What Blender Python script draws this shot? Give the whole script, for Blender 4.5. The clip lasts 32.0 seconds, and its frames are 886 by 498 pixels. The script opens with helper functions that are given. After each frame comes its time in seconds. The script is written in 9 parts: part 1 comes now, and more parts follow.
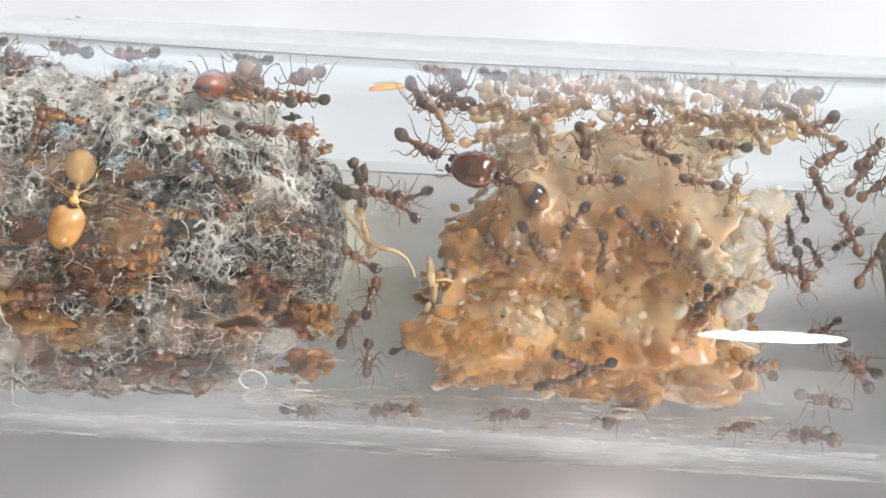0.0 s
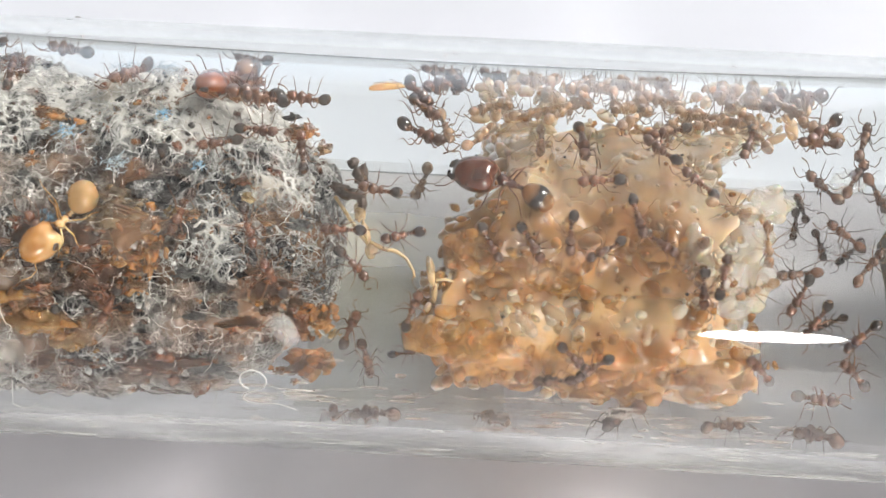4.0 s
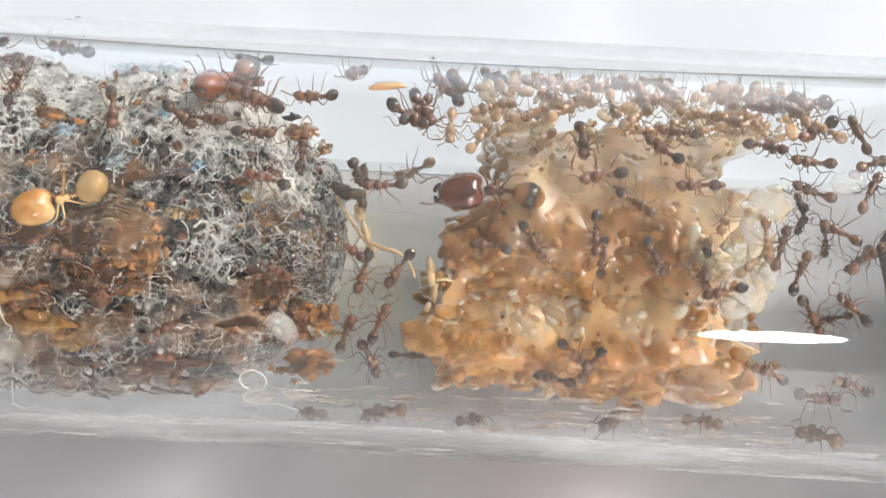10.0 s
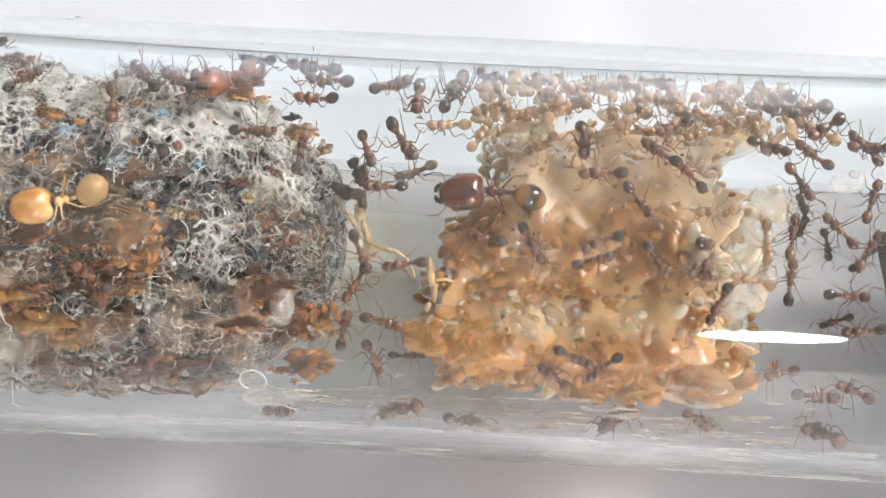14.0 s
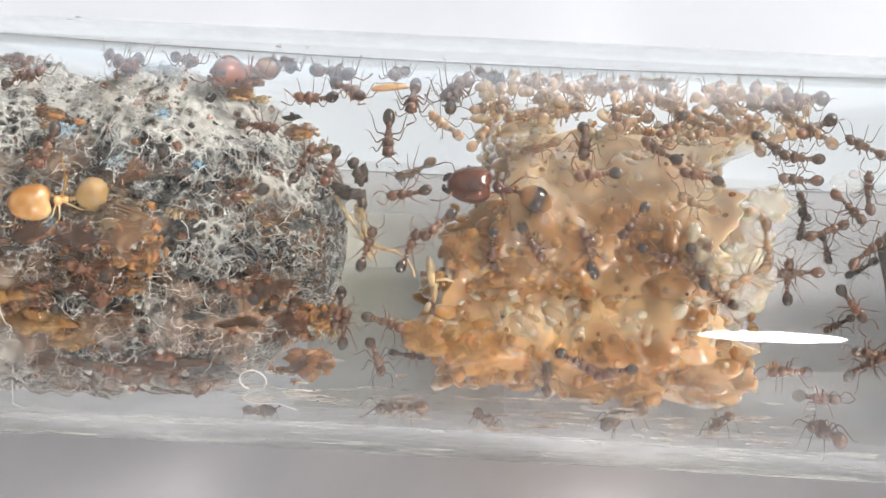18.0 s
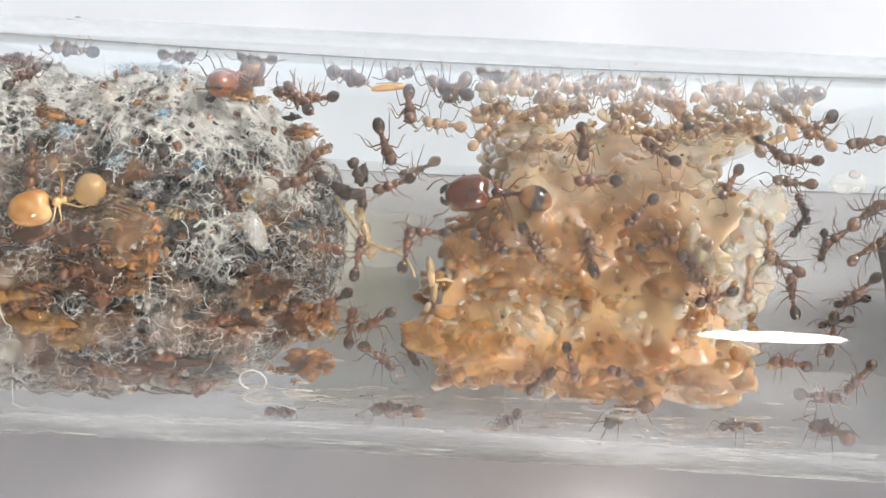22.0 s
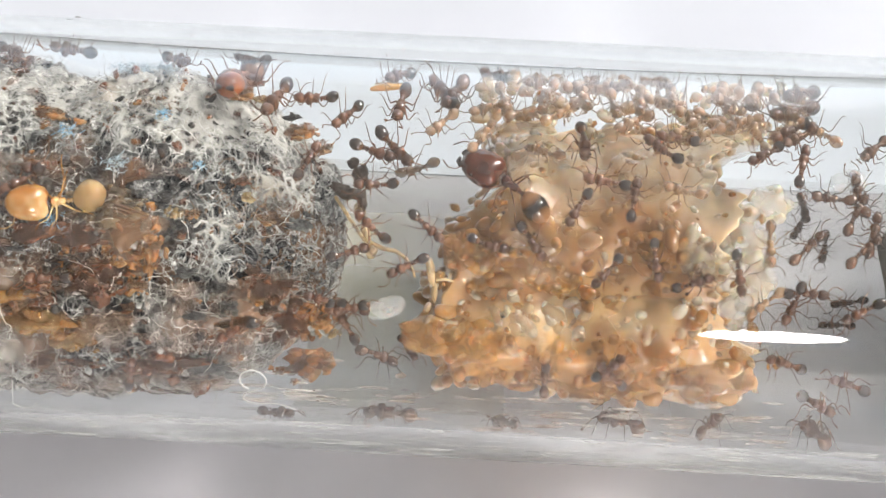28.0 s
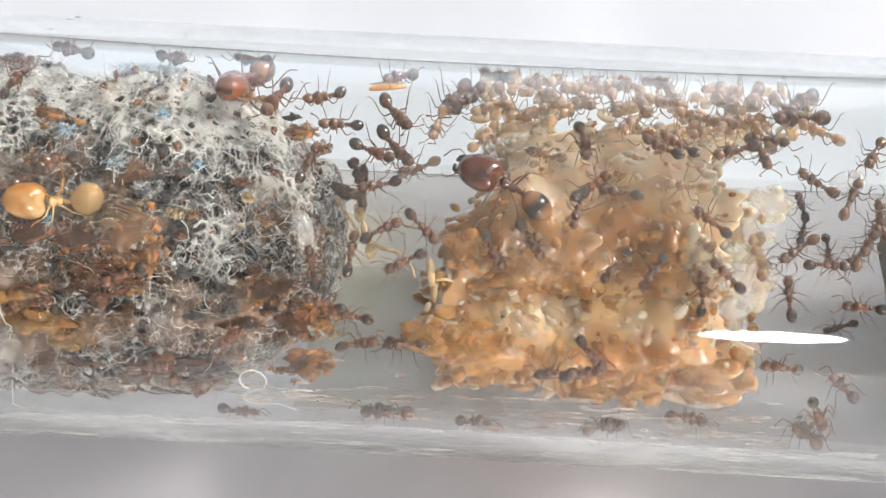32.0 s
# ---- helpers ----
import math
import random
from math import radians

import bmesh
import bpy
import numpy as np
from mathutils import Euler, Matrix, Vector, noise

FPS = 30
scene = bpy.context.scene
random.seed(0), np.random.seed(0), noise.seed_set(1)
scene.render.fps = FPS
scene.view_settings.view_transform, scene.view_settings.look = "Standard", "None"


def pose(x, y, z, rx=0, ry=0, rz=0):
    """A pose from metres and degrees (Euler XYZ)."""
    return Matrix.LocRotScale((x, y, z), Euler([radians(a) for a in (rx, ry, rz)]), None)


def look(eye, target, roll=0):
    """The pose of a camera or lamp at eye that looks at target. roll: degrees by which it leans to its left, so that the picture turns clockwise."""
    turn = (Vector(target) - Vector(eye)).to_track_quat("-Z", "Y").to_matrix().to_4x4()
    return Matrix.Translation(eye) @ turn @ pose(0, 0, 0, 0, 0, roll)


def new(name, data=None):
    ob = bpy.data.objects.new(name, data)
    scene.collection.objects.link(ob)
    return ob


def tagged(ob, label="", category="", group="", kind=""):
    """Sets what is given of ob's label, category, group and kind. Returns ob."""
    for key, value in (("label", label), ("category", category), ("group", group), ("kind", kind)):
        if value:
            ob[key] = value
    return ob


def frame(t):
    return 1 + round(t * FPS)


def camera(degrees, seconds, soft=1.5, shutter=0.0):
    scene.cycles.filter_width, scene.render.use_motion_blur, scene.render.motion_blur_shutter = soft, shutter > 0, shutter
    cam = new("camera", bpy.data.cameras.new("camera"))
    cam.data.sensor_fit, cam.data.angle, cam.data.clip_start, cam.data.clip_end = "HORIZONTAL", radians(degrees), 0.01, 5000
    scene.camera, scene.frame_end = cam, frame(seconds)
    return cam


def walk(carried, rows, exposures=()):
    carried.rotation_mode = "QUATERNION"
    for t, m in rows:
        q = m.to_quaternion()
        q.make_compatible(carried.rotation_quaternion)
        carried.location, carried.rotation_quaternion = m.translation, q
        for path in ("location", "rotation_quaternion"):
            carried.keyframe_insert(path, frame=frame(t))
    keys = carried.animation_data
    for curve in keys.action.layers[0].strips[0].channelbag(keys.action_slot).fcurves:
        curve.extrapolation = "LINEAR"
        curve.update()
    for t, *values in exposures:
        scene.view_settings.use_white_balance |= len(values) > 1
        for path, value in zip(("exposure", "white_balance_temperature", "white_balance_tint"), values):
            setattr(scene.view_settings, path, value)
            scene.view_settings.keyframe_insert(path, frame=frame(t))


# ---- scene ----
# Sizes below are in millimetres; MM turns them into metres.
MM = 0.001
ELEV = radians(55)
TUBE_R, BORE_R = 8.0, 7.0
CENTRE = Vector((0, 0, 8.0))
OUT = Vector((0, -math.cos(ELEV), math.sin(ELEV)))   # from the tube's axis to the viewer
UP = Vector((0, math.sin(ELEV), math.cos(ELEV)))     # across the tube, upwards in view
AX = Vector((1, 0, 0))

# ---------------------------------------------------------------- camera
cam = camera(40, 32.0, soft=1.4)
EYE = Vector((1.14587, -26.8927, 46.40676)) * MM
TARGET = Vector((0, -0.0819, 7.9426)) * MM
walk(cam, [(0.0, look(EYE, TARGET, 1.05)), (32.0, look(EYE, TARGET, 1.05))])

# ---------------------------------------------------------------- world and lights
world = bpy.data.worlds.new("world")
scene.world = world
world.use_nodes = True
wn = world.node_tree
sky = wn.nodes.new("ShaderNodeTexSky")
sky.sky_type, sky.sun_disc = "NISHITA", False
sky.sun_elevation, sky.sun_rotation = radians(40), radians(20)
wn.nodes["Background"].inputs["Strength"].default_value = 0.1
wn.links.new(sky.outputs[0], wn.nodes["Background"].inputs["Color"])


def area(name, place, aim, sx, sy, watts, colour, shape="RECTANGLE"):
    data = bpy.data.lights.new(name, "AREA")
    data.shape, data.size, data.size_y, data.energy, data.color = shape, sx, sy, watts, colour
    ob = new(name, data)
    ob.matrix_world = look(place, aim)
    return ob


# a faint even light over the ceiling, a long bright lamp under it at the side, daylight in the windows
area("ceiling_light", (0.0, 0.0, 1.48), (0.0, 0.0, 0.0), 3.9, 3.9, 10, (0.99, 0.985, 0.985))
area("lamp_light", (1.25, 0.5, 1.3), (0.0, 0.0, 0.0), 0.5, 0.8, 29, (1.0, 0.965, 0.94), "ELLIPSE")
area("window_light_back", (0.0, 1.93, 0.85), (0.0, 0.0, 0.85), 1.9, 1.0, 3, (0.96, 0.98, 1.0))
area("window_light_front", (0.72, -1.93, 0.60), (0.0, 0.0, 0.0), 0.34, 0.2, 18, (1.0, 0.96, 0.92), "ELLIPSE")
scene.view_settings.exposure = 0.27


# ---------------------------------------------------------------- materials
def material(name, colour, rough=0.5, dark=None, scale=300.0, bump=0.0, bump_scale=None, sub=0.0, trans=0.0, coat=0.0,
             per_object=0.0, metal=0.0, detail=4.0, stops=(0.35, 0.65), radius=0.0006, alt=None, alt_scale=40.0, alt_at=(0.5, 0.62), clear=None):
    m = bpy.data.materials.new(name)
    m.use_nodes = True
    nt = m.node_tree
    p = nt.nodes["Principled BSDF"]
    co = nt.nodes.new("ShaderNodeTexCoord")
    nz = nt.nodes.new("ShaderNodeTexNoise")
    nz.inputs["Scale"].default_value, nz.inputs["Detail"].default_value = scale, detail
    nt.links.new(co.outputs["Object"], nz.inputs["Vector"])
    ramp = nt.nodes.new("ShaderNodeValToRGB")
    ramp.color_ramp.elements[0].position, ramp.color_ramp.elements[1].position = stops
    ramp.color_ramp.elements[0].color = (*(dark or [c * 0.7 for c in colour]), 1)
    ramp.color_ramp.elements[1].color = (*colour, 1)
    nt.links.new(nz.outputs[0], ramp.inputs[0])
    out = ramp.outputs[0]
    if alt:
        n2 = nt.nodes.new("ShaderNodeTexNoise")
        n2.inputs["Scale"].default_value, n2.inputs["Detail"].default_value = alt_scale, 3
        nt.links.new(co.outputs["Object"], n2.inputs["Vector"])
        mr = nt.nodes.new("ShaderNodeMapRange")
        mr.inputs[1].default_value, mr.inputs[2].default_value = alt_at
        nt.links.new(n2.outputs[0], mr.inputs[0])
        mx = nt.nodes.new("ShaderNodeMix")
        mx.data_type = "RGBA"
        mx.inputs[7].default_value = (*alt, 1)
        nt.links.new(mr.outputs[0], mx.inputs[0])
        nt.links.new(out, mx.inputs[6])
        out = mx.outputs[2]
    if per_object:
        info = nt.nodes.new("ShaderNodeObjectInfo")
        hs = nt.nodes.new("ShaderNodeHueSaturation")
        mr = nt.nodes.new("ShaderNodeMapRange")
        mr.inputs[3].default_value, mr.inputs[4].default_value = 1 - per_object, 1 + per_object
        nt.links.new(info.outputs["Random"], mr.inputs[0])
        nt.links.new(mr.outputs[0], hs.inputs["Value"])
        nt.links.new(out, hs.inputs["Color"])
        out = hs.outputs[0]
    nt.links.new(out, p.inputs["Base Color"])
    p.inputs["Roughness"].default_value, p.inputs["Metallic"].default_value = rough, metal
    if sub:
        p.inputs["Subsurface Weight"].default_value = sub
        p.inputs["Subsurface Radius"].default_value = (radius, radius * 0.6, radius * 0.35)
        p.inputs["Subsurface Scale"].default_value = 1.0
    p.inputs["Transmission Weight"].default_value = trans
    if trans:
        p.inputs["IOR"].default_value = 1.24
    p.inputs["Coat Weight"].default_value = coat
    p.inputs["Coat Roughness"].default_value, p.inputs["Coat IOR"].default_value = 0.09, 1.8
    if clear:
        nc = nt.nodes.new("ShaderNodeTexNoise")
        nc.inputs["Scale"].default_value, nc.inputs["Detail"].default_value = clear[2], 3
        nt.links.new(co.outputs["Object"], nc.inputs["Vector"])
        mr = nt.nodes.new("ShaderNodeMapRange")
        mr.inputs[1].default_value, mr.inputs[2].default_value = 0.38, 0.62
        mr.inputs[3].default_value, mr.inputs[4].default_value = clear[0], clear[1]
        nt.links.new(nc.outputs[0], mr.inputs[0])
        nt.links.new(mr.outputs[0], p.inputs["Alpha"])
    if bump:
        nb = nt.nodes.new("ShaderNodeTexNoise")
        nb.inputs["Scale"].default_value, nb.inputs["Detail"].default_value = bump_scale or scale, 3
        nt.links.new(co.outputs["Object"], nb.inputs["Vector"])
        b = nt.nodes.new("ShaderNodeBump")
        b.inputs["Strength"].default_value, b.inputs["Distance"].default_value = 1.0, bump
        nt.links.new(nb.outputs[0], b.inputs["Height"])
        nt.links.new(b.outputs[0], p.inputs["Normal"])
    return m


def glass_material():
    m = bpy.data.materials.new("clear_glass")
    m.use_nodes = True
    nt = m.node_tree
    nt.nodes.remove(nt.nodes["Principled BSDF"])
    g = nt.nodes.new("ShaderNodeBsdfGlass")
    g.inputs["IOR"].default_value, g.inputs["Color"].default_value = 1.5, (0.985, 0.995, 0.99, 1)
    co = nt.nodes.new("ShaderNodeTexCoord")
    mp = nt.nodes.new("ShaderNodeMapping")
    mp.inputs["Scale"].default_value = (60, 500, 500)
    nz = nt.nodes.new("ShaderNodeTexNoise")
    nz.inputs["Scale"].default_value, nz.inputs["Detail"].default_value = 1.0, 4
    mr = nt.nodes.new("ShaderNodeMapRange")
    mr.inputs[1].default_value, mr.inputs[2].default_value = 0.45, 0.8
    mr.inputs[3].default_value, mr.inputs[4].default_value = 0.0, 0.035
    nt.links.new(co.outputs["Object"], mp.inputs[0])
    nt.links.new(mp.outputs[0], nz.inputs["Vector"])
    nt.links.new(nz.outputs[0], mr.inputs[0])
    nt.links.new(mr.outputs[0], g.inputs["Roughness"])
    nt.links.new(g.outputs[0], nt.nodes["Material Output"].inputs["Surface"])
    return m


GLASS = glass_material()
PAPER = material("white_paper", (0.79, 0.82, 0.88), 0.75, (0.77, 0.80, 0.86), 60, 0.000002, 4000)
DESK = material("grey_laminate", (0.67, 0.655, 0.69), 0.4, (0.63, 0.615, 0.65), 260, 0.000004, 5000)
WALL = material("grey_wall_paint", (0.40, 0.40, 0.40), 0.8, (0.37, 0.37, 0.37), 6)
FLOOR = material("grey_floor", (0.45, 0.43, 0.42), 0.5, (0.38, 0.36, 0.35), 8)
FRAME = material("white_window_frame", (0.8, 0.8, 0.8), 0.4, (0.76, 0.76, 0.76), 20)
CORE = material("soiled_cotton", (0.33, 0.32, 0.30), 0.95, (0.012, 0.012, 0.014), 1500, 0.0003, 2600, stops=(0.48, 0.72),
                alt=(0.20, 0.11, 0.06), alt_scale=330, alt_at=(0.52, 0.66))
FIBRE = material("cotton_fibre", (0.74, 0.73, 0.70), 0.7, (0.42, 0.41, 0.39), 700)
FIBRE_DIM = material("soiled_fibre", (0.22, 0.21, 0.20), 0.8, (0.06, 0.06, 0.065), 700, alt=(0.20, 0.11, 0.055), alt_scale=260, alt_at=(0.45, 0.58))
FIBRE_MID = material("grey_fibre", (0.52, 0.51, 0.49), 0.8, (0.22, 0.22, 0.215), 700)
BLUE = material("blue_fibre", (0.26, 0.46, 0.62), 0.7, (0.14, 0.34, 0.52), 900)
ORANGE = material("orange_crumb", (0.44, 0.20, 0.068), 0.35, (0.24, 0.09, 0.03), 1300, 0.00016, 3000, sub=0.6, coat=0.5, per_object=0.25, clear=(0.25, 0.85, 1600))
BROWN_BIT = material("brown_crumb", (0.22, 0.08, 0.03), 0.35, (0.10, 0.035, 0.015), 1500, 0.00014, 3000, sub=0.4, coat=0.5, per_object=0.3, clear=(0.3, 0.85, 1600))
DARK_BIT = material("dark_crumb", (0.05, 0.043, 0.037), 0.55, (0.02, 0.017, 0.015), 1500, 0.00006, 3000)
DARK_BROWN = material("dark_brown_scrap", (0.07, 0.045, 0.03), 0.5, (0.03, 0.02, 0.015), 1500, 0.00005, 3000)
GREY_BIT = material("olive_grey_crumb", (0.26, 0.18, 0.10), 0.3, (0.14, 0.085, 0.045), 1200, 0.00004, 2500, sub=0.3, coat=0.5, clear=(0.5, 0.9, 900))
PALE = material("pale_larva", (0.72, 0.54, 0.37), 0.12, (0.62, 0.43, 0.26), 500, sub=0.4, coat=0.6, per_object=0.1, radius=0.0005, trans=0.6)
AMBER = material("amber_larva", (0.56, 0.30, 0.11), 0.12, (0.44, 0.20, 0.06), 500, sub=0.4, coat=0.6, per_object=0.12, radius=0.0005, trans=0.6)
DEEP = material("orange_food", (0.56, 0.30, 0.10), 0.2, (0.48, 0.23, 0.07), 600, 0.00004, 1800, sub=0.5, coat=0.8, per_object=0.1, radius=0.0005, trans=0.3, clear=(0.3, 0.75, 900))
MILK = material("milky_grain", (0.86, 0.76, 0.62), 0.1, (0.78, 0.66, 0.5), 500, sub=0.4, coat=0.8, per_object=0.06, radius=0.0004, trans=0.6)
STRAW = material("straw_husk", (0.58, 0.42, 0.23), 0.3, (0.36, 0.22, 0.09), 1600, 0.00003, 3000, sub=0.3, radius=0.0003, coat=0.5, clear=(0.45, 0.9, 1500))
ANT = material("brown_cuticle", (0.125, 0.045, 0.017), 0.28, (0.05, 0.017, 0.007), 1600, 0.000004, 9000, sub=0.3, coat=1.0, per_object=0.35)
LEG = material("leg_cuticle", (0.15, 0.058, 0.024), 0.35, (0.07, 0.027, 0.012), 1800, sub=0.2, per_object=0.3)
LIGHT = material("amber_cuticle", (0.42, 0.26, 0.15), 0.2, (0.24, 0.13, 0.07), 1600, 0.000004, 9000, sub=0.3, coat=0.9, per_object=0.3, trans=0.45, clear=(0.6, 0.95, 1400))
DUSK = material("dusky_cuticle", (0.13, 0.065, 0.038), 0.25, (0.055, 0.032, 0.022), 1600, sub=0.3, coat=0.5, per_object=0.3, clear=(0.75, 0.95, 1400))
MAJOR = material("red_brown_cuticle", (0.13, 0.03, 0.009), 0.22, (0.045, 0.011, 0.005), 800, 0.00001, 6000, sub=0.25, coat=1.0)
SOLDIER = material("amber_red_cuticle", (0.21, 0.062, 0.02), 0.22, (0.11, 0.03, 0.011), 1100, 0.000006, 8000, sub=0.35, coat=0.9)
CALLOW = material("callow_amber_cuticle", (0.58, 0.29, 0.085), 0.2, (0.46, 0.19, 0.045), 700, sub=0.5, alt=(0.66, 0.45, 0.22), alt_scale=500, coat=0.9, clear=(0.65, 0.95, 900))
CALLOW_G = material("callow_gaster_cuticle", (0.50, 0.32, 0.14), 0.2, (0.46, 0.29, 0.12), 800, sub=0.6, coat=0.6, clear=(0.35, 0.65, 900))
MANDIBLE = material("dark_mandible_cuticle", (0.04, 0.013, 0.006), 0.25, (0.018, 0.007, 0.004), 1600, coat=0.8)


def gaster_material(name, length, bands, per_object=0.3):
    """A gaster from its front to its tip, length millimetres long: amber plates that darken, with soft mottling."""
    m = material(name, (0.1, 0.05, 0.02), 0.22, None, 1200, 0.000003, 9000, sub=0.15, coat=1.0, per_object=per_object)
    nt = m.node_tree
    ramp = [n for n in nt.nodes if n.bl_idname == "ShaderNodeValToRGB"][0]
    nz = ramp.inputs[0].links[0].from_node
    co = nz.inputs["Vector"].links[0].from_node
    sep = nt.nodes.new("ShaderNodeSeparateXYZ")
    along = nt.nodes.new("ShaderNodeMapRange")
    along.inputs[1].default_value, along.inputs[2].default_value = 0.0, -length * MM
    sway = nt.nodes.new("ShaderNodeMath")
    sway.operation, sway.inputs[1].default_value = "MULTIPLY_ADD", 0.35
    back = nt.nodes.new("ShaderNodeMath")
    back.operation, back.inputs[1].default_value = "SUBTRACT", 0.175
    nt.links.new(co.outputs["Object"], sep.inputs[0])
    nt.links.new(sep.outputs["X"], along.inputs[0])
    nt.links.new(nz.outputs[0], sway.inputs[0])
    nt.links.new(along.outputs[0], sway.inputs[2])
    nt.links.new(sway.outputs[0], back.inputs[0])
    nt.links.new(back.outputs[0], ramp.inputs[0])
    els = ramp.color_ramp.elements
    els[0].position, els[0].color = bands[0][0], (*bands[0][1], 1)
    els[1].position, els[1].color = bands[-1][0], (*bands[-1][1], 1)
    for at, col in bands[1:-1]:
        els.new(at).color = (*col, 1)
    return m


GASTER = gaster_material("dark_gaster_cuticle", 0.72, ((0.0, (0.17, 0.07, 0.025)), (0.2, (0.085, 0.035, 0.015)), (0.38, (0.032, 0.016, 0.01)), (0.8, (0.026, 0.015, 0.011)), (1.0, (0.12, 0.06, 0.028))))
MAJOR_G = gaster_material("banded_gaster_cuticle", 1.55, ((0.0, (0.14, 0.05, 0.017)), (0.2, (0.27, 0.12, 0.04)), (0.34, (0.16, 0.07, 0.025)), (0.46, (0.02, 0.013, 0.011)), (0.62, (0.025, 0.016, 0.012)), (0.8, (0.20, 0.095, 0.034)), (1.0, (0.33, 0.16, 0.06))), 0.0)


# ---------------------------------------------------------------- mesh helpers
def mesh_of(name, verts, faces, mat, smooth=True):
    me = bpy.data.meshes.new(name)
    me.from_pydata([(v[0] * MM, v[1] * MM, v[2] * MM) for v in verts], [], faces)
    me.materials.append(mat)
    if smooth:
        me.shade_smooth()
    me.update()
    return me


def part_of(name, me, parent, label="", m=None):
    ob = new(name, me)
    ob.parent = parent
    if m is not None:
        ob.matrix_basis = m
    if label:
        tagged(ob, label)
    return ob


def part(name, bm, mat, parent=None, label=""):
    me = bpy.data.meshes.new(name)
    bm.to_mesh(me)
    bm.free()
    me.materials.append(mat)
    ob = new(name, me)
    if parent:
        ob.parent = parent
    if label:
        tagged(ob, label)
    return ob


def box(name, lo, hi, mat, parent=None, label="", bevel=0.0):
    bm = bmesh.new()
    bmesh.ops.create_cube(bm, size=1.0)
    for v in bm.verts:
        v.co = Vector([lo[i] + (v.co[i] + 0.5) * (hi[i] - lo[i]) for i in range(3)])
    if bevel:
        bmesh.ops.bevel(bm, geom=bm.edges[:], offset=bevel, segments=2, affect="EDGES")
    return part(name, bm, mat, parent, label)


def lathe(profile, ring=12, wide=1.0, high=1.0, bend=0.0, seam=None):
    """A body along +X from (x, radius) pairs; wide and high flatten it, bend curves it downwards."""
    verts, faces = [], []
    n = len(profile)
    for x, r in profile:
        for k in range(ring):
            a = 2 * math.pi * k / ring
            verts.append((x, math.cos(a) * r * wide, math.sin(a) * r * high - bend * x * x))
    for i in range(n - 1):
        for k in range(ring):
            j = (k + 1) % ring
            faces.append((i * ring + k, (i + 1) * ring + k, (i + 1) * ring + j, i * ring + j))
    faces.append(tuple(range(ring)))
    faces.append(tuple((n - 1) * ring + k for k in reversed(range(ring))))
    return verts, faces


def egg(x0, x1, r, n=9, tilt=0.0):
    """Profile of a rounded body between x0 and x1; tilt moves its thickest place forwards."""
    rows = []
    for i in range(n + 1):
        u = i / n
        a = math.pi * u
        rows.append((x0 + (x1 - x0) * (1 - math.cos(a)) / 2, max(0.02 * r, r * math.sin(a) ** 0.85 * (1 + tilt * (u - 0.5)))))
    return rows


def rod(points, r0, r1, ring=5):
    """A bent tapering rod through the points."""
    pts = [Vector(p) for p in points]
    verts, faces = [], []
    side = None
    for i, p in enumerate(pts):
        d = (pts[min(i + 1, len(pts) - 1)] - pts[max(i - 1, 0)]).normalized()
        if side is None:
            side = d.orthogonal().normalized()
        side = (side - d * side.dot(d)).normalized()
        up = d.cross(side)
        r = r0 + (r1 - r0) * i / (len(pts) - 1)
        for k in range(ring):
            a = 2 * math.pi * k / ring
            verts.append(p + side * (math.cos(a) * r) + up * (math.sin(a) * r))
    for i in range(len(pts) - 1):
        for k in range(ring):
            j = (k + 1) % ring
            faces.append((i * ring + k, i * ring + j, (i + 1) * ring + j, (i + 1) * ring + k))
    faces.append(tuple(reversed(range(ring))))
    faces.append(tuple((len(pts) - 1) * ring + k for k in range(ring)))
    return verts, faces


def joined(pieces):
    verts, faces = [], []
    for v, f in pieces:
        o = len(verts)
        verts += [tuple(p) for p in v]
        faces += [tuple(i + o for i in q) for q in f]
    return verts, faces


def moved(piece, m):
    return [m @ Vector(v) for v in piece[0]], piece[1]


ICO = bmesh.new()
bmesh.ops.create_icosphere(ICO, subdivisions=3, radius=1.0)
ICO_V, ICO_F = [v.co.copy() for v in ICO.verts], [tuple(v.index for v in f.verts) for f in ICO.faces]
ICO.free()
ICO = bmesh.new()
bmesh.ops.create_icosphere(ICO, subdivisions=2, radius=1.0)
ICO2_V, ICO2_F = [v.co.copy() for v in ICO.verts], [tuple(v.index for v in f.verts) for f in ICO.faces]
ICO.free()


def crumb(size, rough, seed, fine=True):
    """An uneven lump of the given half sizes."""
    off = Vector((seed * 7.31, seed * 3.17, seed * 1.93))
    vs = []
    for v in (ICO_V if fine else ICO2_V):
        k = 1 + rough * noise.noise(v * 1.3 + off) + rough * 0.7 * noise.noise(v * 2.9 + off) + rough * 0.5 * noise.noise(v * 6.1 + off)
        vs.append((v.x * size[0] * k, v.y * size[1] * k, v.z * size[2] * k))
    return vs, (ICO_F if fine else ICO2_F)


# ---------------------------------------------------------------- places in the tube
def spot(s, phi, r):
    """A point in metres: s along the tube, phi degrees round it (0 towards the viewer, 90 up in view), r from the axis."""
    a = radians(phi)
    return (CENTRE + AX * s + (OUT * math.cos(a) + UP * math.sin(a)) * r) * MM


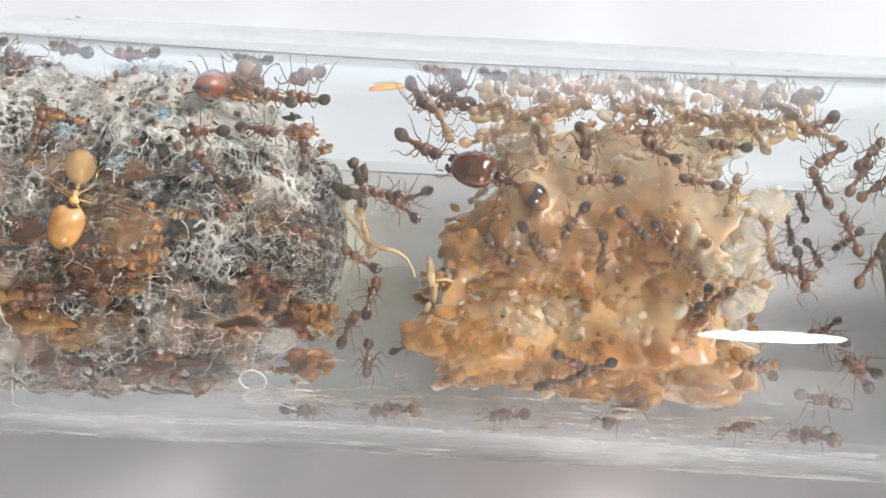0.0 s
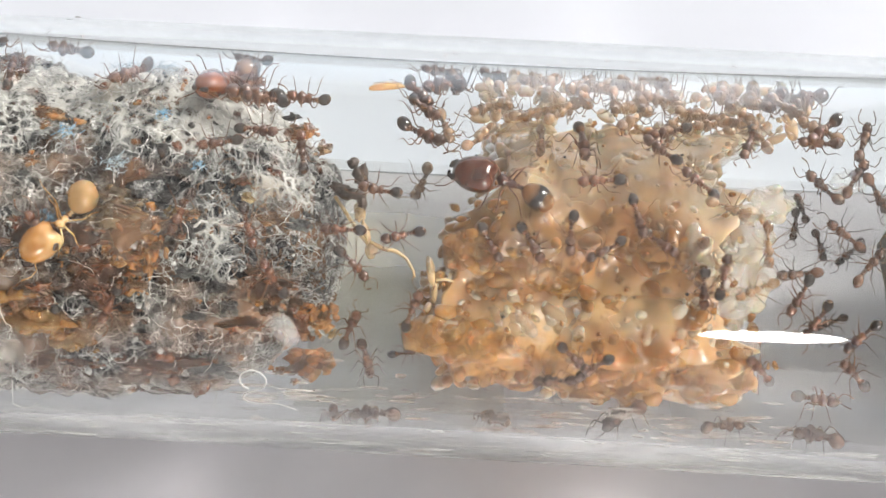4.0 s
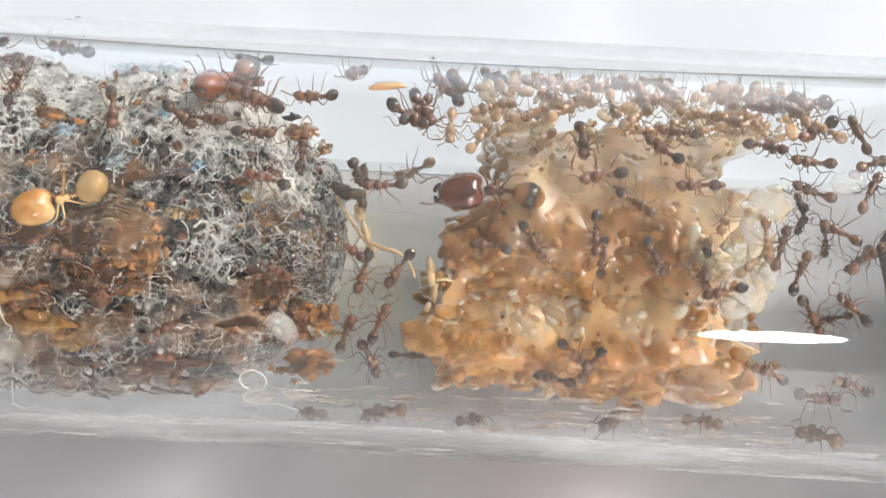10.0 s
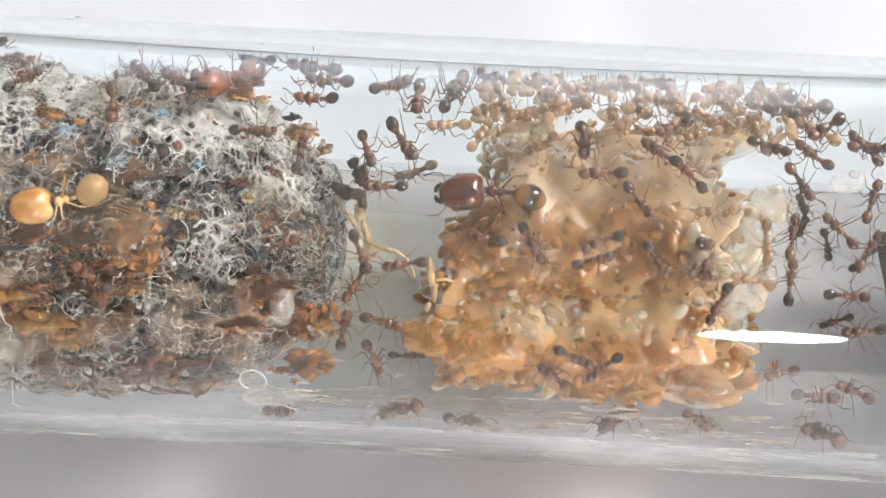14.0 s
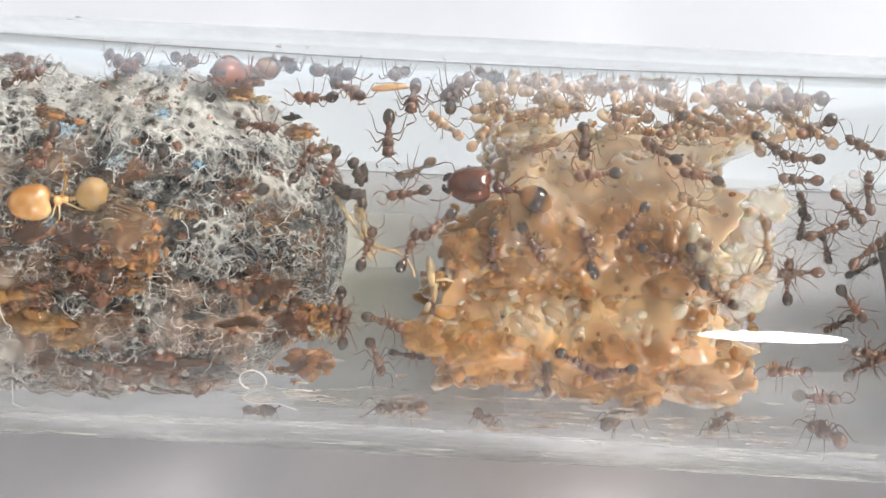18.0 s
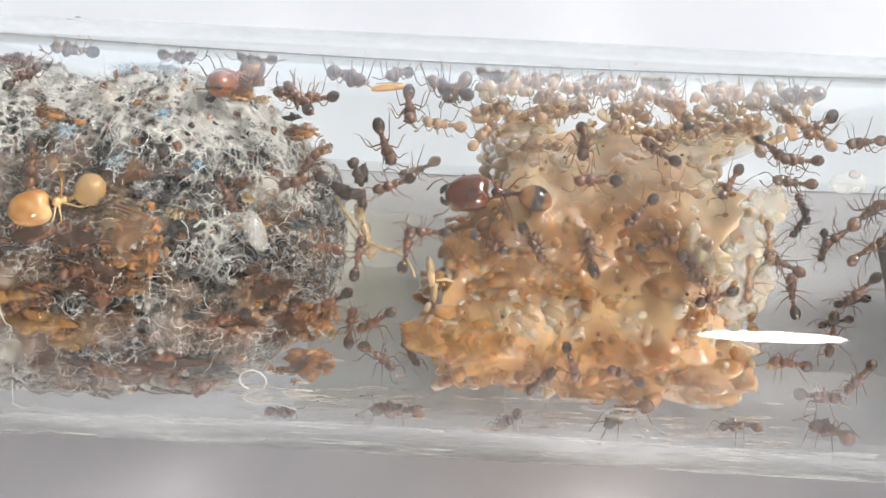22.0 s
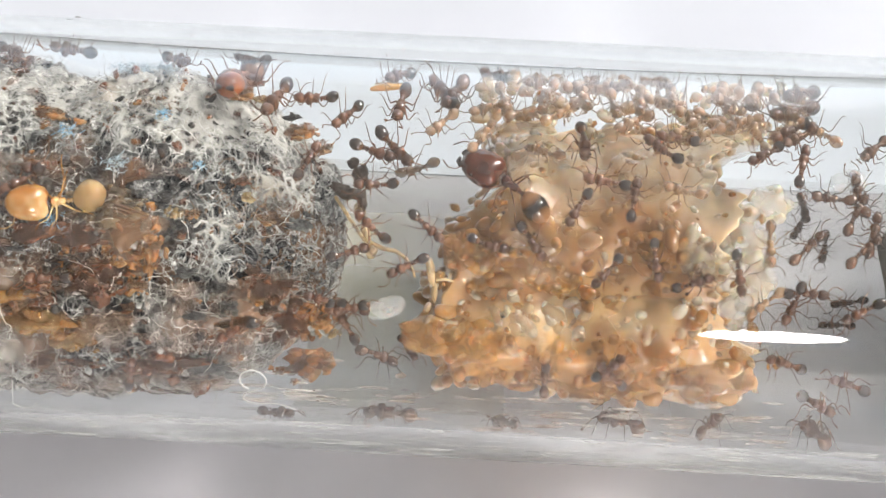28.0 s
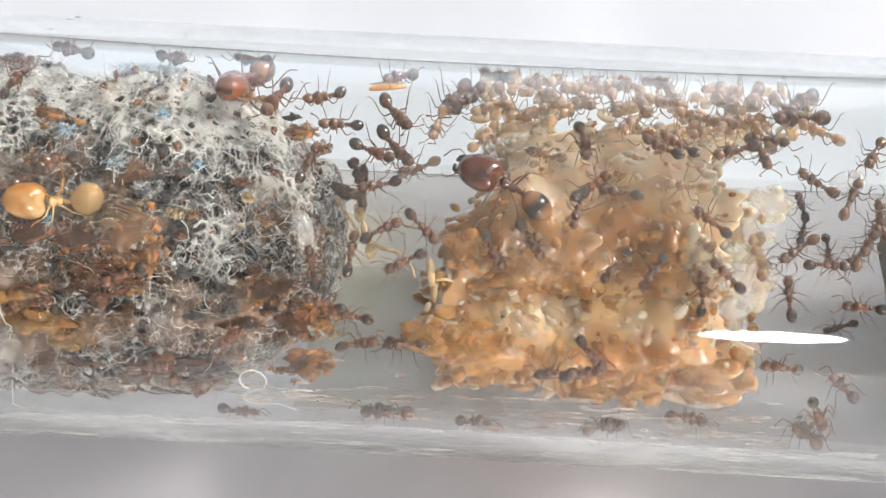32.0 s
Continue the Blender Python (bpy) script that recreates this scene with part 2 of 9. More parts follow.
def on_wall(s, phi, heading, r=BORE_R, inward=True, pitch=0.0):
    """Pose of a thing that stands on the wall at radius r, feet outwards; heading 0 is along the tube, 90 up in view. If not
    inward it stands on a heap, feet towards the axis. pitch lifts its front."""
    a, h = radians(phi), radians(heading)
    radial = OUT * math.cos(a) + UP * math.sin(a)
    around = UP * math.cos(a) - OUT * math.sin(a)
    z = -radial if inward else radial
    x = AX * math.cos(h) + around * math.sin(h)
    y = z.cross(x)
    m = Matrix((x, y, z)).transposed().to_4x4()
    m.translation = spot(s, phi, r)
    return m @ pose(0, 0, 0, 0, -pitch)


# ---------------------------------------------------------------- the room, desk and paper
def slab(name, lo, hi, mat, label, category):
    return tagged(box(name, lo, hi, mat), label, category, kind="structure")


slab("floor", (-2, -2, -0.85), (2, 2, -0.75), FLOOR, "grey floor of the room below the desk", "floor")
slab("ceiling", (-2, -2, 1.5), (2, 2, 1.6), WALL, "pale grey painted ceiling of the room", "ceiling")
slab("wall_west", (-2.1, -2, -0.75), (-2.0, 2, 1.5), WALL, "pale grey painted side wall of the room", "wall")
slab("wall_east", (2.0, -2, -0.75), (2.1, 2, 1.5), WALL, "pale grey painted side wall of the room", "wall")


def window_wall(name, y0, y1, x0, x1, z0, z1):
    """A wall with one opening, built as four pieces in one mesh."""
    bm = bmesh.new()
    for lo, hi in (((-2, -0.75), (x0, 1.5)), ((x1, -0.75), (2, 1.5)), ((x0, -0.75), (x1, z0)), ((x0, z1), (x1, 1.5))):
        m = Matrix.LocRotScale(((lo[0] + hi[0]) / 2, (y0 + y1) / 2, (lo[1] + hi[1]) / 2), None, (hi[0] - lo[0], y1 - y0, hi[1] - lo[1]))
        bmesh.ops.create_cube(bm, size=1.0, matrix=m)
    tagged(part(name, bm, WALL), "pale grey painted wall with a window opening", "wall", kind="structure")


window_wall("wall_north", 2.0, 2.1, -1.0, 1.0, 0.3, 1.4)
window_wall("wall_south", -2.1, -2.0, 0.28, 1.04, 0.42, 0.78)
for nm, x0, x1, z0, z1, yy in (("window_1", -1.0, 1.0, 0.3, 1.4, 2.03), ("window_2", 0.28, 1.04, 0.42, 0.78, -2.07)):
    w = tagged(new(nm), "white framed window that lets daylight in", "window", kind="structure")
    for lo, hi in (((x0, z0), (x1, z0 + 0.03)), ((x0, z1 - 0.03), (x1, z1)), ((x0, z0 + 0.03), (x0 + 0.03, z1 - 0.03)), ((x1 - 0.03, z0 + 0.03), (x1, z1 - 0.03))):
        box("window_frame", (lo[0], yy, lo[1]), (hi[0], yy + 0.04, hi[1]), FRAME, w)
desk = tagged(new("desk"), "grey laminate desk with a soft gloss", "desk")
box("desktop", (-0.7, -0.4, -0.025), (0.7, 0.5, 0.0), DESK, desk, bevel=0.002)
for lx in (-0.65, 0.6):
    for ly in (-0.35, 0.4):
        box("leg", (lx, ly, -0.75), (lx + 0.05, ly + 0.05, -0.025), FRAME, desk)
paper = tagged(box("sheet_of_paper", (-0.15, 0.0, 0.0), (0.15, 0.21, 0.0001), PAPER), "plain white paper sheet lying flat on the desk", "paper")
paper.matrix_world = pose(0, 0.0104, 0.00001, 0, 0, 0.3)

# ---------------------------------------------------------------- the glass tube
RING = 160
tv, tf = [], []
stations = (-75.0, -74.7, 74.7, 75.0)
for r, cut in ((TUBE_R, 0.25), (BORE_R, -0.25)):
    for i, x in enumerate(stations):
        rr = r - cut if i in (0, 3) else r
        for k in range(RING):
            a = 2 * math.pi * k / RING
            tv.append((x, math.cos(a) * rr, math.sin(a) * rr))
for k in range(RING):
    j = (k + 1) % RING
    for i in range(3):
        tf.append((i * RING + k, i * RING + j, (i + 1) * RING + j, (i + 1) * RING + k))
        b = 4 * RING
        tf.append((b + i * RING + j, b + i * RING + k, b + (i + 1) * RING + k, b + (i + 1) * RING + j))
    tf.append((k, 4 * RING + k, 4 * RING + j, j))
    tf.append((3 * RING + j, 7 * RING + j, 7 * RING + k, 3 * RING + k))
tube = new("test_tube")
tube.location = CENTRE * MM
wall = part_of("glass_wall", mesh_of("glass_wall", tv, tf, GLASS), tube)
wall.visible_shadow = False
# rolled rim round the open end
rv, rf = [], []
for i in range(48):
    a = 2 * math.pi * i / 48
    for k in range(10):
        b = 2 * math.pi * k / 10
        rv.append((75.6 + 0.6 * math.cos(b), (7.9 + 0.6 * math.sin(b)) * math.cos(a), (7.9 + 0.6 * math.sin(b)) * math.sin(a)))
        rf.append((i * 10 + k, i * 10 + (k + 1) % 10, ((i + 1) % 48) * 10 + (k + 1) % 10, ((i + 1) % 48) * 10 + k))
rim = part_of("rim", mesh_of("rim", rv, rf, GLASS), tube, "rounded glass rim")
rim.visible_shadow = False
tagged(tube, "clear glass test tube lying on the desk", "test tube")


# ---------------------------------------------------------------- cotton plug
def plug_radius(s, phi):
    e = max(0.0, min(1.0, (s + 10.2) / 5.6))
    r = 6.05 * (1 - 0.50 * e ** 2.3)
    p = Vector((s * 0.55, math.cos(radians(phi)) * 3.2, math.sin(radians(phi)) * 3.2))
    r += 0.30 * noise.noise(p) + 0.22 * noise.noise(p * 2.7)
    if 40 < phi < 140 and -14.6 < s < -12.0:
        r -= 0.7 * math.sin(math.pi * (s + 14.6) / 2.6) * math.sin(math.pi * (phi - 40) / 100)
    return min(r, 6.5)


def cotton_core():
    verts, faces = [], []
    ns, na = 150, 150
    for i in range(ns + 1):
        s = -26.0 + (21.4) * i / ns
        for k in range(na):
            phi = 360 * k / na
            r = plug_radius(s, phi if phi <= 180 else phi - 360) - 0.25
            q = Vector((s * 2.2, math.cos(radians(phi)) * 12, math.sin(radians(phi)) * 12))
            r -= 0.35 * abs(noise.noise(q)) + 0.2 * abs(noise.noise(q * 2.3))
            verts.append(spot(s, phi, max(r, 0.3)) / MM)
    for i in range(ns):
        for k in range(na):
            j = (k + 1) % na
            faces.append((i * na + k, i * na + j, (i + 1) * na + j, (i + 1) * na + k))
    # the lumpy end face
    o = len(verts)
    rings = 9
    for q in range(1, rings + 1):
        for k in range(na):
            phi = 360 * k / na
            r0 = plug_radius(-4.6, phi if phi <= 180 else phi - 360) - 0.4
            u = 1 - q / (rings + 0.3)
            y, z = math.cos(radians(phi)) * r0 * u, math.sin(radians(phi)) * r0 * u
            verts.append(spot(-4.6 + 0.55 * (1 - u * u) + 0.35 * noise.noise(Vector((y, z, 3)) * 1.6), phi, max(0.02, r0 * u)) / MM)
    for q in range(rings):
        a = ns * na if q == 0 else o + (q - 1) * na
        b = o + q * na
        for k in range(na):
            j = (k + 1) % na
            faces.append((a + k, a + j, b + j, b + k))
    return mesh_of("core", verts, faces, CORE)


def fibres(name, mat, count, seed, thick, steps, lift, curl, front, step=0.15):
    rnd = random.Random(seed)
    pieces = []
    for _ in range(count):
        s = rnd.uniform(-19.5, -4.4) if rnd.random() < 0.8 else rnd.uniform(-8.5, -4.2)
        phi = rnd.uniform(-100, 112) if rnd.random() < front else rnd.uniform(100, 260)
        lo = rnd.uniform(*lift)
        r = plug_radius(s, phi if phi <= 180 else phi - 360) + lo
        p = spot(s, phi, r) / MM
        radial = (p - CENTRE)
        radial.x = 0
        radial.normalize()
        d = (AX * rnd.gauss(0, 1) + radial.cross(AX) * rnd.gauss(0, 1) + radial * rnd.gauss(0, 0.35)).normalized()
        turn = radial * rnd.gauss(0, curl)
        pts = [p]
        for _ in range(rnd.randint(*steps)):
            if rnd.random() < 0.3:
                turn = radial * rnd.gauss(0, curl) + AX * rnd.gauss(0, curl * 0.4)
            d = (d + turn.cross(d) * 0.5 + Vector((rnd.gauss(0, .34), rnd.gauss(0, .34), rnd.gauss(0, .34)))).normalized()
            p = p + d * step
            q = p - CENTRE
            q.x = 0
            if q.length > 6.93:
                p = p - q.normalized() * (q.length - 6.93)
            pts.append(p)
        t = rnd.uniform(*thick)
        pieces.append(rod(pts, t, t * 0.6, 4))
    return mesh_of(name, *joined(pieces), mat)


def web(name, mat, count, seed, lift, thick, links):
    """A felted net: knots strewn over the plug, each tied to its nearest neighbours by kinked strands."""
    rnd = random.Random(seed)
    knots = []
    for _ in range(count):
        s = rnd.uniform(-18.5, -4.3)
        phi = rnd.uniform(-95, 108) if rnd.random() < 0.92 else rnd.uniform(108, 265)
        q = Vector((s * 0.8, phi * 0.08, seed))
        r = plug_radius(s, phi if phi <= 180 else phi - 360) + rnd.uniform(*lift) + 0.15 * noise.noise(q)
        knots.append(spot(s, phi, min(r, 6.75)) / MM)
    for _ in range(count // 9):
        a, u = rnd.uniform(0, 2 * math.pi), math.sqrt(rnd.random())
        rr = 3.0 * u
        knots.append(CENTRE + AX * (-4.35 + 0.5 * (1 - u * u) + rnd.uniform(-0.1, 0.25)) + OUT * rr * math.cos(a) + UP * rr * math.sin(a))
    pts = np.array([tuple(k) for k in knots])
    pieces = []
    for i, k in enumerate(knots):
        d2 = ((pts - pts[i]) ** 2).sum(1)
        near = np.argpartition(d2, links + 1)[:links + 1]
        for j in near:
            if j <= i and rnd.random() < 0.6 or j == i or d2[j] > 0.9:
                continue
            e = knots[j]
            n = (e - k).length
            line = [k]
            for u in (0.3, 0.6, 0.85):
                line.append(k.lerp(e, u) + Vector((rnd.gauss(0, 1), rnd.gauss(0, 1), rnd.gauss(0, 1))) * n * 0.13)
            line.append(e)
            pieces.append(rod(line, rnd.uniform(*thick), rnd.uniform(*thick) * 0.7, 4))
    return mesh_of(name, *joined(pieces), mat)


cotton = tagged(new("cotton_plug"), "soiled grey cotton wool plug stuffed in the tube", "cotton plug")
part_of("core", cotton_core(), cotton)
for nm, mt, n, sd, lf, th, lk in (("soiled_web", FIBRE_DIM, 3600, 13, (-0.35, -0.1), (0.010, 0.028), 4),
                                  ("grey_web", FIBRE_MID, 4200, 14, (-0.2, 0.08), (0.005, 0.016), 4),
                                  ("white_web", FIBRE, 4300, 15, (-0.08, 0.14), (0.004, 0.014), 3)):
    tagged(part_of(nm, web(nm, mt, n, sd, lf, th, lk), cotton), kind="stuff")


def felt_material():
    """Thin matted fibre: a net of fine cells, thick and white above, torn open below."""
    m = material("matted_cotton_felt", (0.78, 0.76, 0.71), 0.9, (0.50, 0.48, 0.44), 600, 0.00008, 3000, alt=(0.42, 0.34, 0.26), alt_scale=260, alt_at=(0.56, 0.72))
    nt = m.node_tree
    p = nt.nodes["Principled BSDF"]
    co = nt.nodes.new("ShaderNodeTexCoord")
    warp = nt.nodes.new("ShaderNodeTexNoise")
    warp.inputs["Scale"].default_value, warp.inputs["Detail"].default_value = 1400, 2
    off = nt.nodes.new("ShaderNodeVectorMath")
    off.operation = "MULTIPLY_ADD"
    off.inputs[1].default_value = (0.0005, 0.0005, 0.0005)
    vor = nt.nodes.new("ShaderNodeTexVoronoi")
    vor.feature = "DISTANCE_TO_EDGE"
    vor.inputs["Scale"].default_value = 2400
    big = nt.nodes.new("ShaderNodeTexNoise")
    big.inputs["Scale"].default_value, big.inputs["Detail"].default_value = 380, 3
    dot = nt.nodes.new("ShaderNodeVectorMath")
    dot.operation, dot.inputs[1].default_value = "DOT_PRODUCT", UP
    up = nt.nodes.new("ShaderNodeMapRange")
    base = CENTRE.dot(UP) * MM
    up.inputs[1].default_value, up.inputs[2].default_value = base - 0.0015, base + 0.006
    up.inputs[3].default_value, up.inputs[4].default_value = -0.42, 0.2
    fill = nt.nodes.new("ShaderNodeMath")
    fill.operation = "ADD"
    wide = nt.nodes.new("ShaderNodeMapRange")
    wide.inputs[1].default_value, wide.inputs[2].default_value = 0.35, 0.68
    wide.inputs[3].default_value, wide.inputs[4].default_value = 0.0, 0.5
    edge = nt.nodes.new("ShaderNodeMath")
    edge.operation = "SUBTRACT"
    soft = nt.nodes.new("ShaderNodeMapRange")
    soft.inputs[1].default_value, soft.inputs[2].default_value = -0.16, 0.12
    soft.inputs[3].default_value, soft.inputs[4].default_value = 0.0, 0.66
    nt.links.new(co.outputs["Object"], warp.inputs["Vector"])
    nt.links.new(warp.outputs["Color"], off.inputs[0])
    nt.links.new(co.outputs["Object"], off.inputs[2])
    nt.links.new(off.outputs[0], vor.inputs["Vector"])
    nt.links.new(co.outputs["Object"], big.inputs["Vector"])
    nt.links.new(co.outputs["Object"], dot.inputs[0])
    nt.links.new(dot.outputs["Value"], up.inputs[0])
    nt.links.new(big.outputs[0], wide.inputs[0])
    nt.links.new(wide.outputs[0], fill.inputs[0])
    nt.links.new(up.outputs[0], fill.inputs[1])
    nt.links.new(fill.outputs[0], edge.inputs[0])
    nt.links.new(vor.outputs["Distance"], edge.inputs[1])
    nt.links.new(edge.outputs[0], soft.inputs[0])
    nt.links.new(soft.outputs[0], p.inputs["Alpha"])
    return m


def felt_shell(name, mat, lift, low=-92, high=108, s0=-19.0, s1=-4.6):
    verts, faces = [], []
    ns, na = 150, 110
    for i in range(ns + 1):
        for k in range(na + 1):
            phi = low + (high - low) * k / na
            ragged = 2.6 * noise.noise(Vector((phi * 0.07, s1, 0))) + 1.2 * noise.noise(Vector((phi * 0.2, s1, 5))) if s1 < -9 else 0.0
            s = s0 + (s1 + ragged - s0) * i / ns
            p = spot(s, phi, 6) / MM
            r = plug_radius(s, phi) + lift + 0.12 * noise.noise(p * 1.7) + 0.09 * noise.noise(p * 4.1)
            verts.append(spot(s, phi, min(r, 6.8)) / MM)
    w = na + 1
    for i in range(ns):
        for k in range(na):
            a = i * w + k
            faces.append((a, a + 1, a + w + 1, a + w))
    return mesh_of(name, verts, faces, mat)


FELT = felt_material()
tagged(part_of("matted_felt", felt_shell("matted_felt", FELT, -0.1), cotton), kind="stuff")
STAIN = material("brown_stained_film", (0.23, 0.115, 0.048), 0.3, (0.10, 0.045, 0.018), 420, 0.00008, 2500, coat=0.6, alt=(0.30, 0.26, 0.22), alt_scale=300, alt_at=(0.52, 0.68), clear=(-0.15, 0.8, 520))
FADED = material("faded_pink_brown_film", (0.40, 0.25, 0.16), 0.35, (0.24, 0.13, 0.08), 420, 0.00008, 2500, coat=0.6, alt=(0.52, 0.46, 0.41), alt_scale=300, alt_at=(0.44, 0.6), clear=(-0.1, 0.75, 520))
for low, high, s0, s1, mat in ((-95, 22, -19.0, -9.8, STAIN), (-95, -16, -9.8, -4.6, FADED)):
    tagged(part_of("stained_film", felt_shell("stained_film", mat, 0.1, low, high, s0, s1), cotton, "brown stained wet film"), kind="stuff")


def flecks(name, mat, count, seed, size):
    """Tiny bits of refuse caught in the felt."""
    rnd = random.Random(seed)
    pieces = []
    for n in range(count):
        s = rnd.uniform(-18.0, -4.6)
        phi = rnd.uniform(-90, 105)
        if noise.noise(Vector((s * 0.5, phi * 0.035, seed))) < -0.08:
            continue
        q = crumb([rnd.uniform(*size) for _ in range(3)], 0.7, seed + n, False)
        m = Matrix.Translation(spot(s, phi, plug_radius(s, phi) + rnd.uniform(-0.3, 0.05)) / MM) @ Euler((rnd.uniform(0, 6), rnd.uniform(0, 6), rnd.uniform(0, 6))).to_matrix().to_4x4()
        pieces.append(moved(q, m))
    return mesh_of(name, *joined(pieces), mat)


for nm, mt, n, sd, sz in (("dark_flecks", DARK_BIT, 420, 61, (0.05, 0.2)), ("brown_flecks", BROWN_BIT, 330, 62, (0.06, 0.24)), ("amber_flecks", ORANGE, 120, 63, (0.05, 0.2)), ("pale_flecks", FIBRE_MID, 300, 64, (0.04, 0.15))):
    tagged(part_of(nm, flecks(nm, mt, n, sd, sz), cotton), kind="stuff")
for nm, mt, n, sd, th, st, lf, cu, fr in (
        ("loose_fibres", FIBRE, 900, 4, (0.005, 0.012), (4, 9), (-0.1, 0.25), 0.28, 0.92),
        ("long_fibres", FIBRE, 60, 5, (0.007, 0.018), (8, 16), (0.0, 0.2), 0.2, 0.95)):
    tagged(part_of(nm, fibres(nm, mt, n, sd, th, st, lf, cu, fr), cotton), kind="stuff")


# ---------------------------------------------------------------- brood pile
def heap_depth(s, b):
    """How far the heap's face stands out towards the viewer, at s along the tube and b upwards in view."""
    r = 4.75 + 0.6 * noise.noise(Vector((s * 0.4, b * 0.4, 1.7))) + 0.22 * noise.noise(Vector((s * 0.9, b * 0.9, 5.2)))
    r += 1.1 * max(0.0, min(1.0, (-1.4 - b) / 2.2))
    r = min(6.7, max(r, abs(b) + 0.25))
    return math.sqrt(max(0.01, r * r - b * b))


def heap_ends(b):
    """Left and right end of the heap at the height b."""
    left = float(np.interp(b, (-6.1, -5, -4.3, -3.6, -2.2, -0.5, 1.2, 2.6, 4.2, 6.6), (1.0, 0.2, -0.4, -1.0, -0.6, -0.1, 0.1, 1.7, 1.2, 0.9)))
    right = float(np.interp(b, (-5.6, -4.5, -3.0, -1.6, 0.5, 2.2, 3.6, 5.0, 6.6), (10.6, 11.4, 11.6, 10.2, 10.6, 10.9, 9.7, 12.5, 13.8)))
    n = noise.noise(Vector((b * 0.9, 7.0, 0))) + 0.6 * noise.noise(Vector((b * 2.7, 1.0, 0)))
    return left + 0.6 * n, right + 0.8 * noise.noise(Vector((b * 0.9, 2.0, 4))) + 0.5 * noise.noise(Vector((b * 2.9, 5.0, 4)))


def heap_top(u):
    """Uneven upper edge of the heap along its length."""
    return 4.7 + 0.8 * noise.noise(Vector((u * 5, 3.0, 0))) + 0.4 * noise.noise(Vector((u * 14, 8.0, 0)))


def heap_foot(u):
    """Uneven lower edge of the heap along its length."""
    return -4.5 - 0.5 * u + 0.45 * noise.noise(Vector((u * 6, 13.0, 0))) + 0.3 * noise.noise(Vector((u * 17, 18.0, 0)))


def heap_base(name, mat):
    verts, faces = [], []
    ns, nb = 190, 150
    for side in (0, 1):
        for i in range(ns + 1):
            foot, top = heap_foot(i / ns), heap_top(i / ns)
            for k in range(nb + 1):
                b = foot + (top - foot) * k / nb
                l, r = heap_ends(b)
                u = i / ns
                s = l + (r - l) * u
                back = -math.sqrt(max(0.0, 6.75 ** 2 - b * b))
                edge = min(1.0, math.sin(math.pi * u) * 4.2) ** 0.5
                d = heap_depth(s, b) - 0.12 + 0.12 * noise.noise(Vector((s * 1.7, b * 1.7, 9.1)))
                d = max(back + 0.05, (back + 0.4) + (d - back - 0.4) * edge)
                verts.append(tuple(CENTRE + AX * s + UP * b + OUT * (d if side == 0 else back)))
    w = nb + 1
    o = (ns + 1) * w
    for i in range(ns):
        for k in range(nb):
            a = i * w + k
            faces.append((a, a + w, a + w + 1, a + 1))
            faces.append((o + a, o + a + 1, o + a + w + 1, o + a + w))
    for i in range(ns):
        for k in (0, nb):
            a = i * w + k
            q = (a, o + a, o + a + w, a + w)
            faces.append(q if k == 0 else tuple(reversed(q)))
    for k in range(nb):
        for i in (0, ns):
            a = i * w + k
            q = (a, a + 1, o + a + 1, o + a)
            faces.append(q if i == 0 else tuple(reversed(q)))
    return mesh_of(name, verts, faces, mat)


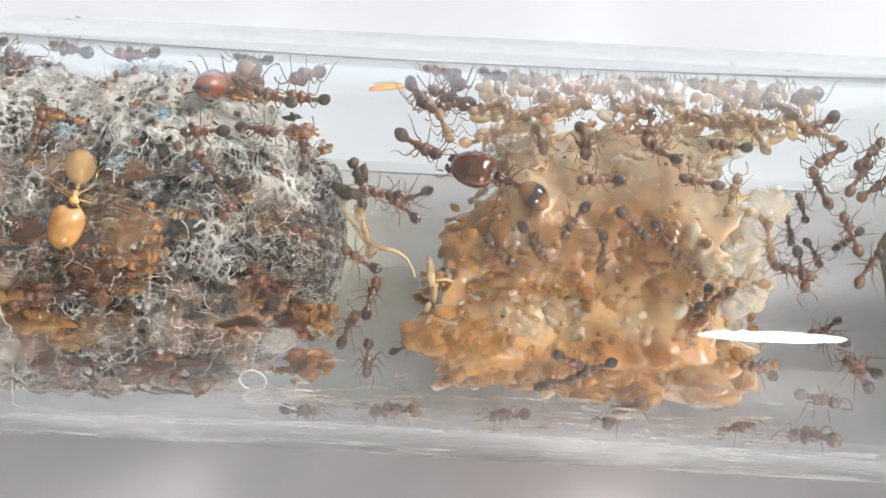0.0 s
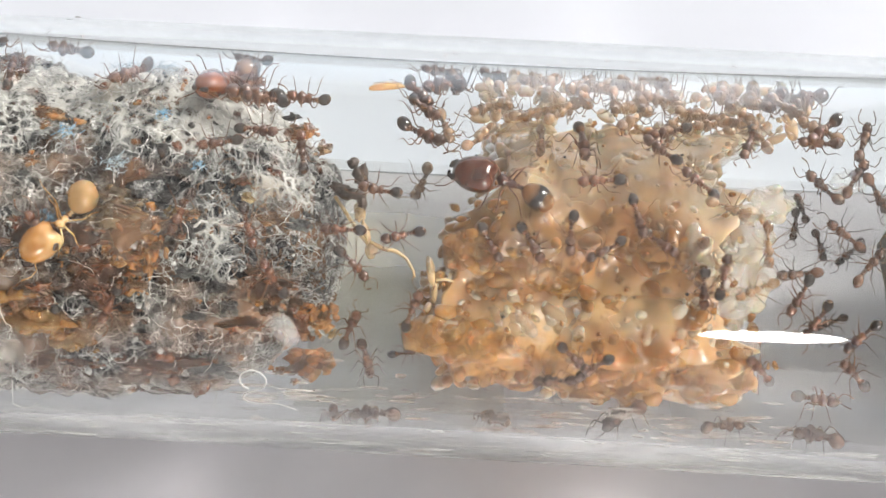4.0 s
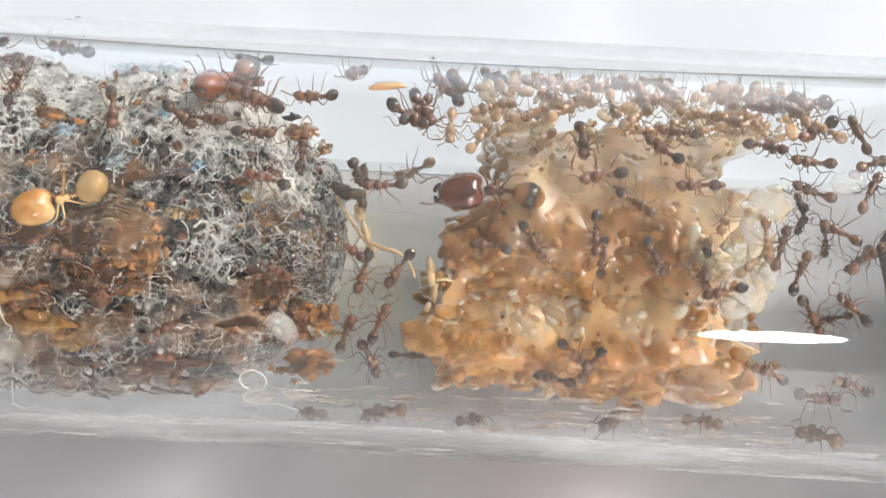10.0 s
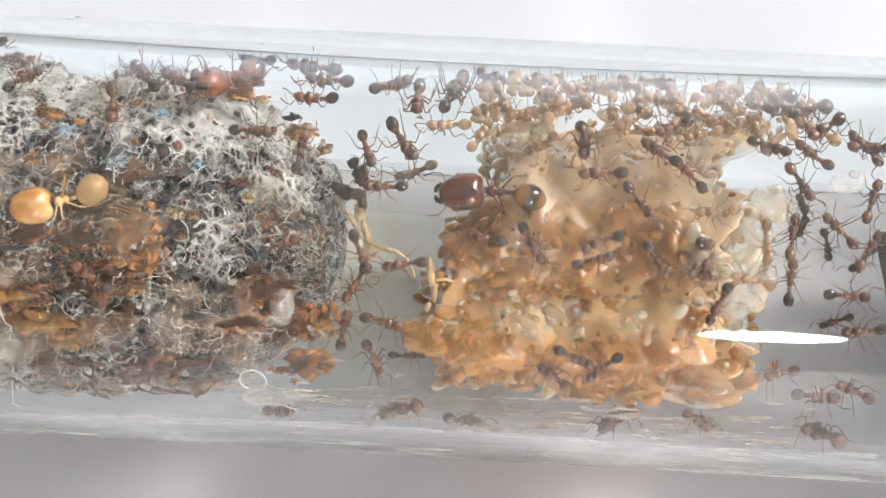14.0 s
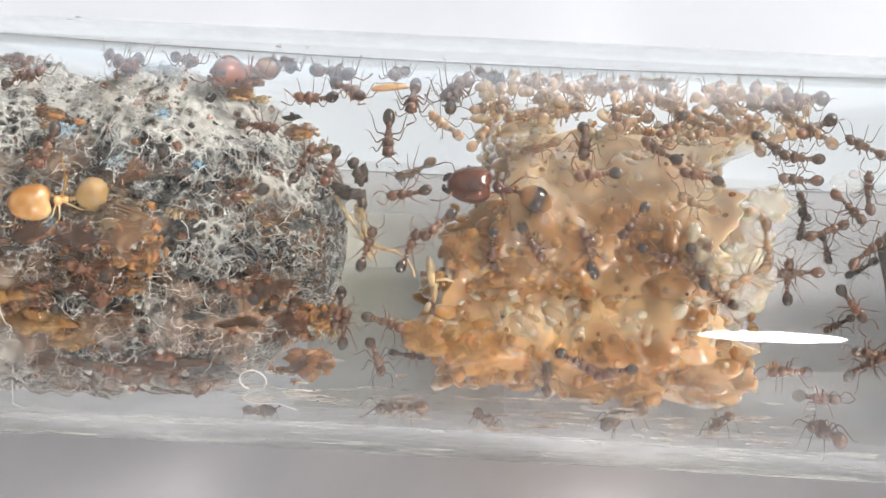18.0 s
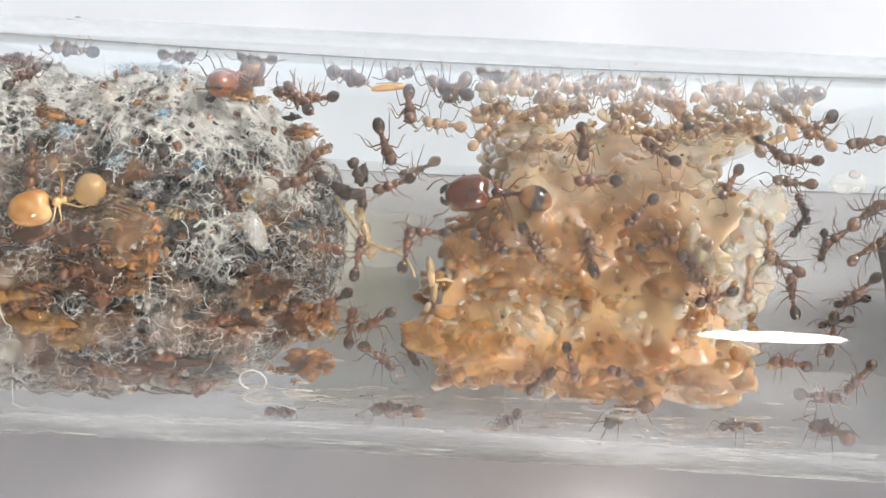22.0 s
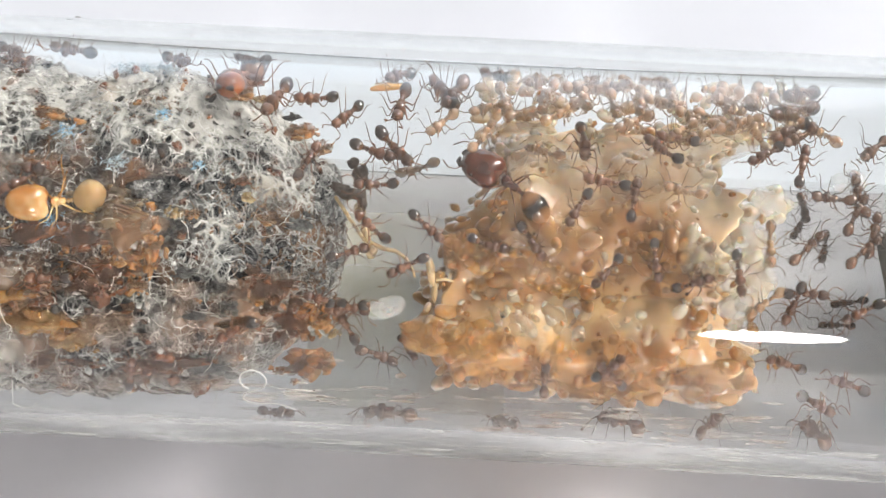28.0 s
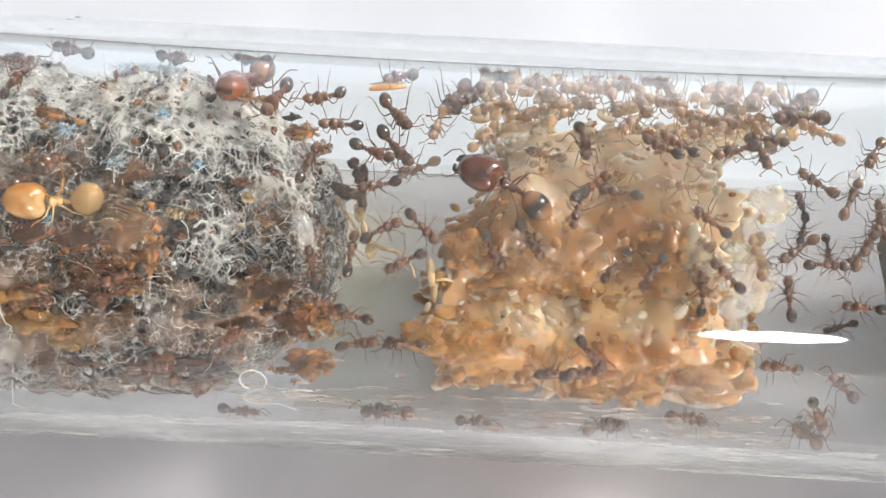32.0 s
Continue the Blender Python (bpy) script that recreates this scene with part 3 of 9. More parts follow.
def jelly_material(film=False):
    """Translucent brood jelly: cream above, amber in the middle, a pale band and orange below, with soft cells of larvae inside."""
    m = bpy.data.materials.new("wet_film" if film else "brood_jelly")
    m.use_nodes = True
    nt = m.node_tree
    p = nt.nodes["Principled BSDF"]
    add, link = nt.nodes.new, nt.links.new
    co = add("ShaderNodeTexCoord")

    def noise_at(scale, detail=2.0):
        n = add("ShaderNodeTexNoise")
        n.inputs["Scale"].default_value, n.inputs["Detail"].default_value = scale, detail
        link(co.outputs["Object"], n.inputs["Vector"])
        return n

    def span(socket, a, b, c=0.0, d=1.0):
        n = add("ShaderNodeMapRange")
        for i, v in enumerate((a, b, c, d)):
            n.inputs[i + 1].default_value = v
        link(socket, n.inputs[0])
        return n.outputs[0]

    def blend(fac, one, two):
        n = add("ShaderNodeMix")
        n.data_type = "RGBA"
        if isinstance(fac, float):
            n.inputs[0].default_value = fac
        else:
            link(fac, n.inputs[0])
        link(one, n.inputs[6])
        if isinstance(two, tuple):
            n.inputs[7].default_value = (*two, 1)
        else:
            link(two, n.inputs[7])
        return n.outputs[2]

    wob = noise_at(240)
    dot = add("ShaderNodeVectorMath")
    dot.operation, dot.inputs[1].default_value = "DOT_PRODUCT", UP
    link(co.outputs["Object"], dot.inputs[0])
    high = add("ShaderNodeMath")
    high.operation, high.inputs[1].default_value = "MULTIPLY_ADD", 0.0034
    link(wob.outputs[0], high.inputs[0])
    link(dot.outputs["Value"], high.inputs[2])
    base = CENTRE.dot(UP) * MM + 0.0017
    ramp = add("ShaderNodeValToRGB")
    tones = ((-6.0, (0.56, 0.43, 0.31)), (-5.2, (0.56, 0.38, 0.20)), (-4.4, (0.53, 0.28, 0.095)), (-3.2, (0.52, 0.27, 0.085)), (-2.6, (0.60, 0.40, 0.21)), (-1.8, (0.56, 0.36, 0.18)), (-1.0, (0.38, 0.19, 0.06)),
             (0.3, (0.30, 0.145, 0.045)), (1.2, (0.36, 0.20, 0.08)), (2.2, (0.54, 0.39, 0.245)), (6.0, (0.62, 0.48, 0.335)))
    els = ramp.color_ramp.elements
    els[0].color, els[1].color = (*tones[0][1], 1), (*tones[-1][1], 1)
    for b, col in tones[1:-1]:
        els.new((b + 6) / 12).color = (*col, 1)
    link(span(high.outputs[0], base - 0.006, base + 0.006), ramp.inputs[0])
    out = ramp.outputs[0]
    patch = noise_at(330, 1.5)
    out = blend(span(patch.outputs[0], 0.5, 0.66, 0.0, 0.65), out, (0.27, 0.10, 0.022))
    pale = noise_at(290, 1.0)
    pale.noise_dimensions, pale.inputs["W"].default_value = "4D", 3.0
    out = blend(span(pale.outputs[0], 0.56, 0.7, 0.0, 0.55), out, (0.66, 0.50, 0.32))
    # pale towards the far end
    sep = add("ShaderNodeSeparateXYZ")
    link(co.outputs["Object"], sep.inputs[0])
    sway = add("ShaderNodeMath")
    sway.operation, sway.inputs[1].default_value = "MULTIPLY_ADD", 0.004
    link(wob.outputs[0], sway.inputs[0])
    link(sep.outputs["X"], sway.inputs[2])
    out = blend(span(sway.outputs[0], 0.0098, 0.0128, 0.0, 0.6), out, (0.76, 0.64, 0.48))
    # cells of brood under the surface, each a little lighter or darker
    cell = add("ShaderNodeTexVoronoi")
    cell.feature, cell.inputs["Scale"].default_value = "SMOOTH_F1", 1500
    cell.inputs["Smoothness"].default_value = 0.35
    link(co.outputs["Object"], cell.inputs["Vector"])
    hs = add("ShaderNodeHueSaturation")
    tint = add("ShaderNodeSeparateColor")
    link(cell.outputs["Color"], tint.inputs[0])
    link(span(tint.outputs[0], 0.0, 1.0, 0.84, 1.14), hs.inputs["Value"])
    link(out, hs.inputs["Color"])
    link(hs.outputs[0], p.inputs["Base Color"])
    p.inputs["Roughness"].default_value = 0.3
    p.inputs["Subsurface Weight"].default_value = 0.8
    p.inputs["Subsurface Radius"].default_value, p.inputs["Subsurface Scale"].default_value = (0.0006, 0.0004, 0.00022), 1.0
    p.inputs["Coat Weight"].default_value, p.inputs["Coat Roughness"].default_value, p.inputs["Coat IOR"].default_value = 1.0, 0.07, 1.6
    bump = add("ShaderNodeBump")
    bump.inputs["Strength"].default_value, bump.inputs["Distance"].default_value = 1.0, 0.00007 if film else 0.00004
    link(noise_at(1500 if film else 900, 1.5).outputs[0], bump.inputs["Height"])
    link(bump.outputs[0], p.inputs["Normal"])
    if film:
        link(span(noise_at(520).outputs[0], 0.4, 0.66, 0.02, 0.5), p.inputs["Alpha"])
    return m


BASE, COATING = jelly_material(), jelly_material(True)
heap = tagged(new("brood_pile"), "heap of pale larvae and amber brood against the glass", "brood pile")
part_of("jelly", heap_base("jelly", BASE), heap, "translucent amber jelly between the larvae")


def heap_film(name, mat):
    """The wet film that runs over the larvae and blurs them."""
    verts, faces = [], []
    ns, nb = 150, 130
    for i in range(ns + 1):
        for k in range(nb + 1):
            b = heap_foot(i / ns) + 0.05 + (heap_top(i / ns) - heap_foot(i / ns) - 0.15) * k / nb
            l, r = heap_ends(b)
            u = i / ns
            s = l + 0.1 + (r - l - 0.1) * u
            edge = min(1.0, math.sin(math.pi * u) * 4.2 + 0.02) ** 0.5
            back = -math.sqrt(max(0.0, 6.75 ** 2 - b * b))
            d = heap_depth(s, b) + 0.06 + 0.07 * noise.noise(Vector((s * 2.3, b * 2.3, 4.4)))
            d = back + 0.45 + (d - back - 0.45) * edge
            if b * b + d * d > 6.7 ** 2:
                d = math.sqrt(max(0.0, 6.7 ** 2 - b * b))
            verts.append(tuple(CENTRE + AX * s + UP * b + OUT * d))
    w = nb + 1
    for i in range(ns):
        for k in range(nb):
            a = i * w + k
            faces.append((a, a + w, a + w + 1, a + 1))
    return mesh_of(name, verts, faces, mat)


part_of("wet_film", heap_film("wet_film", COATING), heap, "glossy wet film over the larvae")


def larva(length, r, bend, seed):
    rnd = random.Random(seed)
    rows = egg(-length / 2, length / 2, r, 8, rnd.uniform(-0.5, 0.5))
    rows = [(x, rr * (1 + 0.06 * math.sin(i * 2.4))) for i, (x, rr) in enumerate(rows)]
    return lathe(rows, 9, 1.0, 0.9, bend)


LARVAE = [larva(l, r, b, i) for i, (l, r, b) in enumerate(((0.8, 0.22, 0.25), (1.0, 0.27, 0.2), (0.6, 0.24, 0.1), (0.5, 0.2, 0.3), (1.1, 0.3, 0.15), (0.4, 0.2, 0.0)))]
LARVA_MESH = {(i, m.name): mesh_of("larva", *v, m) for i, v in enumerate(LARVAE) for m in (PALE, AMBER, DEEP, MILK)}


def brood_kind(rnd, s, b):
    u = rnd.random()
    if b > 2.0:
        return PALE if u < 0.6 else AMBER if u < 0.68 else MILK
    if b > -1.6:
        if s > 8.5:
            return MILK if u < 0.5 else PALE if u < 0.8 else AMBER
        return AMBER if u < 0.6 else PALE if u < 0.85 else DEEP
    if b > -2.9:
        return PALE if u < 0.4 else MILK if u < 0.65 else AMBER
    return DEEP if u < 0.6 else AMBER if u < 0.92 else PALE


def strew_larvae():
    rnd = random.Random(11)
    rest = {}
    for n in range(640):
        b = rnd.uniform(-4.9, 6.5)
        if b > 4.6 and n % 2:
            b = rnd.uniform(-4.6, 1.0)
        l, r = heap_ends(b)
        s = rnd.uniform(l - 0.1, r + 0.2)
        d = heap_depth(s, b) - rnd.uniform(0.12, 0.5) - (0.22 if 1.0 < b < 4.4 else 0.0)
        u = (s - l) / (r - l)
        back = -math.sqrt(max(0.0, 6.75 ** 2 - b * b))
        d = max(back + 0.3, back + (d - back) * min(1.0, max(0.02, math.sin(math.pi * min(1, max(0, u)))) * 4.2) ** 0.5)
        if b * b + d * d > 6.5 ** 2:
            k = 6.5 / math.sqrt(b * b + d * d)
            b, d = b * k, d * k
        m = Matrix.LocRotScale((CENTRE + AX * s + UP * b + OUT * d) * MM, Euler((rnd.uniform(0, 6.3), rnd.uniform(-0.9, 0.9), rnd.uniform(0, 6.3))), None)
        mat, i = brood_kind(rnd, s, b), rnd.randrange(6)
        if n < 300:
            part_of("larva", LARVA_MESH[(i, mat.name)], heap, "", m)
        else:
            mm = m.copy()
            mm.translation = m.translation / MM
            rest.setdefault(mat.name, []).append(moved(LARVAE[i], mm))
    grain = egg(-0.14, 0.14, 0.085, 5)
    for n in range(200):
        b = rnd.gauss(-2.0, 0.7) if n % 3 == 0 else rnd.uniform(-4.7, 6.3)
        l, r = heap_ends(b)
        s = rnd.uniform(l + 0.2, r - 0.1)
        d = heap_depth(s, b) + rnd.uniform(-0.2, 0.08)
        if b * b + d * d > 6.6 ** 2:
            continue
        m = Matrix.LocRotScale(CENTRE + AX * s + UP * b + OUT * d, Euler((rnd.uniform(0, 6.3), rnd.uniform(-0.9, 0.9), rnd.uniform(0, 6.3))), Vector((1, 1, 1)) * rnd.uniform(0.6, 1.5))
        rest[rnd.choice((MILK, PALE, PALE, AMBER, AMBER, DEEP)).name].append(moved(lathe(grain, 7), m))
    for n in range(160):
        b = rnd.uniform(-4.8, 6.3)
        l, r = heap_ends(b)
        s = rnd.uniform(l, r + 0.3)
        d = heap_depth(s, b) - rnd.uniform(0.0, 0.25)
        if b * b + d * d > 6.6 ** 2 or noise.noise(Vector((s * 0.9, b * 0.9, 2.2))) < -0.15:
            continue
        m = Matrix.LocRotScale(CENTRE + AX * s + UP * b + OUT * d, Euler((rnd.uniform(0, 6.3), rnd.uniform(-0.9, 0.9), rnd.uniform(0, 6.3))), Vector((1, 1, 1)) * rnd.uniform(0.5, 1.4))
        rest[brood_kind(rnd, s, b).name].append(moved(crumb((0.16, 0.12, 0.1), 0.5, n % 40, False), m))
    for mat in (PALE, AMBER, DEEP, MILK):
        tagged(part_of("small_brood", mesh_of("small_brood", *joined(rest[mat.name]), mat), heap), kind="stuff")


strew_larvae()


def heap_specks():
    """A few tiny black grains in the jelly."""
    rnd = random.Random(21)
    pieces = []
    for n in range(26):
        b = rnd.uniform(-2.4, 3.8)
        s = rnd.uniform(1.6, 9.0)
        q = rnd.uniform(0.02, 0.06)
        pieces.append(moved(crumb((q * 1.3, q, q), 0.5, n, False), Matrix.Translation(CENTRE + AX * s + UP * b + OUT * (heap_depth(s, b) + 0.05))))
    return mesh_of("grains", *joined(pieces), DARK_BIT)


tagged(part_of("grains", heap_specks(), heap, "tiny black grains"), kind="stuff")

CLOUDY = material("cloudy_jelly", (0.78, 0.68, 0.54), 0.2, (0.70, 0.57, 0.42), 500, 0.00005, 1200, sub=0.6, coat=0.9, clear=(0.1, 0.45, 700))
for n, (s, b, w, h) in enumerate(((10.2, 0.9, 1.0, 0.9), (10.6, -0.6, 0.8, 1.0), (9.7, -1.8, 0.9, 0.7), (11.2, 2.0, 0.7, 0.6), (8.8, 0.1, 0.7, 0.6))):
    d = heap_depth(s, b) - (0.9 if s > 9 else 0.35)
    lump = joined([crumb((w, h, 0.7), 0.25, 130 + n)] + [moved(crumb((w * 0.4, h * 0.4, 0.3), 0.2, 150 + 7 * n + j, False), Matrix.Translation((w * math.cos(j * 1.3) * 0.8, h * math.sin(j * 1.3) * 0.8, 0.3))) for j in range(5)])
    part_of("milky_mass", mesh_of("milky_mass", *lump, CLOUDY), heap, "cloudy white mass of eggs", Matrix.Translation((CENTRE + AX * s + UP * b + OUT * d) * MM) @ Matrix((AX, UP, OUT)).transposed().to_4x4())
for n, (s, b, w, h) in enumerate(((-0.2, -3.0, 1.0, 0.6), (1.4, -3.1, 1.1, 0.7), (7.2, -4.1, 1.0, 0.8), (9.6, -4.0, 1.3, 0.7), (5.4, -4.6, 0.8, 0.4), (0.9, -0.1, 0.8, 0.7), (3.9, -0.9, 0.9, 0.5))):
    d = min(heap_depth(s, b) - 0.25, math.sqrt(max(0.1, 6.3 ** 2 - b * b)) - 0.5)
    lump = joined([crumb((w, h, 0.5), 0.25, 230 + n)] + [moved(crumb((w * 0.35, h * 0.35, 0.25), 0.2, 250 + 7 * n + j, False), Matrix.Translation((w * math.cos(j * 1.3) * 0.8, h * math.sin(j * 1.3) * 0.8, 0.2))) for j in range(6)])
    part_of("food_lump", mesh_of("food_lump", *lump, DEEP), heap, "orange lump of food", Matrix.Translation((CENTRE + AX * s + UP * b + OUT * d) * MM) @ Matrix((AX, UP, OUT)).transposed().to_4x4())


# ---------------------------------------------------------------- smears inside the lower glass
def smears():
    rnd = random.Random(77)
    pieces = []
    for n in range(130):
        s, phi = rnd.uniform(-6.5, 13), rnd.gauss(-48, 6)
        long, wide = rnd.uniform(0.15, 0.9), rnd.uniform(0.03, 0.09)
        q = crumb((long, wide, 0.03), 0.5, 300 + n, False)
        m = on_wall(s, phi, rnd.gauss(0, 3), 6.985)
        m.translation = m.translation / MM
        pieces.append(moved(q, m))
    return mesh_of("smears", *joined(pieces), WATER)


WATER = material("dried_smear", (0.62, 0.56, 0.50), 0.3, (0.30, 0.19, 0.13), 260, clear=(0.0, 0.4, 900))
damp = part_of("smears", smears(), tube, "thin dried smears on the inner glass", Matrix.Translation(-CENTRE * MM))
damp.visible_shadow = False
tagged(damp, kind="stuff")


def outer_streaks():
    rnd = random.Random(78)
    pieces = []
    for n in range(420):
        s, phi = rnd.uniform(-19, 20), rnd.uniform(-84, -52)
        q = crumb((rnd.uniform(0.2, 1.6), rnd.uniform(0.012, 0.045), 0.008), 0.6, 500 + n % 60, False)
        m = on_wall(s, phi, rnd.gauss(0, 1.2), 8.005)
        m.translation = m.translation / MM
        pieces.append(moved(q, m))
    return mesh_of("scuffing", *joined(pieces), STREAK)


STREAK = material("dull_scuff", (0.80, 0.80, 0.77), 0.35, (0.62, 0.62, 0.58), 260, clear=(0.0, 0.36, 700))
scuffs = part_of("scuffing", outer_streaks(), tube, "fine pale scuffs on the outer glass", Matrix.Translation(-CENTRE * MM))
scuffs.visible_shadow = False
tagged(scuffs, kind="stuff")


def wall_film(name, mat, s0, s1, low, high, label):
    """A thin tinted sheet on the inner glass behind the ants, added to darken what lies behind it like the tube's
    shade.
    """
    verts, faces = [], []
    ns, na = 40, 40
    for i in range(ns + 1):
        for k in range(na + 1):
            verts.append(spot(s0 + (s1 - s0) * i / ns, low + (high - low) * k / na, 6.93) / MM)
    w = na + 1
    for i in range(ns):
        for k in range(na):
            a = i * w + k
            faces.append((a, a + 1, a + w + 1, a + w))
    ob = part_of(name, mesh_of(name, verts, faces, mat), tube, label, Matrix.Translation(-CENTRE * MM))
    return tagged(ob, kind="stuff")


def shade_film_material(name, colour, dark, strong, weak):
    """The tube's shade put into a film's tint that thins out upwards: clear above, strongest a little over the tube's
    middle, weaker low down.
    """
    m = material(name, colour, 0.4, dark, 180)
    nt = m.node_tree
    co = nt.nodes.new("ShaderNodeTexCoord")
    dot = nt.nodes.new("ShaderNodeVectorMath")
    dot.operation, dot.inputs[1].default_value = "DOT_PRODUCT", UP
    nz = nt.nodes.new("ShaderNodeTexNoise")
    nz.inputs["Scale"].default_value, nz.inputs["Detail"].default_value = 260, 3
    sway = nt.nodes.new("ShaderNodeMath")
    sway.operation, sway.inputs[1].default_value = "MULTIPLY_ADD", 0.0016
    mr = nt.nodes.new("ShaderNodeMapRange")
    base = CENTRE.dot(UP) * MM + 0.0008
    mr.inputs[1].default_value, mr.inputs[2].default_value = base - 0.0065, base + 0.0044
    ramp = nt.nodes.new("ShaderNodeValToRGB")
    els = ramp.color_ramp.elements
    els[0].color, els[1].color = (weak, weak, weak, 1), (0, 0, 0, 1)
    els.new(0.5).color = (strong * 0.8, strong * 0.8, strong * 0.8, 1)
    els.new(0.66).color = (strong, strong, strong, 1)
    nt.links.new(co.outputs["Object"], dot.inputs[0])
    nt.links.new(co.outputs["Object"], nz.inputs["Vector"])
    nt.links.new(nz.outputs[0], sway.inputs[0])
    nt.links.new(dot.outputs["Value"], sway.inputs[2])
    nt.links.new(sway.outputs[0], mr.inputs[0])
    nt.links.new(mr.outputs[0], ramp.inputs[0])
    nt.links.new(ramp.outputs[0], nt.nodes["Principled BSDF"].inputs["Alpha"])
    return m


# the glass casts no shadow: both films carry its shade, the olive one dirt too
OLIVE_SHADE = shade_film_material("olive_dirt_and_shade", (0.44, 0.41, 0.26), (0.36, 0.33, 0.20), 0.6, 0.25)
GREY_SHADE = shade_film_material("grey_tube_shade", (0.42, 0.40, 0.39), (0.34, 0.32, 0.31), 0.45, 0.2)
wall_film("olive_film", OLIVE_SHADE, -5.4, 2.6, 148, 262, "faint olive dirt film on the inner glass with the tube's shade tinted in")
wall_film("grey_film", GREY_SHADE, 9.0, 24.0, 148, 262, "faint grey film added on the inner glass as the tube's shade")


# ---------------------------------------------------------------- small things in the tube
REFUSE = material("dark_refuse", (0.12, 0.115, 0.10), 0.8, (0.05, 0.047, 0.042), 700, 0.0001, 1600)
GREY_BIT2 = material("grey_clump", (0.15, 0.145, 0.135), 0.85, (0.05, 0.048, 0.045), 1500, 0.00008, 3000)


def debris(name, s, phi, r, size, mat, seed, label):
    """A crumb lying on the cotton: size along the tube, across it and in depth."""
    rnd = random.Random(seed)
    pieces = [crumb([c * 0.6 for c in size], 0.8, seed)]
    for k in range(26):
        f = rnd.uniform(0.12, 0.4)
        q = crumb([c * f for c in size], 0.9, seed + 50 + k, False)
        pieces.append(moved(q, Matrix.Translation((rnd.gauss(0, 0.5) * size[0], rnd.gauss(0, 0.5) * size[1], size[2] * rnd.uniform(-0.1, 0.5)))))
    ob = new(name, mesh_of(name, *joined(pieces), mat))
    ob.matrix_basis = on_wall(s, phi, rnd.uniform(-12, 12), r, False)
    return tagged(ob, label, "crumb", "refuse on the cotton")


def wisp(name, mat, s, phi, r, width, height, count, seed, label, category="fibre"):
    """A small tangle of coloured fibres."""
    rnd = random.Random(seed)
    pieces = []
    for _ in range(count):
        p = Vector((rnd.gauss(0, width * 0.4), rnd.gauss(0, height * 0.4), rnd.uniform(-0.1, 0.1)))
        d = Vector((rnd.gauss(0, 1), rnd.gauss(0, 0.6), rnd.gauss(0, 0.2))).normalized()
        pts = [p]
        for _ in range(6):
            d = (d + Vector((rnd.gauss(0, 0.5), rnd.gauss(0, 0.5), rnd.gauss(0, 0.2)))).normalized()
            pts.append(pts[-1] + d * max(width, height) * 0.10)
        pieces.append(rod(pts, 0.012, 0.008, 4))
    ob = new(name, mesh_of(name, *joined(pieces), mat))
    ob.matrix_basis = on_wall(s, phi, 0, r, False)
    return tagged(ob, label, category, "coloured fibres")


PALE_BLUE = material("pale_blue_fibre", (0.46, 0.55, 0.60), 0.8, (0.34, 0.43, 0.48), 900)
for i, (s, phi, w, h, mt, n) in enumerate(((-9.61, 37.7, 0.3, 0.2, BLUE, 26), (-12.8, 29.6, 0.4, 0.25, BLUE, 26), (-8.14, 20.1, 0.25, 0.2, BLUE, 22), (-12.84, 1.3, 0.35, 0.4, BLUE, 60),
                                           (-11.0, 19.9, 0.7, 0.3, PALE_BLUE, 40), (-11.4, 62.4, 0.6, 0.25, PALE_BLUE, 70), (-10.9, 63.3, 0.5, 0.2, PALE_BLUE, 50), (-10.2, 65.3, 0.6, 0.5, PALE_BLUE, 40))):
    wisp("blue_fibre_tuft", mt, s, phi, 6.3, w, h, n, i, "bright blue fibre tuft caught in cotton" if mt is BLUE else "pale grey-blue fluff on the cotton")

# the curled white fibre on the glass
pts = []
for k in range(15):
    a = radians(250 - 24 * k)
    pts.append((0.45 * math.cos(a), 0.45 * math.sin(a), 0.02))
pts += [(-0.3, -0.65, 0.02), (-0.36, -0.85, 0.02), (-0.2, -1.02, 0.02), (0.1, -1.08, 0.02), (0.45, -1.02, 0.02), (0.8, -0.98, 0.02), (1.1, -1.05, 0.02), (1.5, -1.2, 0.02)]
curl = new("curled_fibre", mesh_of("curled_fibre", *rod(pts[::-1], 0.016, 0.028, 6), material("white_thread", (0.86, 0.86, 0.83), 0.5, (0.78, 0.78, 0.75), 900)))
curl.matrix_basis = on_wall(-5.95, -36.8, -3, 8.0, False)
tagged(curl, "curled white cotton fibre clinging to the glass", "fibre")

# pale forked leg remains with a dark clump
husk = tagged(new("insect_remains"), "pale forked insect leg remains with dark scraps", "insect remains")
husk.matrix_basis = on_wall(-2.34, 5.4, 0, 5.8, False)
part_of("segment", mesh_of("segment", *joined([crumb((0.2, 0.4, 0.18), 0.3, 4), moved(crumb((0.13, 0.42, 0.12), 0.25, 9), pose(0.22, -0.75, 0, 0, 0, 18)), moved(crumb((0.2, 0.26, 0.14), 0.35, 12), Matrix.Translation((0.42, -1.3, 0)))]), STRAW), husk, "", pose(-0.32 * MM, 0.5 * MM, 0))
part_of("branch", mesh_of("branch", *rod([(0.05, -0.55, 0), (0.5, -0.72, 0.05), (0.95, -0.8, 0.1), (1.3, -1.02, 0.1), (1.55, -1.4, 0.05), (1.6, -1.6, 0)], 0.085, 0.035, 8), STRAW), husk, "curved straw-yellow branch")
part_of("branch", mesh_of("branch", *rod([(-1.2, 0.9, 0), (-0.75, 0.3, 0.05), (-0.25, -0.35, 0.05), (0.0, -0.6, 0)], 0.06, 0.07, 7), STRAW), husk, "straight pale leg")
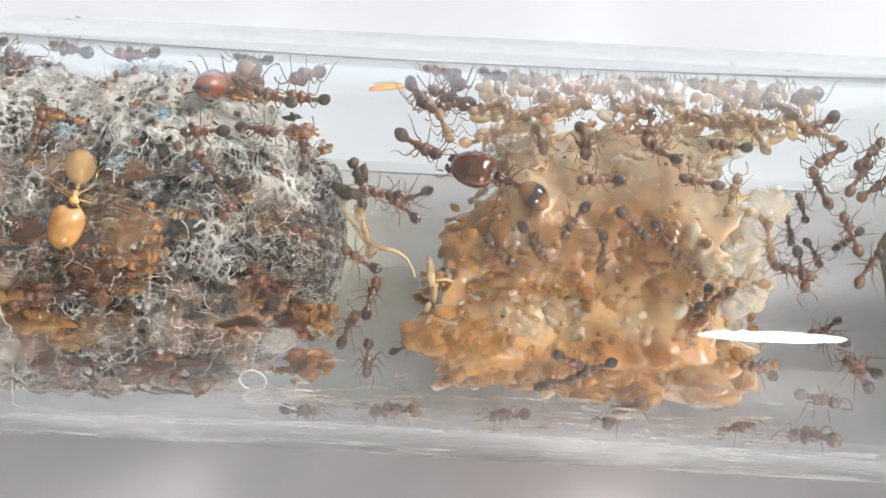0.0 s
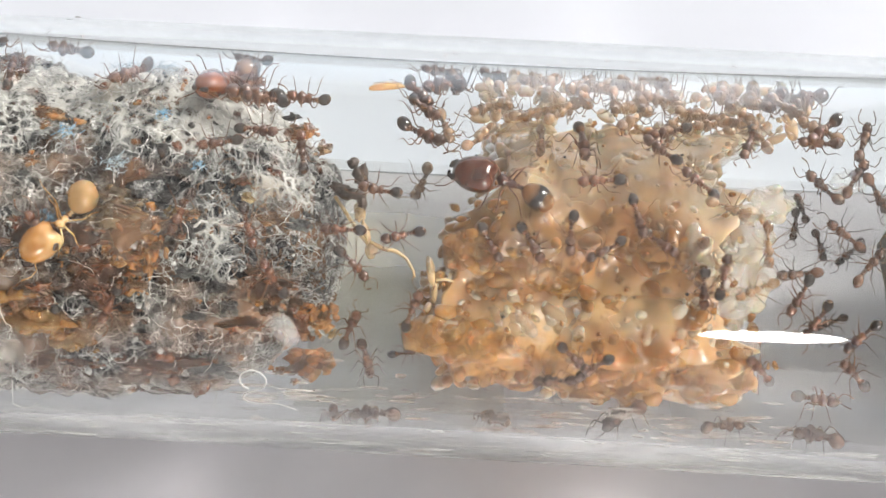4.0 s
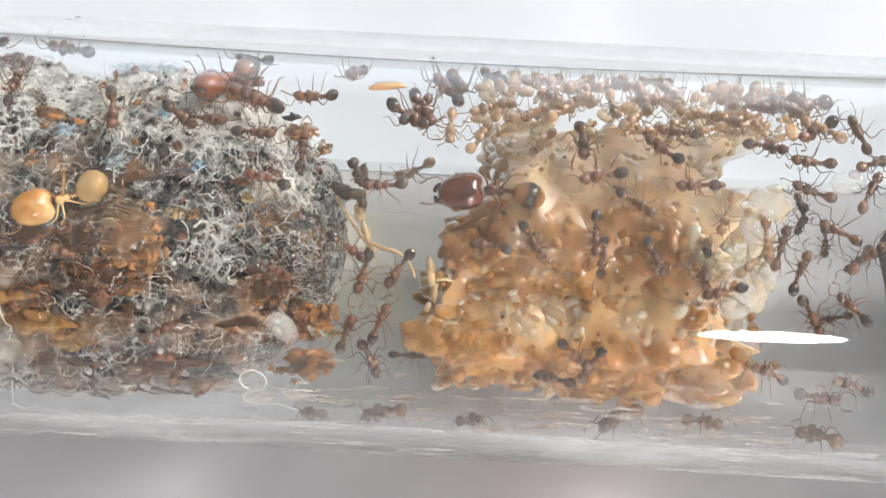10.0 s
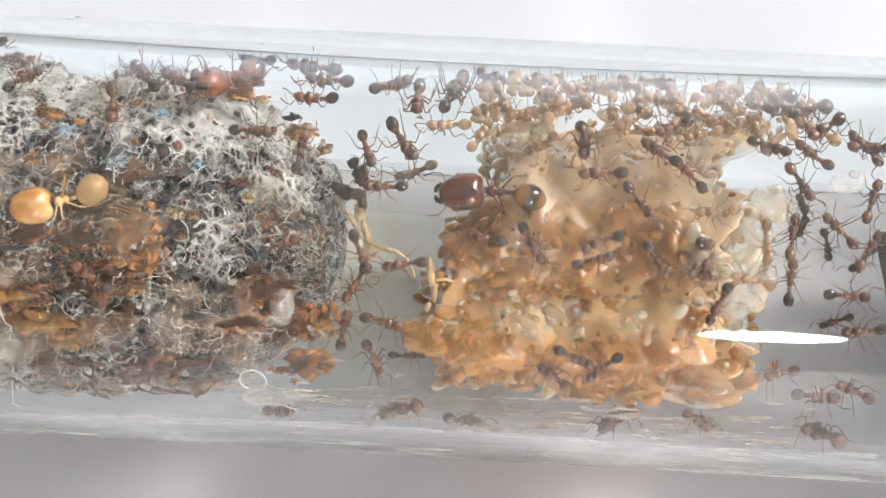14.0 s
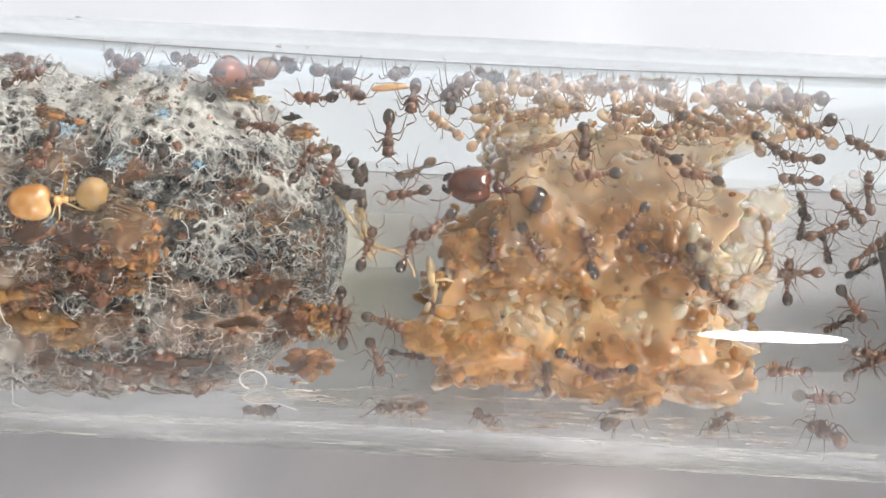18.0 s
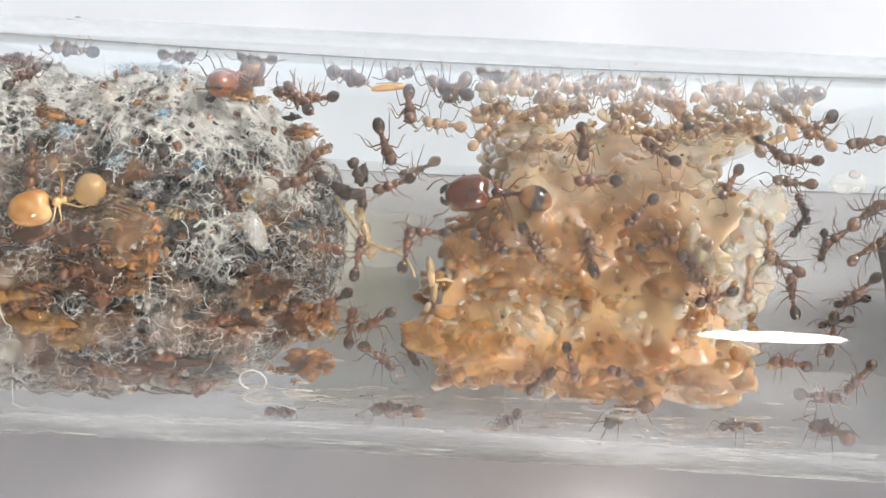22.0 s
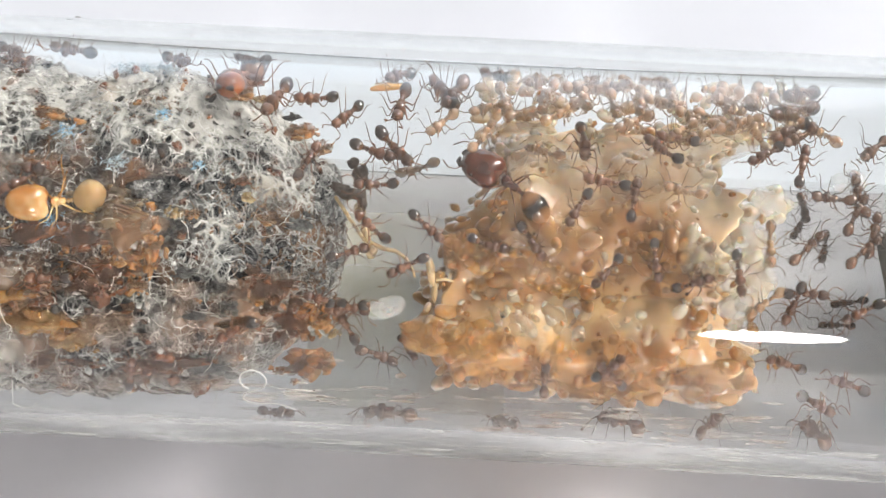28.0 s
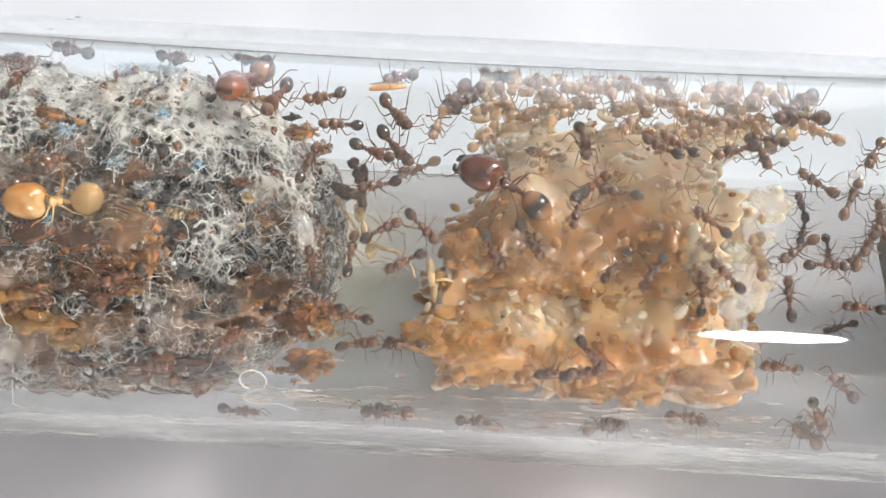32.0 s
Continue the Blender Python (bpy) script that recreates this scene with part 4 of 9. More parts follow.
part_of("scrap", mesh_of("scrap", *joined([crumb((0.4, 0.2, 0.25), 0.6, 21), moved(crumb((0.26, 0.34, 0.2), 0.6, 22), Matrix.Translation((0.3, 0.62, 0))), moved(crumb((0.18, 0.16, 0.15), 0.5, 23), Matrix.Translation((0.02, 1.0, 0))),
                                           moved(crumb((0.35, 0.14, 0.15), 0.6, 24), Matrix.Translation((-0.35, 0.18, 0))), moved(crumb((0.14, 0.3, 0.14), 0.5, 25), Matrix.Translation((0.42, -0.2, 0)))]), DARK_BROWN), husk, "dark brown scraps on its end", pose(-0.7 * MM, 1.0 * MM, 0.08 * MM))

HUSK = material("yellow_husk", (0.58, 0.33, 0.09), 0.3, (0.42, 0.20, 0.05), 1200, sub=0.3, coat=0.5)
seed_husk = tagged(new("seed_husk"), "slim orange seed husk held by ants", "seed husk")
seed_husk.matrix_basis = on_wall(-2.1, 52.2, 12, 6.6, False)
part_of("shell", mesh_of("shell", *lathe(egg(-0.68, 0.66, 0.13, 10, -0.5), 10, 1.0, 0.8, 0.08), HUSK), seed_husk)
part_of("stripe", mesh_of("stripe", *rod([(-0.5, 0.06, 0.1), (0, 0.04, 0.125), (0.5, 0.03, 0.07)], 0.02, 0.016, 6), STRAW), seed_husk, "pale yellow ridge line")

straw_piece = new("pale_larva_skin", mesh_of("pale_larva_skin", *joined([moved(crumb((0.13, 0.5, 0.12), 0.4, 31), pose(0, 0, 0, 0, 0, 12)), moved(crumb((0.1, 0.3, 0.1), 0.4, 32), pose(0.15, -0.75, 0)), rod([(0.2, -0.3, 0.1), (0.5, -0.25, 0.15), (0.8, -0.32, 0.1)], 0.05, 0.03, 6)]), STRAW))
straw_piece.matrix_basis = on_wall(-0.22, -8, 0, 5.7, False)
tagged(straw_piece, "pale yellow shrivelled larva skin beside the brood", "larva skin")


def pupa(label, m, length=1.3, r=0.42, seed=1):
    """A milky pupa with a darker spot inside and faint rings."""
    ob = tagged(new("pupa"), label, "pupa", "pupae")
    ob.matrix_basis = m
    rows = [(x, q * (1 + 0.025 * math.sin(i * 2.1))) for i, (x, q) in enumerate(egg(-length / 2, length / 2, r, 14, 0.35))]
    part_of("skin", mesh_of("skin", *lathe(rows, 16, 1.0, 0.9, 0.12), CLEAR), ob)
    part_of("spot", mesh_of("spot", *moved(crumb((0.2, 0.14, 0.05), 0.3, seed), pose(0.15, 0.06, r * 0.86)), MILK_SPOT), ob, "faint grey-pink spot")
    return ob


CLEAR = material("clear_pupa_skin", (0.8, 0.76, 0.72), 0.12, (0.70, 0.66, 0.62), 700, sub=0.2, coat=1.0, clear=(0.12, 0.3, 500))
MILK_SPOT = material("grey_pink_spot", (0.55, 0.48, 0.45), 0.3, (0.45, 0.38, 0.36), 900, sub=0.5, clear=(0.2, 0.5, 900))
PUPA_1 = pupa("milky white pupa lying among the refuse", on_wall(-5.21, -31.9, 25, 6.35, False))
PUPA_2 = pupa("milky white pupa carried by a worker", on_wall(-14.0, 70, 120, 6.35, False), 1.45, 0.36)
for s, phi, h, lab in ((13.4, 25.2, 10, "clear pale pupa stuck to the glass"), (9.83, -12.8, 20, "pale pupa at the edge of the brood")):
    pupa(lab, on_wall(s, phi, h, 6.4, False), 1.25, 0.4, 3)

for i, (s, phi, r, q) in enumerate(((-14.4, 86, 8.0, 0.09), (9.5, -84, 8.0, 0.06))):
    sp = new("dark_speck", mesh_of("dark_speck", *crumb((q * 1.3, q, q * 0.5), 0.5, i), DARK_BIT))
    sp.matrix_basis = on_wall(s, phi, 0, r + q * 0.3, False)
    tagged(sp, "tiny black speck stuck to the glass", "speck")

# a second soiled plug closes the tube beyond the brood
refuse = new("rear_plug", mesh_of("rear_plug", *joined([crumb((5.5, 6.3, 6.3), 0.12, 71), moved(crumb((4.5, 5.8, 5.8), 0.15, 72), Matrix.Translation((5.0, 0, 0)))]), REFUSE))
refuse.matrix_basis = Matrix.Translation((CENTRE + AX * 21.6) * MM) @ Matrix((AX, UP, OUT)).transposed().to_4x4()
tagged(refuse, "dark olive-grey plug deeper in the tube", "plug")


# ---------------------------------------------------------------- refuse on the cotton plug
debris("orange_crumb", -4.89, 39.6, 5.7, (0.49, 0.34, 0.27), ORANGE, 1, "orange food crumb stuck on the cotton")
debris("orange_crumb", -4.07, 31.9, 5.7, (0.26, 0.21, 0.17), ORANGE, 2, "orange food crumb stuck on the cotton")
debris("dark_crumb", -5.40, 45.7, 5.7, (0.26, 0.15, 0.12), DARK_BIT, 3, "dark refuse lump in the cotton")
debris("orange_crumb", -13.51, 37.3, 6.08, (0.45, 0.19, 0.15), ORANGE, 4, "orange food crumb stuck on the cotton")
debris("orange_crumb", -13.54, 33.4, 6.08, (0.24, 0.17, 0.14), ORANGE, 5, "orange food crumb stuck on the cotton")
debris("orange_crumb", -13.83, 19.9, 6.08, (0.28, 0.19, 0.15), ORANGE, 6, "orange food crumb stuck on the cotton")
debris("orange_crumb", -14.12, -31.6, 6.08, (0.67, 0.28, 0.22), DEEP, 7, "bright orange food lump on the cotton")
debris("orange_crumb", -12.82, -35.7, 6.08, (0.36, 0.24, 0.19), DEEP, 8, "bright orange food lump on the cotton")
debris("brown_crumb", -14.45, -27.0, 6.08, (0.36, 0.26, 0.21), BROWN_BIT, 9, "red-brown ant remains on the cotton")
debris("orange_crumb", -9.58, -9.7, 6.08, (0.26, 0.45, 0.21), ORANGE, 10, "orange food crumb stuck on the cotton")
debris("pale_crumb", -8.82, 5.7, 6.08, (0.21, 0.21, 0.17), STRAW, 11, "pale straw-coloured crumb on the cotton")
debris("orange_crumb", -8.19, 5.7, 6.08, (0.28, 0.24, 0.19), ORANGE, 12, "orange food crumb stuck on the cotton")
debris("orange_crumb", -4.54, -48.8, 5.7, (0.47, 0.32, 0.26), ORANGE, 13, "orange food crumb stuck on the cotton")
debris("orange_crumb", -5.28, -53.2, 5.7, (0.32, 0.21, 0.17), ORANGE, 14, "orange food crumb stuck on the cotton")
debris("orange_crumb", -5.81, 5.1, 6.08, (0.28, 0.15, 0.12), ORANGE, 15, "orange food crumb stuck on the cotton")
debris("orange_crumb", -5.98, -19.6, 6.08, (0.24, 0.21, 0.17), DEEP, 16, "bright orange food lump on the cotton")
debris("orange_crumb", -7.33, 51.5, 6.08, (0.52, 0.24, 0.19), ORANGE, 17, "orange food crumb stuck on the cotton")
debris("pale_crumb", -6.40, 49.5, 6.08, (0.28, 0.21, 0.17), STRAW, 18, "pale straw-coloured crumb on the cotton")
debris("orange_crumb", -4.16, -25.3, 5.7, (0.41, 0.34, 0.27), ORANGE, 19, "orange food crumb stuck on the cotton")
debris("brown_crumb", -4.74, -21.5, 5.7, (0.30, 0.24, 0.19), BROWN_BIT, 20, "red-brown ant remains on the cotton")
debris("pale_crumb", -3.48, -32.7, 5.7, (0.19, 0.15, 0.12), STRAW, 21, "pale straw-coloured crumb on the cotton")
debris("orange_crumb", -15.98, 69.0, 6.08, (0.36, 0.21, 0.17), ORANGE, 22, "orange food crumb stuck on the cotton")
debris("brown_crumb", -15.30, 60.6, 6.08, (0.32, 0.19, 0.15), BROWN_BIT, 23, "red-brown ant remains on the cotton")
debris("orange_crumb", -12.42, -5.3, 6.08, (0.24, 0.26, 0.19), ORANGE, 24, "orange food crumb stuck on the cotton")
debris("brown_crumb", -11.00, -18.8, 6.08, (0.43, 0.32, 0.26), BROWN_BIT, 25, "red-brown ant remains on the cotton")
debris("brown_crumb", -10.79, -12.9, 6.08, (0.64, 0.26, 0.21), BROWN_BIT, 26, "red-brown ant remains on the cotton")
debris("brown_crumb", -10.36, -24.8, 6.08, (0.28, 0.15, 0.12), BROWN_BIT, 27, "red-brown ant remains on the cotton")
debris("olive_shell", -10.92, 1.8, 6.08, (0.75, 0.41, 0.33), GREY_BIT, 28, "glossy olive-brown husk lying in the cotton")
debris("olive_shell", -10.71, 9.7, 6.08, (0.64, 0.32, 0.26), GREY_BIT, 29, "glossy olive-brown husk lying in the cotton")
debris("olive_shell", -11.61, 4.0, 6.08, (0.43, 0.28, 0.22), GREY_BIT, 30, "glossy olive-brown husk lying in the cotton")
debris("dark_crumb", -11.38, 23.1, 6.08, (0.26, 0.28, 0.21), DARK_BIT, 31, "dark refuse lump in the cotton")
debris("dark_crumb", -11.68, 18.2, 6.08, (0.19, 0.15, 0.12), DARK_BIT, 32, "dark refuse lump in the cotton")
debris("dark_crumb", -7.35, -16.2, 6.08, (0.37, 0.19, 0.16), DARK_BIT, 33, "dark refuse lump in the cotton")
debris("grey_crumb", -6.88, -22.9, 6.08, (0.28, 0.19, 0.15), GREY_BIT2, 34, "dark grey clump of soiled fibre")
debris("grey_crumb", -4.63, 4.3, 5.7, (0.39, 0.17, 0.14), GREY_BIT2, 35, "dark grey clump of soiled fibre")
debris("grey_crumb", -10.87, 21.5, 6.08, (0.36, 0.15, 0.12), GREY_BIT2, 36, "dark grey clump of soiled fibre")
debris("brown_crumb", -8.44, 0.4, 6.08, (0.28, 0.19, 0.15), BROWN_BIT, 37, "red-brown ant remains on the cotton")
debris("dark_crumb", -9.59, 1.5, 6.08, (0.19, 0.14, 0.11), DARK_BIT, 38, "dark refuse lump in the cotton")
debris("brown_crumb", -6.12, -10.6, 6.08, (0.28, 0.19, 0.15), BROWN_BIT, 39, "red-brown ant remains on the cotton")
debris("brown_crumb", -5.12, -15.7, 5.7, (0.39, 0.21, 0.17), BROWN_BIT, 40, "red-brown ant remains on the cotton")
debris("brown_crumb", -6.32, -27.5, 6.08, (0.64, 0.24, 0.19), BROWN_BIT, 41, "red-brown ant remains on the cotton")
debris("brown_crumb", -5.54, -22.1, 6.08, (0.32, 0.26, 0.21), BROWN_BIT, 42, "red-brown ant remains on the cotton")
debris("brown_crumb", -7.10, -29.0, 6.08, (0.32, 0.15, 0.12), BROWN_BIT, 43, "red-brown ant remains on the cotton")
debris("brown_crumb", -9.23, -45.9, 6.08, (0.32, 0.28, 0.22), BROWN_BIT, 44, "red-brown ant remains on the cotton")
debris("brown_crumb", -8.42, -45.2, 6.08, (0.86, 0.24, 0.19), BROWN_BIT, 45, "red-brown ant remains on the cotton")
debris("brown_crumb", -10.44, -46.9, 6.08, (0.64, 0.21, 0.17), BROWN_BIT, 46, "red-brown ant remains on the cotton")
debris("brown_crumb", -12.27, -48.4, 6.08, (0.54, 0.17, 0.14), BROWN_BIT, 47, "red-brown ant remains on the cotton")
debris("brown_crumb", -13.70, -49.6, 6.08, (0.64, 0.19, 0.15), BROWN_BIT, 48, "red-brown ant remains on the cotton")
debris("brown_crumb", -9.87, -34.9, 6.08, (0.39, 0.15, 0.12), BROWN_BIT, 49, "red-brown ant remains on the cotton")
debris("pale_crumb", -6.44, 11.8, 6.08, (0.26, 0.15, 0.12), STRAW, 50, "pale straw-coloured crumb on the cotton")
debris("brown_crumb", -6.69, 17.1, 6.08, (0.24, 0.17, 0.14), BROWN_BIT, 51, "red-brown ant remains on the cotton")
debris("brown_crumb", -11.84, -11.7, 6.08, (0.43, 0.15, 0.12), BROWN_BIT, 52, "red-brown ant remains on the cotton")
debris("grey_crumb", -8.05, -26.5, 6.08, (0.43, 0.15, 0.12), GREY_BIT2, 53, "dark grey clump of soiled fibre")
debris("dark_crumb", -12.87, -25.2, 6.08, (0.36, 0.24, 0.19), DARK_BIT, 54, "dark refuse lump in the cotton")
debris("dark_crumb", -14.13, -7.6, 6.08, (0.32, 0.09, 0.07), DARK_BIT, 55, "dark refuse lump in the cotton")
debris("grey_crumb", -8.62, 18.9, 6.08, (0.26, 0.17, 0.13), GREY_BIT2, 56, "dark grey clump of soiled fibre")
debris("orange_crumb", -13.51, -29.6, 6.08, (1.18, 0.64, 0.52), DEEP, 57, "bright orange food lump on the cotton")
debris("orange_crumb", -12.46, -37.8, 6.08, (0.75, 0.43, 0.34), DEEP, 58, "bright orange food lump on the cotton")
debris("orange_crumb", -10.60, -8.4, 6.08, (0.60, 0.39, 0.31), ORANGE, 59, "orange food crumb stuck on the cotton")
debris("brown_crumb", -11.47, -16.9, 6.08, (0.97, 0.64, 0.52), BROWN_BIT, 60, "red-brown ant remains on the cotton")
debris("brown_crumb", -13.61, -21.7, 6.08, (0.86, 0.54, 0.43), BROWN_BIT, 61, "red-brown ant remains on the cotton")
debris("orange_crumb", -9.65, -5.4, 6.08, (0.43, 0.64, 0.34), ORANGE, 62, "orange food crumb stuck on the cotton")
debris("orange_crumb", -4.33, -46.9, 5.7, (0.97, 0.64, 0.52), ORANGE, 63, "orange food crumb stuck on the cotton")
debris("brown_crumb", -9.33, -45.9, 6.08, (0.64, 0.54, 0.43), BROWN_BIT, 64, "red-brown ant remains on the cotton")
debris("grey_crumb", -7.86, -47.7, 6.08, (0.77, 0.26, 0.2), GREY_BIT2, 65, "dark grey clump of soiled fibre")
debris("brown_crumb", -4.84, -29.0, 5.7, (0.64, 0.54, 0.43), BROWN_BIT, 66, "red-brown ant remains on the cotton")
debris("orange_crumb", -4.06, -26.3, 5.7, (0.54, 0.54, 0.43), ORANGE, 67, "orange food crumb stuck on the cotton")
debris("brown_crumb", -5.54, -16.6, 6.08, (0.54, 0.43, 0.34), BROWN_BIT, 68, "red-brown ant remains on the cotton")
debris("grey_crumb", -8.40, -11.8, 6.08, (0.38, 0.19, 0.16), GREY_BIT2, 69, "dark grey clump of soiled fibre")
debris("orange_crumb", -10.03, -17.1, 6.08, (0.36, 0.26, 0.21), ORANGE, 70, "orange food crumb stuck on the cotton")
debris("olive_shell", -11.48, 10.2, 6.08, (0.86, 0.32, 0.26), GREY_BIT, 71, "glossy olive-brown husk lying in the cotton")
debris("brown_crumb", -7.21, 60.7, 6.08, (0.64, 0.39, 0.31), BROWN_BIT, 72, "red-brown ant remains on the cotton")
debris("orange_crumb", -13.44, 36.9, 6.08, (0.64, 0.32, 0.26), ORANGE, 73, "orange food crumb stuck on the cotton")
debris("brown_crumb", -15.68, 70.3, 6.08, (0.54, 0.43, 0.34), BROWN_BIT, 74, "red-brown ant remains on the cotton")
debris("brown_crumb", -9.09, -70.5, 6.08, (0.54, 0.13, 0.10), BROWN_BIT, 75, "red-brown ant remains on the cotton")
debris("brown_crumb", -12.82, -72.3, 6.08, (0.64, 0.13, 0.10), BROWN_BIT, 76, "red-brown ant remains on the cotton")
debris("olive_shell", -10.85, 5.2, 6.08, (0.97, 0.47, 0.38), GREY_BIT, 77, "glossy olive-brown husk lying in the cotton")
debris("brown_crumb", -13.57, -3.0, 6.08, (1.07, 0.43, 0.34), BROWN_BIT, 78, "red-brown ant remains on the cotton")
debris("brown_crumb", -11.85, -3.9, 6.08, (1.07, 0.39, 0.31), BROWN_BIT, 79, "red-brown ant remains on the cotton")
debris("dark_crumb", -8.44, 1.2, 6.08, (0.36, 0.23, 0.19), DARK_BIT, 80, "dark refuse lump in the cotton")
debris("dark_crumb", -9.19, 10.4, 6.08, (0.26, 0.18, 0.14), DARK_BIT, 81, "dark refuse lump in the cotton")
debris("dark_crumb", -12.60, -12.1, 6.08, (0.38, 0.19, 0.16), DARK_BIT, 82, "dark refuse lump in the cotton")


# ---------------------------------------------------------------- ants
def leg_points(side, reach, fore, lift, foot):
    """Coxa, knee, heel and foot of a leg that points out to one side."""
    return [(0, 0, 0), (0.10 * fore, side * 0.12, -0.03), (0.45 * fore, side * reach * 0.48, lift), (0.62 * fore, side * reach * 0.62, lift * 0.75),
            (0.9 * fore, side * reach * 0.9, foot * 0.75), (1.0 * fore, side * reach * 1.02, foot * 0.97), (1.18 * fore, side * reach * 1.18, foot)]


def leg_mesh(side, reach, fore, lift, foot, r, mat):
    pts = leg_points(side, reach, fore, lift, foot)
    v, f = joined([rod(pts[:2], r * 1.3, r * 1.2, 6), rod(pts[1:4], r * 1.25, r * 0.85, 6), rod(pts[3:5], r * 0.8, r * 0.75, 6), rod(pts[4:], r * 0.55, r * 0.4, 5)])
    return mesh_of("leg", v, f, mat)


def ant_meshes(body_mat, gaster_mat, leg_mat, head_len, head_w, head_h, body_len, gast_len, gast_r, big):
    k = {}
    hl = head_len
    prof = [(0, 0.05), (0.05 * hl, 0.28), (0.14 * hl, 0.42), (0.3 * hl, 0.5), (0.5 * hl, 0.5), (0.7 * hl, 0.45), (0.86 * hl, 0.35), (0.95 * hl, 0.22), (hl, 0.08)]
    v, f = lathe([(x, r) for x, r in prof], 18, head_w, head_h)
    # notch at the back of the head
    v = [(x - (0.10 * hl * max(0, 1 - abs(y) / (0.22 * head_w)) if x < 0.3 * hl else 0) * -1, y, z - 0.12 * head_h * (x / hl)) for x, y, z in v]
    k["head"] = mesh_of("head", v, f, body_mat)
    k["mandible"] = {}
    for s in (1, -1):
        pts = [(-0.03 * hl, s * 0.02 * head_w, 0), (0.05 * hl, s * 0.09 * head_w, 0), (0.12 * hl, s * 0.04 * head_w, -0.02 * head_w), (0.15 * hl, -s * 0.08 * head_w, -0.03 * head_w)]
        k["mandible"][s] = mesh_of("mandible", *rod(pts, 0.1 * head_w + 0.01, 0.05 * head_w, 7), MANDIBLE if big else body_mat)
    k["eye"] = mesh_of("eye", [tuple(Vector(q) * 0.055 * (1.4 if big else 1)) for q in ICO2_V], ICO2_F, DARK_BIT)
    bl = body_len
    prof = [(-0.5 * bl, 0.05), (-0.47 * bl, 0.1), (-0.4 * bl, 0.125), (-0.28 * bl, 0.13), (-0.12 * bl, 0.115), (-0.04 * bl, 0.12), (0.05 * bl, 0.17), (0.2 * bl, 0.2),
            (0.33 * bl, 0.17), (0.43 * bl, 0.11), (0.5 * bl, 0.06)]
    kk = 1.45 if big else 1.5
    v, f = lathe([(x, r * kk) for x, r in prof], 12, 0.9, 1.1)
    k["thorax"] = mesh_of("thorax", v, f, body_mat)
    v, f = joined([lathe([(-0.17, 0.04), (-0.1, 0.05), (0, 0.045), (0.1, 0.03), (0.16, 0.025)], 8, kk, kk), moved(lathe(egg(-0.075, 0.075, 0.09 * kk, 5), 8), Matrix.Translation((0.02, 0, 0.045))),
                   moved(lathe(egg(-0.07, 0.07, 0.085 * kk, 5), 8), Matrix.Translation((-0.13, 0, 0.025)))])
    k["petiole"] = mesh_of("petiole", v, f, body_mat)
    rows = []
    n = 15
    for i in range(n + 1):
        u = i / n
        r = gast_r * math.sin(math.pi * (1 - u) ** 1.08) ** 0.5 if 0 < u < 1 else 0.02
        step = 0.035 * ((u * 4.2) % 1.0)
        rows.append((-gast_len * (1 - u), max(0.02, r * (0.985 + step))))
    k["gaster"] = mesh_of("gaster", *lathe(rows, 16, 1.0, 0.94, 0.06), gaster_mat)
    lr = 0.038 if big else 0.027
    reach = 1.2 if big else 0.72
    zc = 0.42 if not big else 0.6
    for s in (1, -1):
        for n, (fo, li, rc) in enumerate(((0.55, 0.2, 0.8), (-0.12, 0.24, 0.95), (-0.72, 0.26, 1.05))):
            k["leg", s, n] = leg_mesh(s, reach * rc, fo * (1.25 if big else 1), li, -zc, lr, leg_mat)
        sc = 0.5 * (1.5 if big else 1)
        v, f = joined([rod([(0, 0, 0), (sc * 0.45, s * sc * 0.65, 0.12)], 0.022, 0.024, 5), rod([(sc * 0.45, s * sc * 0.65, 0.12), (sc * 0.9, s * sc * 0.75, 0.0), (sc * 1.45, s * sc * 0.55, -0.15)], 0.02, 0.034, 5)])
        k["antenna", s] = mesh_of("antenna", v, f, leg_mat)
    k["dims"] = (hl, head_w, bl, zc, gast_len)
    return k


MINOR_K = ant_meshes(ANT, GASTER, LEG, 0.52, 0.49, 0.43, 0.78, 0.72, 0.265, False)
LIGHT_K = ant_meshes(LIGHT, LIGHT, LIGHT, 0.52, 0.49, 0.43, 0.78, 0.72, 0.265, False)
DUSK_K = ant_meshes(DUSK, DUSK, DUSK, 0.52, 0.49, 0.43, 0.78, 0.72, 0.265, False)
MAJOR_K = ant_meshes(MAJOR, MAJOR_G, LEG, 2.0, 1.6, 1.3, 0.85, 1.55, 0.56, True)
SOLDIER_K = ant_meshes(SOLDIER, MAJOR_G, LEG, 1.5, 1.2, 1.0, 0.85, 1.3, 0.52, True)
CALLOW_K = ant_meshes(CALLOW, CALLOW_G, CALLOW, 2.0, 1.6, 1.3, 0.7, 1.55, 0.72, True)
LEGS, FEELERS = {}, {}


